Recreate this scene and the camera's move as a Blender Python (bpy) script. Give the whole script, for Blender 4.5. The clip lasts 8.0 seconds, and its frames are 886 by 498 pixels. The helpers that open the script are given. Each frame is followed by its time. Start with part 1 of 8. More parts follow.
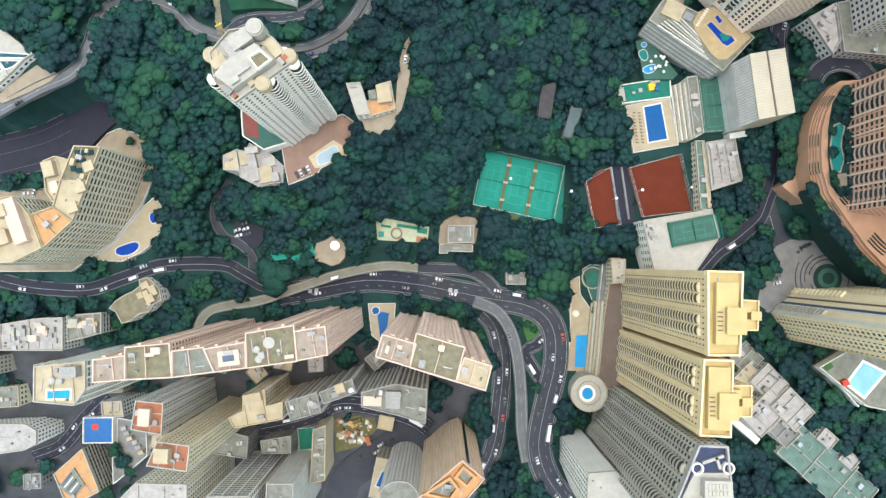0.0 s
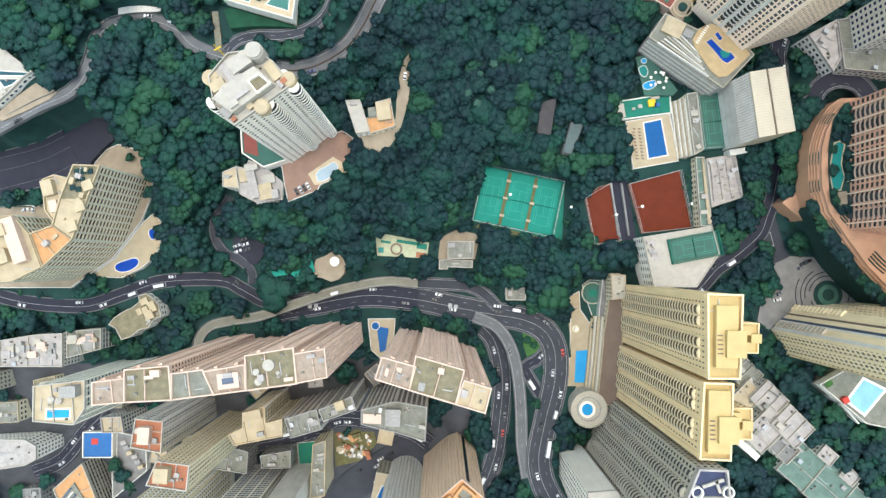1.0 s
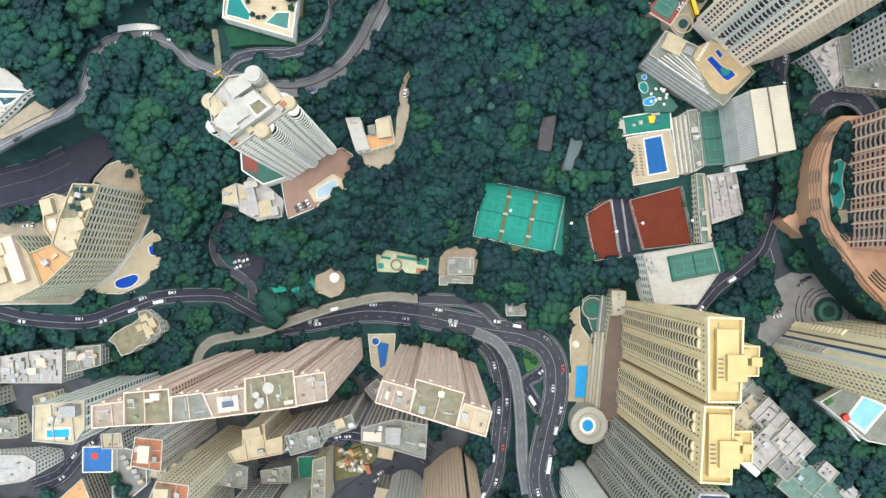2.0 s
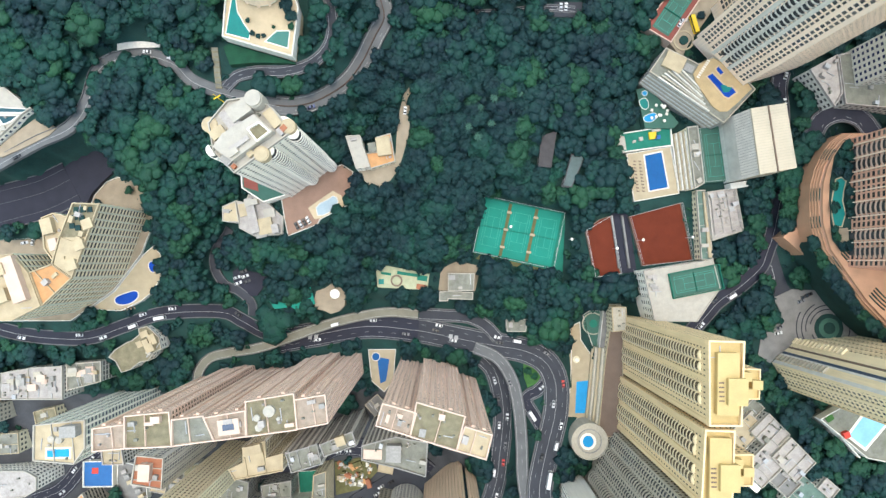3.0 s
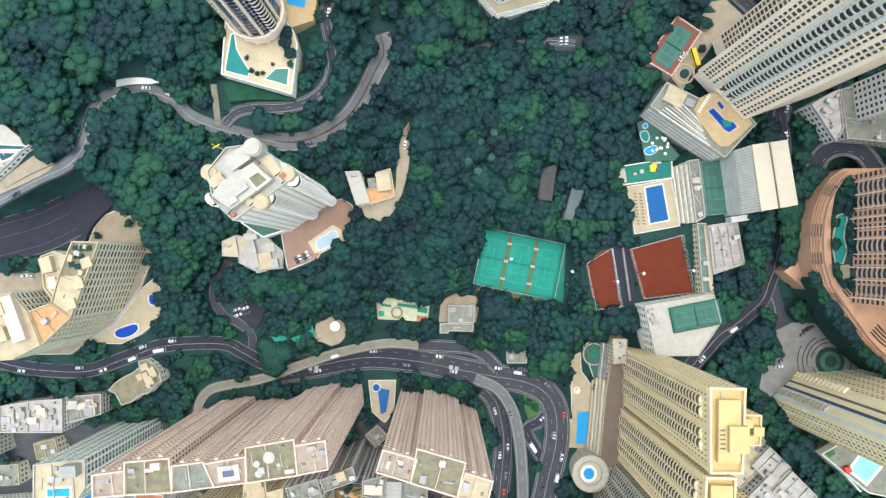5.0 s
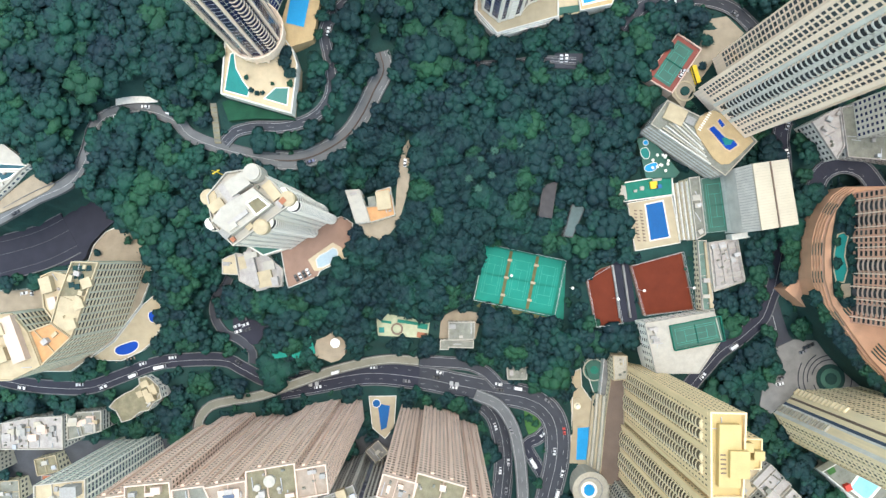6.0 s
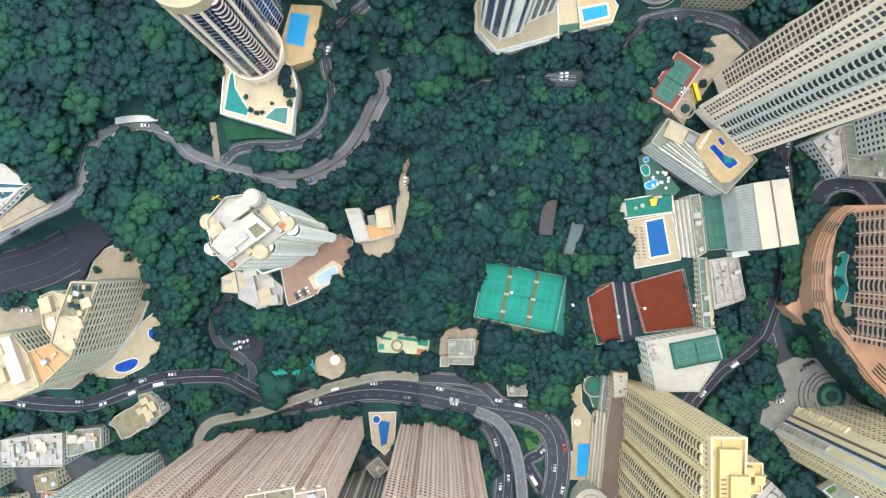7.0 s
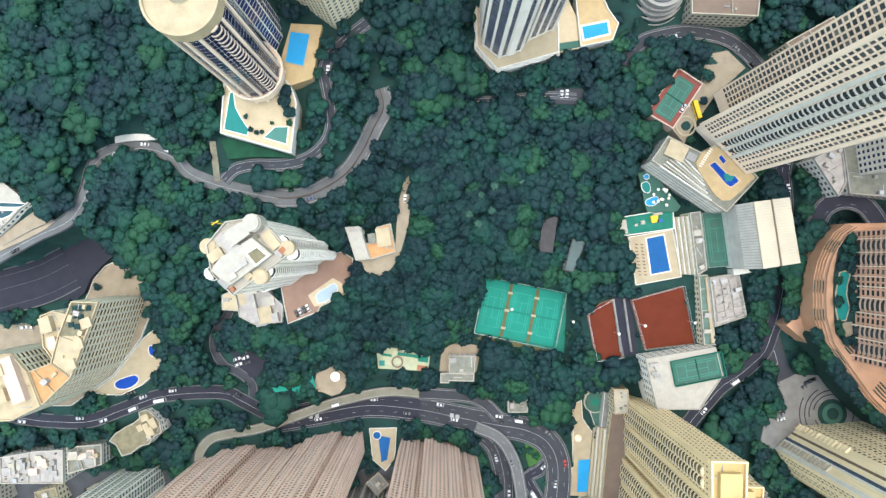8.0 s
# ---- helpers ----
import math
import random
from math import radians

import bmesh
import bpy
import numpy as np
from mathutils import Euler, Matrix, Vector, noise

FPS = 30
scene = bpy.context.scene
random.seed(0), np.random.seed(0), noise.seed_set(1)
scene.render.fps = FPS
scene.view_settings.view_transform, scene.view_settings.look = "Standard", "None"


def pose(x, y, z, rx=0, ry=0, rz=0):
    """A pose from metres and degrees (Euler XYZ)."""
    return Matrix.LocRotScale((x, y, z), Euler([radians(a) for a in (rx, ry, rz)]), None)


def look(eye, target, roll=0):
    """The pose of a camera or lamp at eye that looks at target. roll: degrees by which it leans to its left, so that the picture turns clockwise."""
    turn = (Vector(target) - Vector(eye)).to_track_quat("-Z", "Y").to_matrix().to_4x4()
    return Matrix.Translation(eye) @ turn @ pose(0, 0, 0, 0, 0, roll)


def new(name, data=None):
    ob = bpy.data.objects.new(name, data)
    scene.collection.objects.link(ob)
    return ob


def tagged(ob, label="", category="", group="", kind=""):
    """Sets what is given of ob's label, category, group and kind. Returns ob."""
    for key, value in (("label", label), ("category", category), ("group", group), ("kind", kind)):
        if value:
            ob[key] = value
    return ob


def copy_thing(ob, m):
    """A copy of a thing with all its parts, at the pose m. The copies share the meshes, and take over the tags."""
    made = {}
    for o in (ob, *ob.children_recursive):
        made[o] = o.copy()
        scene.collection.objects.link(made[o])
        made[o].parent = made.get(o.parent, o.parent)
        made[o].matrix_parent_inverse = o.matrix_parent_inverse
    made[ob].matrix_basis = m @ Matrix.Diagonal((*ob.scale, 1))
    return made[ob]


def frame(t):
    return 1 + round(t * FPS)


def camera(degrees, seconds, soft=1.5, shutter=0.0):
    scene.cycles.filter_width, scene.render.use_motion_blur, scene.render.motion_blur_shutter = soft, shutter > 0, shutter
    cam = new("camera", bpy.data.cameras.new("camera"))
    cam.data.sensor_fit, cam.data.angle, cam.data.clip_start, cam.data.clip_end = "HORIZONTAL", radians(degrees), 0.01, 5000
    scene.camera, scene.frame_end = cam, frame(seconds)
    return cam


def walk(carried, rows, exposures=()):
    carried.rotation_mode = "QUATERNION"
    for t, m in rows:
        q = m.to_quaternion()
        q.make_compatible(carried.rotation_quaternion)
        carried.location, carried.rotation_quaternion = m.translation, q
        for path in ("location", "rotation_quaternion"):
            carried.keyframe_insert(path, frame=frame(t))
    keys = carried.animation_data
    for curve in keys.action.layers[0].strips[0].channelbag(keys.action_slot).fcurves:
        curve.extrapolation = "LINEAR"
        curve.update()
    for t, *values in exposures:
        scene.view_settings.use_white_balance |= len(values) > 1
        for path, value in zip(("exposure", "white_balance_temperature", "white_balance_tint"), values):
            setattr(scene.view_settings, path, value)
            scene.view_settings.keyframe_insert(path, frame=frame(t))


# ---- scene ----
cam = camera(80.0, 8.0, soft=1.4)
ROWS = [
    (0.0, 0.029, 0.003, 332.486, 1.655, -0.231, -0.447),
    (0.5, 0.179, 5.035, 332.457, 1.623, -0.224, -0.463),
    (1.0, 0.351, 10.008, 332.432, 1.617, -0.215, -0.470),
    (1.5, 0.346, 15.131, 332.468, 1.582, -0.221, -0.479),
    (3.0, 0.157, 30.784, 332.407, 1.431, -0.238, -0.548),
    (3.5, 0.333, 35.909, 332.351, 1.401, -0.208, -0.564),
    (4.0, 0.123, 40.975, 332.332, 1.376, -0.239, -0.578),
    (4.5, 0.343, 46.060, 332.274, 1.347, -0.214, -0.604),
    (6.0, 0.568, 62.414, 332.104, 1.121, -0.182, -0.695),
    (6.5, 0.854, 67.607, 332.017, 1.121, -0.157, -0.706),
    (7.0, 0.878, 72.865, 331.926, 1.092, -0.151, -0.724),
    (7.5, 1.062, 78.155, 331.833, 1.048, -0.117, -0.753),
    (8.0, 1.191, 83.443, 331.701, 1.005, -0.089, -0.762),
]
walk(cam, [(t, pose(x, y, z, rx, ry, rz)) for t, x, y, z, rx, ry, rz in ROWS], [(0.0, 1.24, 6550, 6), (8.0, 1.42, 6500, 6)])

# ---- sky and sun: bright overcast haze, one very soft sun ----
SUN_EL, SUN_AZ = 86.0, 20.0  # degrees; azimuth from +y towards +x
world = bpy.data.worlds.new("sky")
scene.world = world
world.use_nodes = True
wn = world.node_tree
sky = wn.nodes.new("ShaderNodeTexSky")
sky.sky_type, sky.sun_disc = "NISHITA", False
sky.sun_elevation, sky.sun_rotation = radians(SUN_EL), radians(SUN_AZ)
sky.air_density, sky.dust_density = 2.2, 3.0
wn.links.new(sky.outputs[0], wn.nodes["Background"].inputs[0])
wn.nodes["Background"].inputs[1].default_value = 0.15
sun = new("sun", bpy.data.lights.new("sun", "SUN"))
sun.data.energy, sun.data.angle, sun.data.color = 0.36, radians(40), (1.0, 0.95, 0.88)
ce = math.cos(radians(SUN_EL))
sun.matrix_world = look((0, 0, 400), (-ce * math.sin(radians(SUN_AZ)), -ce * math.cos(radians(SUN_AZ)), 400 - math.sin(radians(SUN_EL))))


# ---- materials ----
def mat(name, color, rough=0.8, vary=0.25, scale=0.3, fine=4.0, bump=0.0, streak=0.0, metal=0.0, rnd=0.0, spec=0.3, tint=None):
    """A painted or mineral surface: two scales of noise over the base colour, optional rain streaks, bump and object-to-object shift."""
    m = bpy.data.materials.new(name)
    m.use_nodes = True
    nt = m.node_tree
    b = nt.nodes["Principled BSDF"]
    b.inputs["Roughness"].default_value, b.inputs["Metallic"].default_value = rough, metal
    b.inputs["Specular IOR Level"].default_value = spec
    geo = nt.nodes.new("ShaderNodeNewGeometry")

    def tex(sc, stretch=None):
        n = nt.nodes.new("ShaderNodeTexNoise")
        n.inputs["Scale"].default_value, n.inputs["Detail"].default_value = sc, 4
        if stretch:
            mp = nt.nodes.new("ShaderNodeMapping")
            mp.inputs["Scale"].default_value = stretch
            nt.links.new(geo.outputs["Position"], mp.inputs[0])
            nt.links.new(mp.outputs[0], n.inputs["Vector"])
        else:
            nt.links.new(geo.outputs["Position"], n.inputs["Vector"])
        return n.outputs["Fac"]

    def math_node(op, a, v):
        n = nt.nodes.new("ShaderNodeMath")
        n.operation = op
        for k, item in enumerate((a, v)):
            if isinstance(item, (int, float)):
                n.inputs[k].default_value = item
            else:
                nt.links.new(item, n.inputs[k])
        return n.outputs[0]

    f = math_node("ADD", math_node("MULTIPLY", tex(scale), 0.6), math_node("MULTIPLY", tex(fine), 0.4))
    if streak:
        f = math_node("ADD", math_node("MULTIPLY", f, 1 - streak), math_node("MULTIPLY", tex(1.0, (0.9, 0.9, 0.05)), streak))
    ramp = nt.nodes.new("ShaderNodeMapRange")
    ramp.inputs[1].default_value, ramp.inputs[2].default_value = 0.28, 0.72
    ramp.inputs[3].default_value, ramp.inputs[4].default_value = 1 - vary, 1 + vary
    nt.links.new(f, ramp.inputs[0])
    val = ramp.outputs[0]
    if rnd:
        info = nt.nodes.new("ShaderNodeObjectInfo")
        val = math_node("MULTIPLY", val, math_node("ADD", math_node("MULTIPLY", info.outputs["Random"], 2 * rnd), 1 - rnd))
    mix = nt.nodes.new("ShaderNodeVectorMath")
    mix.operation = "SCALE"
    base = nt.nodes.new("ShaderNodeRGB")
    base.outputs[0].default_value = (*color, 1)
    src = base.outputs[0]
    if tint:
        tm = nt.nodes.new("ShaderNodeMix")
        tm.data_type = "RGBA"
        tm.inputs[6].default_value, tm.inputs[7].default_value = (*color, 1), (*tint, 1)
        nt.links.new(tex(scale * 2.3), tm.inputs[0])
        src = tm.outputs[2]
    nt.links.new(src, mix.inputs[0])
    nt.links.new(val, mix.inputs["Scale"])
    nt.links.new(mix.outputs[0], b.inputs["Base Color"])
    if bump:
        bp = nt.nodes.new("ShaderNodeBump")
        bp.inputs["Strength"].default_value, bp.inputs["Distance"].default_value = 0.6, bump
        nt.links.new(f, bp.inputs["Height"])
        nt.links.new(bp.outputs[0], b.inputs["Normal"])
    return m


def leaf_mat(name, dark, light):
    """Leaves: colour shifts from tree to tree and from clump to clump."""
    m = bpy.data.materials.new(name)
    m.use_nodes = True
    nt = m.node_tree
    b = nt.nodes["Principled BSDF"]
    b.inputs["Roughness"].default_value = 0.65
    b.inputs["Specular IOR Level"].default_value = 0.25
    geo = nt.nodes.new("ShaderNodeNewGeometry")
    n = nt.nodes.new("ShaderNodeTexNoise")
    n.inputs["Scale"].default_value, n.inputs["Detail"].default_value = 0.045, 3
    nt.links.new(geo.outputs["Position"], n.inputs["Vector"])
    fine = nt.nodes.new("ShaderNodeTexNoise")
    fine.inputs["Scale"].default_value, fine.inputs["Detail"].default_value = 1.1, 5
    nt.links.new(geo.outputs["Position"], fine.inputs["Vector"])
    a = nt.nodes.new("ShaderNodeMath")
    a.operation = "MULTIPLY_ADD"
    a.inputs[1].default_value = 0.2
    wide = nt.nodes.new("ShaderNodeMath")
    wide.operation = "MULTIPLY"
    wide.inputs[1].default_value = 1.6
    nt.links.new(n.outputs["Fac"], wide.inputs[0])
    nt.links.new(geo.outputs["Random Per Island"], a.inputs[0])
    nt.links.new(wide.outputs[0], a.inputs[2])
    s = nt.nodes.new("ShaderNodeMath")
    s.operation = "MULTIPLY_ADD"
    s.inputs[1].default_value = 0.5
    nt.links.new(fine.outputs["Fac"], s.inputs[0])
    nt.links.new(a.outputs[0], s.inputs[2])
    flat = nt.nodes.new("ShaderNodeMapping")
    flat.inputs["Scale"].default_value = (1, 1, 0)
    nt.links.new(geo.outputs["Position"], flat.inputs[0])
    cell = nt.nodes.new("ShaderNodeTexVoronoi")
    cell.inputs["Scale"].default_value = 0.12
    nt.links.new(flat.outputs[0], cell.inputs["Vector"])
    kind_ = nt.nodes.new("ShaderNodeMath")
    kind_.operation = "MULTIPLY_ADD"
    kind_.inputs[1].default_value = 0.36
    nt.links.new(cell.outputs["Color"], kind_.inputs[0])
    nt.links.new(s.outputs[0], kind_.inputs[2])
    mr = nt.nodes.new("ShaderNodeMapRange")
    mr.inputs[1].default_value, mr.inputs[2].default_value = 0.98, 1.7
    nt.links.new(kind_.outputs[0], mr.inputs[0])
    bump = nt.nodes.new("ShaderNodeBump")
    bump.inputs["Strength"].default_value, bump.inputs["Distance"].default_value = 0.7, 0.6
    nt.links.new(fine.outputs["Fac"], bump.inputs["Height"])
    nt.links.new(bump.outputs[0], b.inputs["Normal"])
    mix = nt.nodes.new("ShaderNodeMix")
    mix.data_type = "RGBA"
    mix.inputs[6].default_value, mix.inputs[7].default_value = (*dark, 1), (*light, 1)
    nt.links.new(mr.outputs[0], mix.inputs[0])
    nt.links.new(mix.outputs[2], b.inputs["Base Color"])
    return m


def glass_mat(name, color, rough=0.12, rnd=0.5, scale=0.25, curtains=True):
    """Window panes: dark rooms behind them, gloss on top, curtains that differ from pane to pane."""
    m = mat(name, color, rough, 0.3, scale, 1.5, rnd=rnd, spec=0.45)
    if rnd and curtains:
        nt = m.node_tree
        b = nt.nodes["Principled BSDF"]
        geo, drawn, mix = nt.nodes.new("ShaderNodeNewGeometry"), nt.nodes.new("ShaderNodeMapRange"), nt.nodes.new("ShaderNodeMix")
        drawn.inputs[1].default_value, drawn.inputs[2].default_value, drawn.inputs[4].default_value = 0.62, 1.0, 0.55
        nt.links.new(geo.outputs["Random Per Island"], drawn.inputs[0])
        mix.data_type = "RGBA"
        mix.inputs[7].default_value = (0.3, 0.28, 0.25, 1)
        nt.links.new(drawn.outputs[0], mix.inputs[0])
        nt.links.new(b.inputs["Base Color"].links[0].from_socket, mix.inputs[6])
        nt.links.new(mix.outputs[2], b.inputs["Base Color"])
    return m


def water_mat(name, color):
    m = mat(name, color, 0.35, 0.16, 0.12, 1.2, bump=0.05, spec=0.12)
    return m


M = {
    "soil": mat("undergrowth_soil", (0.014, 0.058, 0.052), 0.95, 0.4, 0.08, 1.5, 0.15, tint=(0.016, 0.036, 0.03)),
    "city": mat("paving_grey", (0.065, 0.068, 0.075), 0.9, 0.35, 0.12, 2.0),
    "asphalt": mat("asphalt", (0.044, 0.047, 0.057), 0.85, 0.25, 0.12, 3.0),
    "asphalt_dark": mat("dark_asphalt", (0.026, 0.027, 0.04), 0.85, 0.22, 0.15, 3.0),
    "concrete": mat("concrete", (0.19, 0.185, 0.175), 0.85, 0.3, 0.2, 3.0),
    "flyover": mat("flyover_concrete", (0.125, 0.128, 0.13), 0.85, 0.25, 0.15, 3.0),
    "kerb": mat("kerb_concrete", (0.12, 0.122, 0.125), 0.85, 0.3, 0.3, 3.0),
    "ramp": mat("stained_ramp_concrete", (0.2, 0.19, 0.145), 0.85, 0.3, 0.15, 3.0),
    "tanpave": mat("tan_paving", (0.3, 0.245, 0.175), 0.85, 0.25, 0.2, 3.0),
    "line": mat("road_paint", (0.38, 0.38, 0.37), 0.7, 0.15, 0.6, 5.0),
    "white": mat("white_render", (0.84, 0.79, 0.69), 0.75, 0.14, 0.12, 2.0, streak=0.4),
    "offwhite": mat("grey_white_render", (0.64, 0.62, 0.56), 0.8, 0.25, 0.2, 2.5, streak=0.4),
    "cream": mat("cream_render", (0.72, 0.64, 0.45), 0.8, 0.2, 0.12, 2.0, streak=0.5),
    "slab": mat("pale_stone_render", (0.88, 0.71, 0.56), 0.8, 0.18, 0.12, 2.0, streak=0.5),
    "pinkroof": mat("pink_roof_screed", (0.36, 0.27, 0.215), 0.88, 0.35, 0.3, 3.0, tint=(0.3, 0.26, 0.2)),
    "greenroof": mat("faded_green_roof", (0.09, 0.17, 0.135), 0.85, 0.35, 0.25, 3.0, tint=(0.15, 0.2, 0.17)),
    "creamroof": mat("cream_roof_screed", (0.44, 0.36, 0.235), 0.85, 0.2, 0.2, 2.5),
    "yellow": mat("yellow_render", (0.78, 0.595, 0.345), 0.8, 0.16, 0.1, 2.0, streak=0.5),
    "yellowroof": mat("yellow_roof_screed", (0.5, 0.38, 0.17), 0.85, 0.14, 0.15, 2.5),
    "pink": mat("pink_tile_render", (0.75, 0.54, 0.43), 0.8, 0.2, 0.08, 2.0, streak=0.6),
    "pinktrim": mat("pale_pink_trim", (0.6, 0.45, 0.36), 0.8, 0.15, 0.2, 3.0),
    "tan": mat("tan_grey_render", (0.43, 0.39, 0.31), 0.8, 0.22, 0.1, 2.0, streak=0.5),
    "grey": mat("grey_render", (0.3, 0.29, 0.27), 0.85, 0.3, 0.12, 2.5, streak=0.5),
    "greyroof": mat("grey_roof_felt", (0.24, 0.23, 0.21), 0.9, 0.4, 0.25, 3.0, tint=(0.16, 0.17, 0.12)),
    "mossroof": mat("mossy_roof", (0.23, 0.19, 0.13), 0.9, 0.4, 0.3, 3.0, tint=(0.17, 0.165, 0.095)),
    "brownroof": mat("brown_roof_tiles", (0.18, 0.13, 0.1), 0.85, 0.2, 0.15, 3.0),
    "terracotta": mat("terracotta_tiles", (0.33, 0.13, 0.07), 0.8, 0.25, 0.25, 3.0),
    "salmon": mat("salmon_tile", (0.66, 0.39, 0.28), 0.8, 0.2, 0.1, 2.5, streak=0.3),
    "orange": mat("orange_tiles", (0.5, 0.27, 0.12), 0.85, 0.2, 0.3, 3.0),
    "sand": mat("sandstone_paving", (0.4, 0.33, 0.22), 0.85, 0.15, 0.25, 3.0),
    "darkroof": mat("navy_roof", (0.04, 0.05, 0.1), 0.7, 0.3, 0.3, 3.0),
    "metalcream": mat("cream_metal_roof", (0.5, 0.44, 0.33), 0.55, 0.14, 0.1, 2.0, spec=0.5),
    "steel": mat("grey_steel", (0.4, 0.41, 0.42), 0.45, 0.2, 0.5, 4.0, metal=0.6),
    "glass": glass_mat("dark_window_glass", (0.05, 0.055, 0.06)),
    "glassbrown": glass_mat("dark_brown_window_glass", (0.075, 0.055, 0.04)),
    "glasswarm": glass_mat("brown_window_glass", (0.15, 0.115, 0.075)),
    "glassblue": glass_mat("blue_curtain_glass", (0.022, 0.034, 0.11), 0.1, 0.45, curtains=False),
    "glassgrey": glass_mat("blue_grey_glass", (0.07, 0.09, 0.13)),
    "glassteal": glass_mat("teal_roof_glass", (0.02, 0.07, 0.085), 0.15, 0.0),
    "hard": mat("green_court_paint", (0.012, 0.21, 0.155), 0.8, 0.16, 0.12, 2.0),
    "hard2": mat("deep_green_court_paint", (0.05, 0.125, 0.095), 0.8, 0.18, 0.15, 2.0),
    "clay": mat("red_clay", (0.125, 0.025, 0.011), 0.95, 0.2, 0.15, 3.0),
    "redpaint": mat("red_court_paint", (0.22, 0.065, 0.05), 0.85, 0.2, 0.2, 3.0),
    "courtline": mat("court_line_paint", (0.06, 0.3, 0.23), 0.8, 0.1, 0.5, 5.0),
    "strip": mat("brown_strip_paving", (0.12, 0.115, 0.05), 0.9, 0.3, 0.4, 3.0),
    "pool": water_mat("pool_water_blue", (0.006, 0.09, 0.27)),
    "poollight": water_mat("pool_water_pale", (0.025, 0.28, 0.56)),
    "pooldeep": water_mat("pool_water_deep", (0.008, 0.055, 0.32)),
    "poolteal": water_mat("pool_water_teal", (0.02, 0.2, 0.18)),
    "pondteal": water_mat("pond_water_grey", (0.07, 0.2, 0.17)),
    "poolpale": water_mat("pool_water_milky", (0.36, 0.45, 0.5)),
    "poolgrey": water_mat("pool_water_grey", (0.26, 0.52, 0.68)),
    "turf": mat("lawn", (0.05, 0.13, 0.035), 0.95, 0.35, 0.2, 3.0, 0.1),
    "bark": mat("bark", (0.09, 0.07, 0.05), 0.95, 0.3, 1.0, 6.0),
    "leaf": leaf_mat("leaves", (0.0065, 0.027, 0.034), (0.0095, 0.062, 0.04)),
    "leaf_y": leaf_mat("leaves_yellowish", (0.009, 0.046, 0.031), (0.016, 0.073, 0.035)),
    "leaf_b": leaf_mat("leaves_bluish", (0.0055, 0.021, 0.029), (0.0072, 0.042, 0.037)),
    "leaf_p": leaf_mat("palm_leaves", (0.025, 0.075, 0.055), (0.06, 0.13, 0.095)),
    "tyre": mat("tyre_rubber", (0.02, 0.02, 0.02), 0.9, 0.1),
    "carglass": glass_mat("car_glass", (0.02, 0.025, 0.03), 0.1, 0.0),
    "red": mat("red_paint", (0.55, 0.05, 0.03), 0.5, 0.1),
    "blue": mat("blue_paint", (0.025, 0.12, 0.32), 0.6, 0.15),
    "yellowp": mat("yellow_paint", (0.75, 0.5, 0.03), 0.5, 0.1),
    # white paint dulled to offset the stronger skylight on roofs and parapet tops
    "whiteroof": mat("dimmed_white_screed", (0.46, 0.42, 0.35), 0.85, 0.14, 0.25, 3.0, tint=(0.36, 0.34, 0.3)),
    "paleroof": mat("pale_grey_screed", (0.44, 0.4, 0.37), 0.88, 0.3, 0.3, 3.0, tint=(0.3, 0.28, 0.26)),
    "mint": mat("mint_yellow_paving", (0.34, 0.4, 0.26), 0.85, 0.25, 0.25, 3.0, tint=(0.45, 0.42, 0.28)),
    "hallroof": mat("beige_metal_roof", (0.56, 0.53, 0.48), 0.55, 0.2, 0.2, 2.0, spec=0.4),
    "salmonpave": mat("salmon_paving_tiles", (0.5, 0.28, 0.17), 0.85, 0.22, 0.12, 3.0, tint=(0.42, 0.25, 0.16)),
    # near-black colour stands for the shade on balcony floors under the slab above
    "floorshade": mat("shaded_balcony_floor", (0.05, 0.05, 0.055), 0.8, 0.2, 0.4, 3.0),
    # lawn green darkened in the base colour to read as shade
    "lawnshade": mat("shaded_lawn", (0.012, 0.06, 0.032), 0.95, 0.35, 0.2, 3.0, 0.1),
    "redtile": mat("red_brown_terrace_tiles", (0.29, 0.18, 0.13), 0.85, 0.22, 0.15, 3.0),
    "rust": mat("rusty_steel", (0.085, 0.058, 0.045), 0.85, 0.3, 0.5, 3.0),
    "hardedge": mat("worn_green_court_paint", (0.014, 0.15, 0.105), 0.85, 0.25, 0.1, 2.0),
    "shedroof": mat("dark_brown_sheeting", (0.06, 0.055, 0.055), 0.85, 0.3, 0.3, 3.0),
    "shedgreen": mat("grey_green_sheeting", (0.085, 0.115, 0.11), 0.85, 0.3, 0.3, 3.0),
    "deck": mat("cream_deck_tiles", (0.54, 0.43, 0.28), 0.85, 0.16, 0.25, 3.0),
    "orangedeck": mat("warm_deck_tiles", (0.47, 0.34, 0.18), 0.85, 0.16, 0.25, 3.0),
    "mintwall": mat("pale_green_render", (0.58, 0.6, 0.5), 0.8, 0.2, 0.12, 2.0, streak=0.5),
    "peach": mat("peach_render", (0.7, 0.52, 0.36), 0.8, 0.2, 0.1, 2.0, streak=0.6),
    "paleyellow": mat("pale_yellow_render", (0.79, 0.655, 0.42), 0.8, 0.16, 0.1, 2.0, streak=0.5),
    "net": mat("green_netting", (0.02, 0.17, 0.12), 0.9, 0.2, 0.3, 3.0),
}


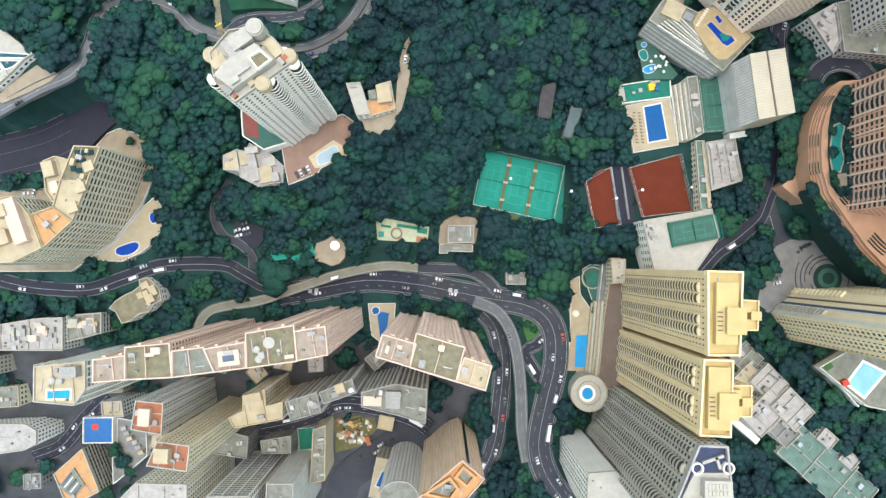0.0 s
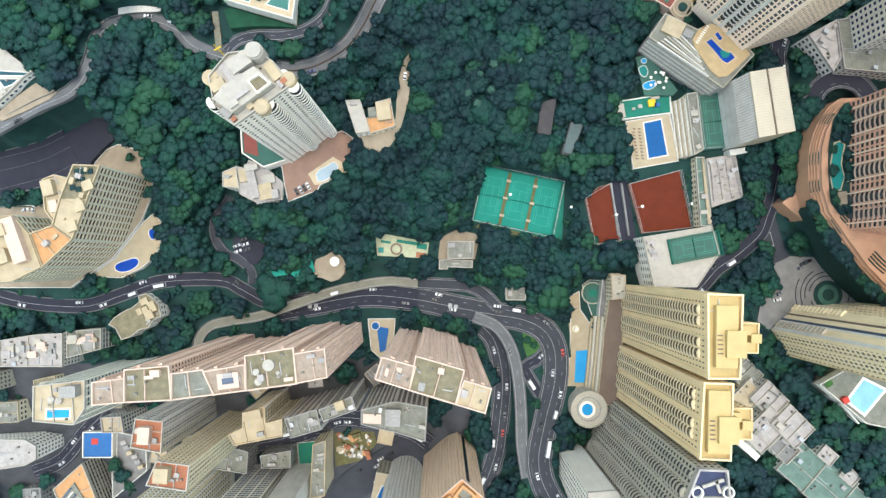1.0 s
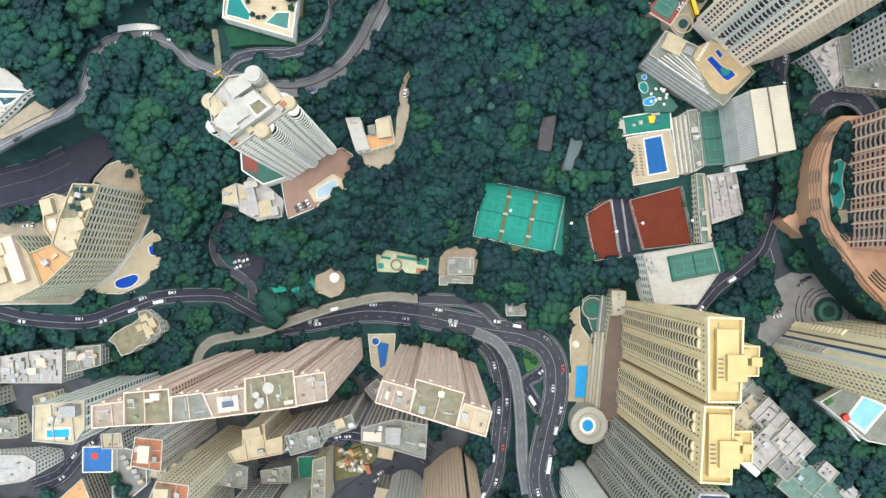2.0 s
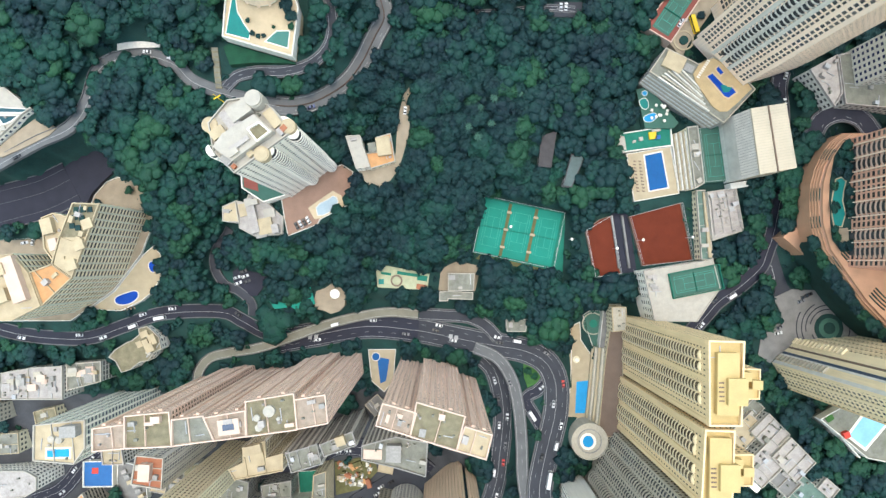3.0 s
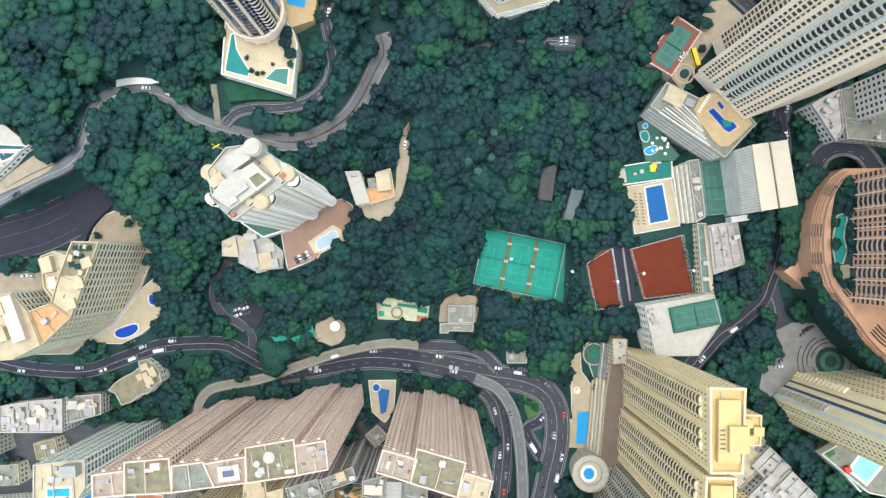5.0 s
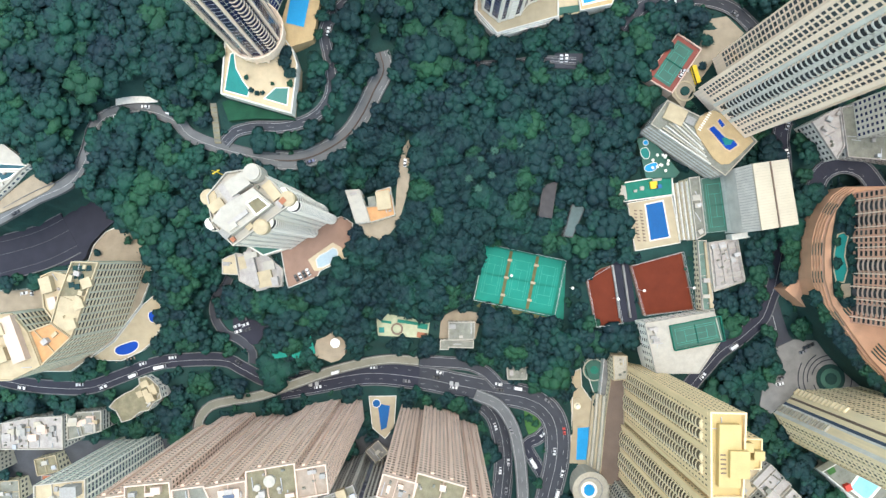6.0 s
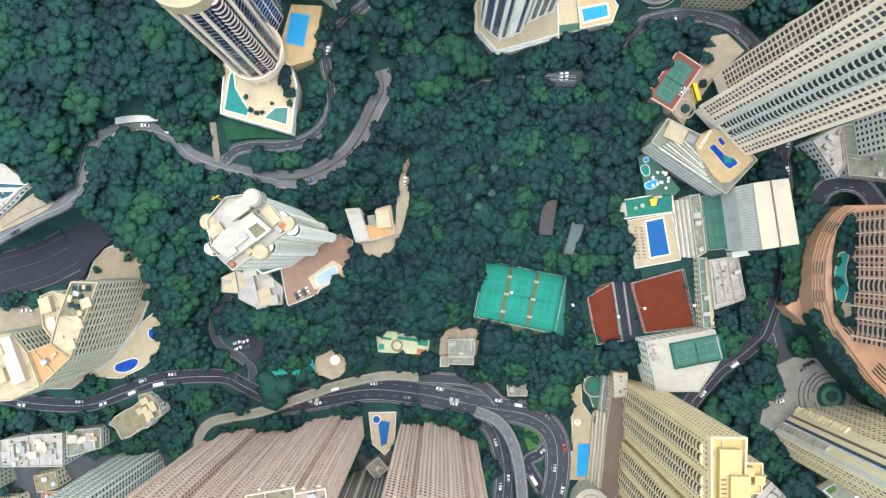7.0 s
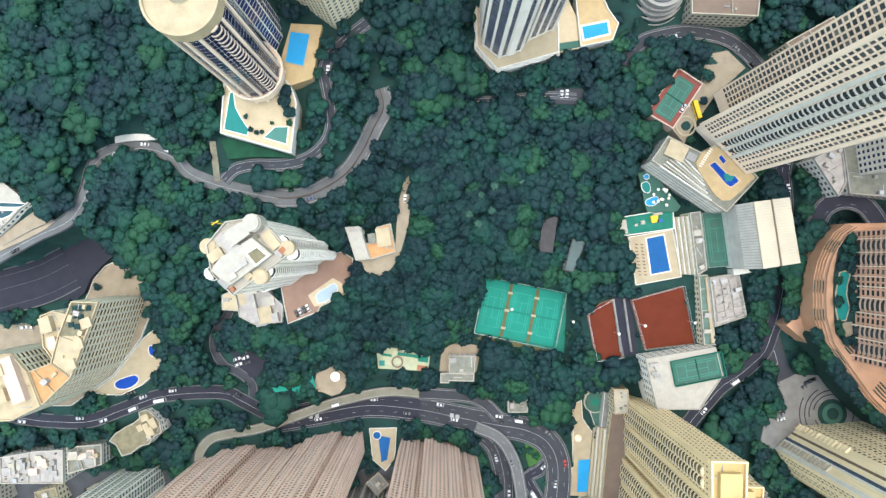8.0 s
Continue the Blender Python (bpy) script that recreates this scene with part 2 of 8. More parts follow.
# ---- mesh helpers ----
class Builder:
    """Collects boxes, prisms and ribbons, and turns them into one mesh."""

    def __init__(self):
        self.v, self.f = [], []

    def add(self, verts, faces):
        n = len(self.v)
        self.v.extend(verts)
        self.f.extend([tuple(i + n for i in face) for face in faces])

    def box(self, c, u, v, w):
        c, u, v, w = Vector(c), Vector(u), Vector(v), Vector(w)
        pts = [tuple(c + a * u + b * v + d * w) for d in (-1, 1) for b in (-1, 1) for a in (-1, 1)]
        self.add(pts, [(0, 2, 3, 1), (4, 5, 7, 6), (0, 1, 5, 4), (2, 6, 7, 3), (0, 4, 6, 2), (1, 3, 7, 5)])

    def cuboid(self, x, y, z, sx, sy, sz, turn=0.0):
        """A box on z, with its full sizes, turned by degrees."""
        a = radians(turn)
        self.box((x, y, z + sz / 2), (sx / 2 * math.cos(a), sx / 2 * math.sin(a), 0), (-sy / 2 * math.sin(a), sy / 2 * math.cos(a), 0), (0, 0, sz / 2))

    def prism(self, poly, z0, z1):
        n = len(poly)
        self.add([(x, y, z0) for x, y in poly] + [(x, y, z1) for x, y in poly],
                 [tuple(range(n - 1, -1, -1)), tuple(range(n, 2 * n))] + [(i, (i + 1) % n, n + (i + 1) % n, n + i) for i in range(n)])

    def edge(self, p, q, z0, z1, thick, out=0.0):
        """A wall along p-q; it stands thick to both sides of the line moved outwards (to the right)."""
        d = Vector((q[0] - p[0], q[1] - p[1], 0))
        half = d / 2
        d.normalize()
        nrm = Vector((d.y, -d.x, 0))
        self.box(Vector((p[0], p[1], (z0 + z1) / 2)) + half + nrm * out, half, nrm * thick, (0, 0, (z1 - z0) / 2))

    def rim(self, poly, z0, z1, thick):
        """A wall of twice that thickness all round a polygon, in one piece."""
        poly = ccw(poly)
        n, outer, inner = len(poly), grow(poly, thick), grow(poly, -thick)
        self.add([(*p, z) for ring, z in ((outer, z0), (outer, z1), (inner, z1), (inner, z0)) for p in ring],
                 [(a * n + i, a * n + (i + 1) % n, (a + 1) % 4 * n + (i + 1) % n, (a + 1) % 4 * n + i) for a in range(4) for i in range(n)])

    def tube(self, x, y, z0, z1, r0, r1, n=12):
        ring = [(math.cos(2 * math.pi * k / n), math.sin(2 * math.pi * k / n)) for k in range(n)]
        self.add([(x + r0 * c, y + r0 * s, z0) for c, s in ring] + [(x + r1 * c, y + r1 * s, z1) for c, s in ring],
                 [tuple(range(n - 1, -1, -1)), tuple(range(n, 2 * n))] + [(i, (i + 1) % n, n + (i + 1) % n, n + i) for i in range(n)])

    def mesh(self, name, material, smooth=False):
        me = bpy.data.meshes.new(name)
        me.from_pydata(self.v, [], self.f)
        me.materials.append(material)
        if smooth:
            me.shade_smooth()
        return me


def part(name, built, material, parent, label="", kind="", smooth=False):
    """One mesh object under a thing or a part; its numbers are in the world's own metres."""
    ob = new(name, built.mesh(name, material, smooth))
    ob.parent = parent
    ob.matrix_parent_inverse = Matrix.Translation(base_of(parent)).inverted()
    return tagged(ob, label, kind=kind)


BASES = {}


def base_of(ob):
    while ob.name not in BASES and ob.parent:
        ob = ob.parent
    return BASES.get(ob.name, Vector((0, 0, 0)))


def thing(name, at, label, category, group="", kind=""):
    ob = new(name)
    ob.location = at
    BASES[ob.name] = Vector(at)
    return tagged(ob, label, category, group, kind)


def setting(name, built, material, label, category=""):
    return tagged(new(name, built.mesh(name, material)), label, category, kind="structure")


def ccw(poly):
    area = sum(p[0] * q[1] - q[0] * p[1] for p, q in zip(poly, poly[1:] + poly[:1]))
    return list(poly) if area > 0 else list(poly)[::-1]


def middle(poly):
    return sum(p[0] for p in poly) / len(poly), sum(p[1] for p in poly) / len(poly)


def grow(poly, d):
    """The polygon (counter-clockwise) with each side moved out by d."""
    out, n = [], len(poly)
    for i in range(n):
        a, b, c = (Vector(poly[(i + k) % n]) for k in (-1, 0, 1))
        u, v = (b - a).normalized(), (c - b).normalized()
        nu, nv = Vector((u.y, -u.x)), Vector((v.y, -v.x))
        m = nu + nv
        m = m / max(m.dot(nu), 0.35)
        out.append((b.x + m.x * d, b.y + m.y * d))
    return out


def rect(cx, cy, sx, sy, turn=0.0):
    c, s = math.cos(radians(turn)), math.sin(radians(turn))
    return [(cx + a * sx / 2 * c - b * sy / 2 * s, cy + a * sx / 2 * s + b * sy / 2 * c) for a, b in ((-1, -1), (1, -1), (1, 1), (-1, 1))]


def smooth_line(points, step=3.0):
    """A Catmull-Rom line through points of any dimension, in steps of about that many metres."""
    pts = [np.array(p, float) for p in points]
    pts = [2 * pts[0] - pts[1]] + pts + [2 * pts[-1] - pts[-2]]
    out = []
    for a, b, c, d in zip(pts, pts[1:], pts[2:], pts[3:]):
        n = max(2, int(np.linalg.norm((c - b)[:2]) / step))
        for k in range(n):
            t = k / n
            out.append(0.5 * (2 * b + (c - a) * t + (2 * a - 5 * b + 4 * c - d) * t * t + (3 * b - a - 3 * c + d) * t ** 3))
    out.append(pts[-2])
    return out


# ---- ground: one sheet of hillside, levelled for the roads and the terraces ----
HILL = [(0, 0, -0.26), (0, 1, 22.65), (0, 2, -3.3), (0, 3, 2.05), (0, 4, 0.83), (0, 5, -0.48), (1, 0, 1.15), (1, 1, -9.69), (1, 2, 0.22), (1, 3, -0.83), (1, 4, 0.68),
        (2, 0, 3.94), (2, 1, -1.14), (2, 2, -0.18), (2, 3, -0.09), (3, 0, 1.78), (3, 1, 0.96), (3, 2, -0.4), (4, 0, -0.14), (4, 1, 0.14), (5, 0, -0.14)]

# name, material, width, points (x, y, z), whether the ground is levelled to it
ROADS = [
    ("hillside_road", "asphalt_dark", 7.6, [(-280, -5, 6), (-258, -11, 5), (-237, -13.5, 5), (-217, -13.7, 4), (-197, -7, 3), (-173, 0.6, 2), (-139, 1.1, -2), (-126, -5, -4), (-112, -13, -6), (-94, -17, -7.6)], True),
    ("main_road", "asphalt", 15.0, [(-104, -18.5, -8), (-80, -14.6, -7.5), (-47, -9.6, -7), (-14.6, -12.6, -6.5), (7, -17, -6), (32, -22, -5), (52, -25.5, -4), (65.5, -32.5, -3.5), (72, -45, -3), (71.5, -65, -2), (65, -89, 0), (60.5, -114, 0), (66, -134, -1), (82, -156, -3)], True),
    ("ramp", "ramp", 5.8, [(-152.7, -48, -2), (-152.7, -37, -2), (-145.6, -28, -2), (-132, -24.6, -2), (-114.7, -22, -3), (-93.3, -15, -3), (-64.8, -6, -4), (-36, -0.8, -5), (-14.6, -2.2, -5.6)], True),
    ("flyover", "flyover", 7.0, [(21, -23.5, -4.6), (35.6, -30.4, -3.6), (44.4, -44, -3.2), (48.4, -62, -3), (49.9, -83, -2.5), (50.2, -104, -1.5), (53, -124, -0.7)], False),
    ("lower_road", "asphalt", 12.0, [(27, -31, -11), (33.5, -38, -12), (37.5, -49, -13), (40.2, -68, -16), (38.2, -94.6, -20), (35.3, -118, -24), (28.6, -138, -28), (18, -153, -32), (6, -168, -36)], True),
    ("loop_road", "asphalt_dark", 7.0, [(66, -46, -4), (60, -52, -4.4), (53, -56, -4.6), (58, -66, -3.6), (63, -74, -2)], True),
    ("service_road", "asphalt", 7.0, [(-14, -2.2, -5), (2, -3, -4), (17.7, -4.4, -3), (28.5, -9.9, -3.6), (36, -18, -4.4)], True),
    ("upper_road", "flyover", 6.6, [(-250, 83, 42), (-222, 98, 43), (-203, 107, 43), (-193, 120.7, 44), (-187.7, 137.6, 44), (-177.5, 144, 44.5), (-158.8, 145.7, 45), (-143.4, 140, 45), (-135.8, 132, 45), (-122, 125.8, 45), (-104, 121, 44), (-88, 117.8, 43.2)], True),
    ("upper_road_bend", "flyover", 10.0, [(-90, 118, 43.2), (-80, 117.6, 42.7), (-67.4, 120.8, 42), (-51.8, 130, 42), (-42.4, 142, 42), (-35.4, 156, 42), (-30, 167, 42), (-32, 177, 43)], True),
    ("tower_drive", "asphalt", 5.6, [(-117, 127, 45.4), (-110.8, 133, 46), (-99.4, 135, 48), (-83.8, 134.7, 49), (-70, 138, 50), (-60.6, 145.3, 51), (-56.6, 155.6, 52), (-57.6, 170, 54), (-59.3, 184.7, 55), (-51.5, 196, 56), (-36.4, 207.6, 57)], True),
    ("north_east_road", "asphalt", 7.5, [(106, 192, 33), (114.7, 203.5, 33), (124.5, 208, 33), (144.4, 211, 32), (168, 206.7, 30), (184, 192.4, 30), (200, 171, 30)], True),
    ("club_road", "asphalt_dark", 8.0, [(141, -22, 18.6), (148.4, -10.8, 20), (155.6, -2.2, 21), (163.4, 6.6, 21.6), (173.4, 13.2, 22), (181.4, 19.8, 22.4), (188.3, 26.8, 22.8), (192.4, 37.6, 23.2), (195, 46, 24), (199.3, 73, 27)], True),
    ("court_road", "asphalt_dark", 9.0, [(199, 93, 28), (197.7, 115.6, 30), (197, 131.8, 30), (202, 148, 30)], True),
    ("hairpin_road", "asphalt_dark", 10.0, [(212, 97, 33), (217, 109, 35), (227, 113.5, 36), (238, 110, 37), (247, 98, 37), (256, 85, 38)], True),
    ("forest_road", "asphalt", 3.2, [(20.8, 172.7, 34), (40, 173, 35), (58.7, 174.5, 36.5), (77.7, 173, 37)], True),
    # dark asphalt whose colour also takes in the shade lying on this drive
    ("wide_drive", "asphalt_dark", 26.0, [(-310, 55, 20), (-285, 60, 18.5), (-258, 67, 16.5), (-238, 73, 14.8), (-222, 81, 14.06)], True),
    ("south_street", "asphalt_dark", 11.0, [(-281, -131, -36), (-262, -123, -36), (-246, -104, -36), (-231, -89, -36)], True),
    ("market_street", "asphalt_dark", 12.0, [(-151, -118, -40), (-111, -110.5, -38), (-87, -103.6, -36), (-71, -95.4, -34), (-47, -97.6, -34), (-20, -106, -35), (-8.7, -114, -36)], True),
    ("back_street", "asphalt", 22.0, [(-12, -112, -37), (-33, -127, -42), (-65, -148, -45), (-73, -168, -46)], True),
    ("forest_drive", "asphalt", 4.4, [(-130, 53, 6), (-132.8, 47.9, 5.4), (-138.8, 40.8, 4.4), (-141.1, 32.6, 3.4), (-139.2, 24.3, 2.4), (-134.1, 17.6, 1.6), (-127.4, 14.7, 1.15), (-121.6, 9.9, 0.4), (-118.6, 5.2, -1), (-119.4, -2, -3.4)], True),
]

# name, label, material, level, outline: paved terraces that the ground is levelled to
TERRACES = [
    ("tower_terrace", "red-brown tiled terrace at the foot of a white tower", "redtile", 26.0, [(-92, 68), (-85.5, 73), (-63.5, 86), (-56.6, 88.1), (-50.5, 83.9), (-53.3, 64.6), (-69.7, 56.4), (-71.1, 53.6), (-88.2, 46.9), (-89.9, 55.2)]),
    ("cream_terrace", "pale paved terrace round a cream apartment block", "tanpave", 11.0, [(-216, 60), (-213.2, 65), (-210, 73.6), (-203, 81.5), (-196, 84.5), (-187, 82), (-178, 76.5), (-175, 68), (-175.5, 53), (-181.7, 37.5), (-198.5, 15.5), (-224, -2.4), (-300, -2), (-300, 46), (-241, 48)]),
    ("pool_lawn", "cream paved pool deck with rounded edge", "sand", 10.0, [(-181, 37), (-174.5, 42.5), (-170.5, 37), (-170.5, 22), (-176, 14), (-182, 9), (-194, 3.4), (-204, 3.6), (-212, 5), (-198, 15)]),
    ("yellow_deck", "pale stone pool deck beside a podium", "sand", -7.0, [(82.8, -11.4), (88.9, -8.4), (89.3, -19.9), (97.6, -32), (96.6, -42.8), (94.9, -70.4), (79.8, -69.7), (82.2, -48.7), (83.2, -28.3)]),
    ("car_park", "small asphalt car park among trees", "asphalt_dark", 1.0, [(-130.2, 26.5), (-126, 29), (-120.7, 26.6), (-111.2, 24.5), (-107.7, 21.5), (-114.8, 11), (-119, 10.6), (-123.1, 14.6), (-129.7, 19.8)]),
    # same dark asphalt, the drive's shade included in its colour
    ("drive_head", "dark asphalt turning head of a wide drive", "asphalt_dark", 14.1, [(-236, 83.5), (-229, 88.5), (-222.3, 93.5), (-212.2, 99.1), (-205.5, 100.8), (-199.8, 98.8), (-195.5, 93.5), (-196.4, 87.5), (-203, 81.9), (-210.2, 74), (-213.4, 66), (-218, 62), (-232, 61)]),
    ("building_site", "bare brown earth of a building site", "strip", -38.0, [(-75, -107), (-58, -104.5), (-47, -106), (-45, -114), (-57, -126), (-74, -130)]),
    ("podium_base", "concrete base under a podium", "concrete", -2.0, [(103, 3), (113.5, 3), (113, -40), (111, -80), (94, -80), (99, -30)]),
    ("court_garden", "dark green paved garden beside a podium", "hard2", -7.1, [(91, -4), (96, -1), (104, -1.5), (103.5, -24), (98, -27), (93, -12)]),
    ("pink_deck", "pale yellow pool deck between pink towers", "sand", -9.3, [(-47, -25), (-29.5, -25), (-31, -45), (-37, -52), (-45, -45)]),
    ("club_deck", "cream paved deck round a swimming pool", "sand", 18.0, [(112, 94.5), (138.4, 98.6), (143, 70.6), (116, 66)]),
    ("circle_plaza", "pale grey paved forecourt with arcs round a planted circle", "concrete", 23.0, [(195, 8), (206, 13), (222, 12), (246, 0), (258, -14), (208, -17), (192, -30), (185, -26), (187.5, -14), (196, -8.5), (199, 0)]),
    ("club_junction", "dark asphalt junction widening with a white triangle", "asphalt", 22.6, [(193.5, 40), (197.6, 36), (199.8, 27.5), (203.6, 15.5), (205.8, 12.7), (195.4, 7.7), (196.6, 14), (193, 21), (186, 22.5)]),
    ("house_yard", "pale concrete yard with curved edge beside a villa", "tanpave", 33.0, [(-47.3, 84.7), (-43.3, 77.9), (-37.9, 73.1), (-33.5, 74), (-28, 77.6), (-23.1, 84.5), (-20.2, 94), (-17.6, 103.5), (-16.6, 112), (-17, 121.2), (-13.4, 132.1), (-15.4, 132.8), (-20.2, 126.7), (-23, 115.8), (-24.3, 104), (-25, 93)]),
    ("round_plaza", "pale paved plaza with a round white kiosk roof", "tanpave", 5.0, [(-77, 13.6), (-71.5, 15.5), (-66.6, 18.8), (-61, 16.5), (-58.9, 11), (-59.6, 4.5), (-63, 1), (-68, -0.5), (-73, 1.8), (-77.6, 2.6), (-78.6, 8)]),
    ("playground", "pale yellow and mint playground surface", "mint", 2.6, [(-40.5, 28), (-34, 29), (-7, 23.5), (-8.5, 13.5), (-39.5, 15.5)]),
    ("villa_forecourt", "pale tan forecourt between a villa and the hillside road", "tanpave", 43.6, [(-236, 101), (-229, 106.5), (-222, 111.5), (-217.6, 110.6), (-210, 106.4), (-214, 102.6), (-226, 96.5), (-240, 90.5), (-246, 92)]),
    ("traffic_island", "bright green lawn island inside a road bend", "turf", -4.2, [(51.8, -32.4), (58.4, -31.6), (62.4, -35.6), (63.6, -41), (60.8, -46.2), (54.5, -49.4), (52.4, -43.3)]),
    ("garden_lawn", "lawn below a tower terrace, coloured dark as in shade", "lawnshade", 51.5, [(-115.5, 147.5), (-112, 149), (-77, 138.6), (-76.5, 137.8), (-84, 138.4), (-99, 138.8), (-112, 137.6)]),
    ("forest_lay_by", "small grey lay-by beside a forest road", "asphalt", 36.8, [(65, 169.4), (81, 168.6), (82, 177.5), (66, 178)]),
    ("utility_yard", "worn tan yard round a utility building", "tanpave", 1.6, [(-1.5, 13), (0, 26), (5, 29), (11, 31.5), (17, 30), (23, 28.5), (24, 23), (21.5, 12.5)]),
    ("court_base", "green painted base of tennis courts", "hardedge", 2.4, [(27.4, 71.6), (78.6, 61.2), (76.2, 23.3), (20.4, 36.7)]),
    ("clay_west", "red clay tennis court", "clay", 15.0, [(87.5, 49), (96, 55.5), (102.5, 57.5), (108, 23), (92.4, 21)]),
    ("clay_east", "wide red clay tennis courts", "clay", 16.0, [(113.6, 57), (144.5, 65), (151, 30.7), (121, 27.5)]),
    ("clay_lane", "dark sunken lane between clay courts", "asphalt_dark", 14.0, [(103.5, 60), (113.8, 59), (118.3, 24), (109, 23)]),
]

# outline and level of the ground cut away under podiums
CUTS = [
    (24.0, [(204, 103), (204, 30), (216, 24), (232, 4), (260, -26), (300, -32), (300, 112), (228, 104)]),
    (16.0, [(115, 134), (125, 136), (144, 112), (140, 93), (107, 93), (106, 108), (116, 112)]),
    (34.0, [(20, 217), (20, 198), (33, 185), (50, 190), (99, 200), (102, 216), (70, 226)]),
    (-43.0, [(-101, -111), (-85, -110), (-85, -129), (-101, -130)]),
]

GX, GY = (-330.0, 330.0), (-200.0, 275.0)


def road_samples(road):
    return np.array(smooth_line(road[3]))


ROAD_LINES = [(r, road_samples(r)) for r in ROADS]


def hill(x, y):
    """The natural slope, before levelling."""
    x, y = np.clip(x, -300, 300) / 100, np.clip(y, -180, 250) / 100
    return sum(c * x ** i * y ** j for i, j, c in HILL)


def signed(poly, x, y):
    """Distance to the outline of a polygon, negative inside, for arrays of points."""
    best = np.full(np.shape(x), 1e9)
    odd = np.zeros(np.shape(x), bool)
    for (ax, ay), (bx, by) in zip(poly, list(poly[1:]) + [poly[0]]):
        dx, dy = bx - ax, by - ay
        t = np.clip(((x - ax) * dx + (y - ay) * dy) / (dx * dx + dy * dy), 0, 1)
        best = np.minimum(best, np.hypot(x - ax - t * dx, y - ay - t * dy))
        cross = (ay > y) != (by > y)
        odd ^= cross & (x < (bx - ax) * (y - ay) / (by - ay + 1e-12) + ax)
    return np.where(odd, -best, best)


def road_gap(line, x, y):
    """Distance to a road's middle and its level there."""
    best, level = np.full(np.shape(x), 1e9), np.zeros(np.shape(x))
    for a, b in zip(line, line[1:]):
        dx, dy = b[0] - a[0], b[1] - a[1]
        t = np.clip(((x - a[0]) * dx + (y - a[1]) * dy) / (dx * dx + dy * dy + 1e-9), 0, 1)
        d = np.hypot(x - a[0] - t * dx, y - a[1] - t * dy)
        near = d < best
        best, level = np.where(near, d, best), np.where(near, a[2] + t * (b[2] - a[2]), level)
    return best, level


def ground(x, y):
    """The level of the ground sheet."""
    x, y = np.asarray(x, float), np.asarray(y, float)
    z = hill(x, y)
    top, sums = np.ones(np.shape(x)), np.zeros(np.shape(x))
    level = np.zeros(np.shape(x))
    hard = np.full(np.shape(x), 1e9)
    for road, line in ROAD_LINES:
        if road[4]:
            d, lv = road_gap(line, x, y)
            d = np.maximum(d - road[2] / 2 - 1.5, 0)
            w = np.exp(-(d / 7.0) ** 2)
            sums, level = sums + w, level + w * (lv - 0.7)
            hard = np.where(d <= 0, np.minimum(hard, lv - 0.7), hard)
    for _, _, _, lv, poly in TERRACES:
        d = np.maximum(signed(poly, x, y) - 1.0, 0)
        w = np.exp(-(d / 6.0) ** 2)
        sums, level = sums + w, level + w * (lv - 0.6)
        hard = np.where(d <= 0, np.minimum(hard, lv - 0.6), hard)
    for lv, poly in CUTS:
        d = np.maximum(signed(poly, x, y), 0)
        w = np.exp(-(d / 5.0) ** 2)
        sums, level = sums + w, level + w * np.minimum(lv, z)
        hard = np.where(d <= 0, np.minimum(hard, lv), hard)
    z = z * (1 - np.clip(sums, 0, 1)) + level / np.maximum(sums, 1e-6) * np.clip(sums, 0, 1)
    return np.where(hard < 1e8, np.minimum(z, hard), z)


CITY = [(-340, -56), (-212, -52), (-160, -52), (-30, -50), (22, -62), (30, -90), (20, -110), (-4, -120), (-10, -210), (-340, -210)]


def build_ground():
    inner_x, inner_y = np.arange(GX[0], GX[1] + 1, 3.0), np.arange(GY[0], GY[1] + 1, 3.0)
    far = np.array([40.0, 120, 300, 700, 1400, 2600])
    xs = np.concatenate([GX[0] - far[::-1], inner_x, GX[1] + far])
    ys = np.concatenate([GY[0] - far[::-1], inner_y, GY[1] + far])
    gx, gy = np.meshgrid(xs, ys)
    gz = ground(gx, gy)
    nx, ny = len(xs), len(ys)
    me = bpy.data.meshes.new("ground")
    idx = np.arange(nx * ny).reshape(ny, nx)
    quads = np.stack([idx[:-1, :-1], idx[:-1, 1:], idx[1:, 1:], idx[1:, :-1]], -1).reshape(-1, 4)
    me.from_pydata(np.stack([gx, gy, gz], -1).reshape(-1, 3).tolist(), [], quads.tolist())
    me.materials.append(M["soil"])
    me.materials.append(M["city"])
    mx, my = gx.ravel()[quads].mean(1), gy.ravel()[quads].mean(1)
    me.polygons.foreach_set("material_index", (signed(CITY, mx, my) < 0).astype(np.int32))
    me.shade_smooth()
    return tagged(new("ground", me), "wooded hillside soil falling to paved city lots", "ground", kind="structure")


build_ground()


# ---- roads ----
def ribbon(built, line, left, right, rise, drop):
    """A strip along a line from left to right of its middle (metres), with a top at rise and sides down to -drop."""
    n = len(line)
    tan = np.gradient(line[:, :2], axis=0)
    tan /= np.linalg.norm(tan, axis=1)[:, None]
    nrm = np.stack([tan[:, 1], -tan[:, 0]], 1)
    rows = []
    for off, dz in ((left, rise), (right, rise), (right, -drop), (left, -drop)):
        rows.append(np.column_stack([line[:, :2] + nrm * off, line[:, 2] + dz]))
    start = [tuple(p) for row in rows for p in row.tolist()]
    faces = []
    for k in range(4):
        a, b = k * n, ((k + 1) % 4) * n
        faces += [(a + i, b + i, b + i + 1, a + i + 1) for i in range(n - 1)]
    faces += [(0, 3 * n, 2 * n, n), (n - 1, 2 * n - 1, 3 * n - 1, 4 * n - 1)]
    faces = [f[::-1] for f in faces]
    built.add(start, faces)


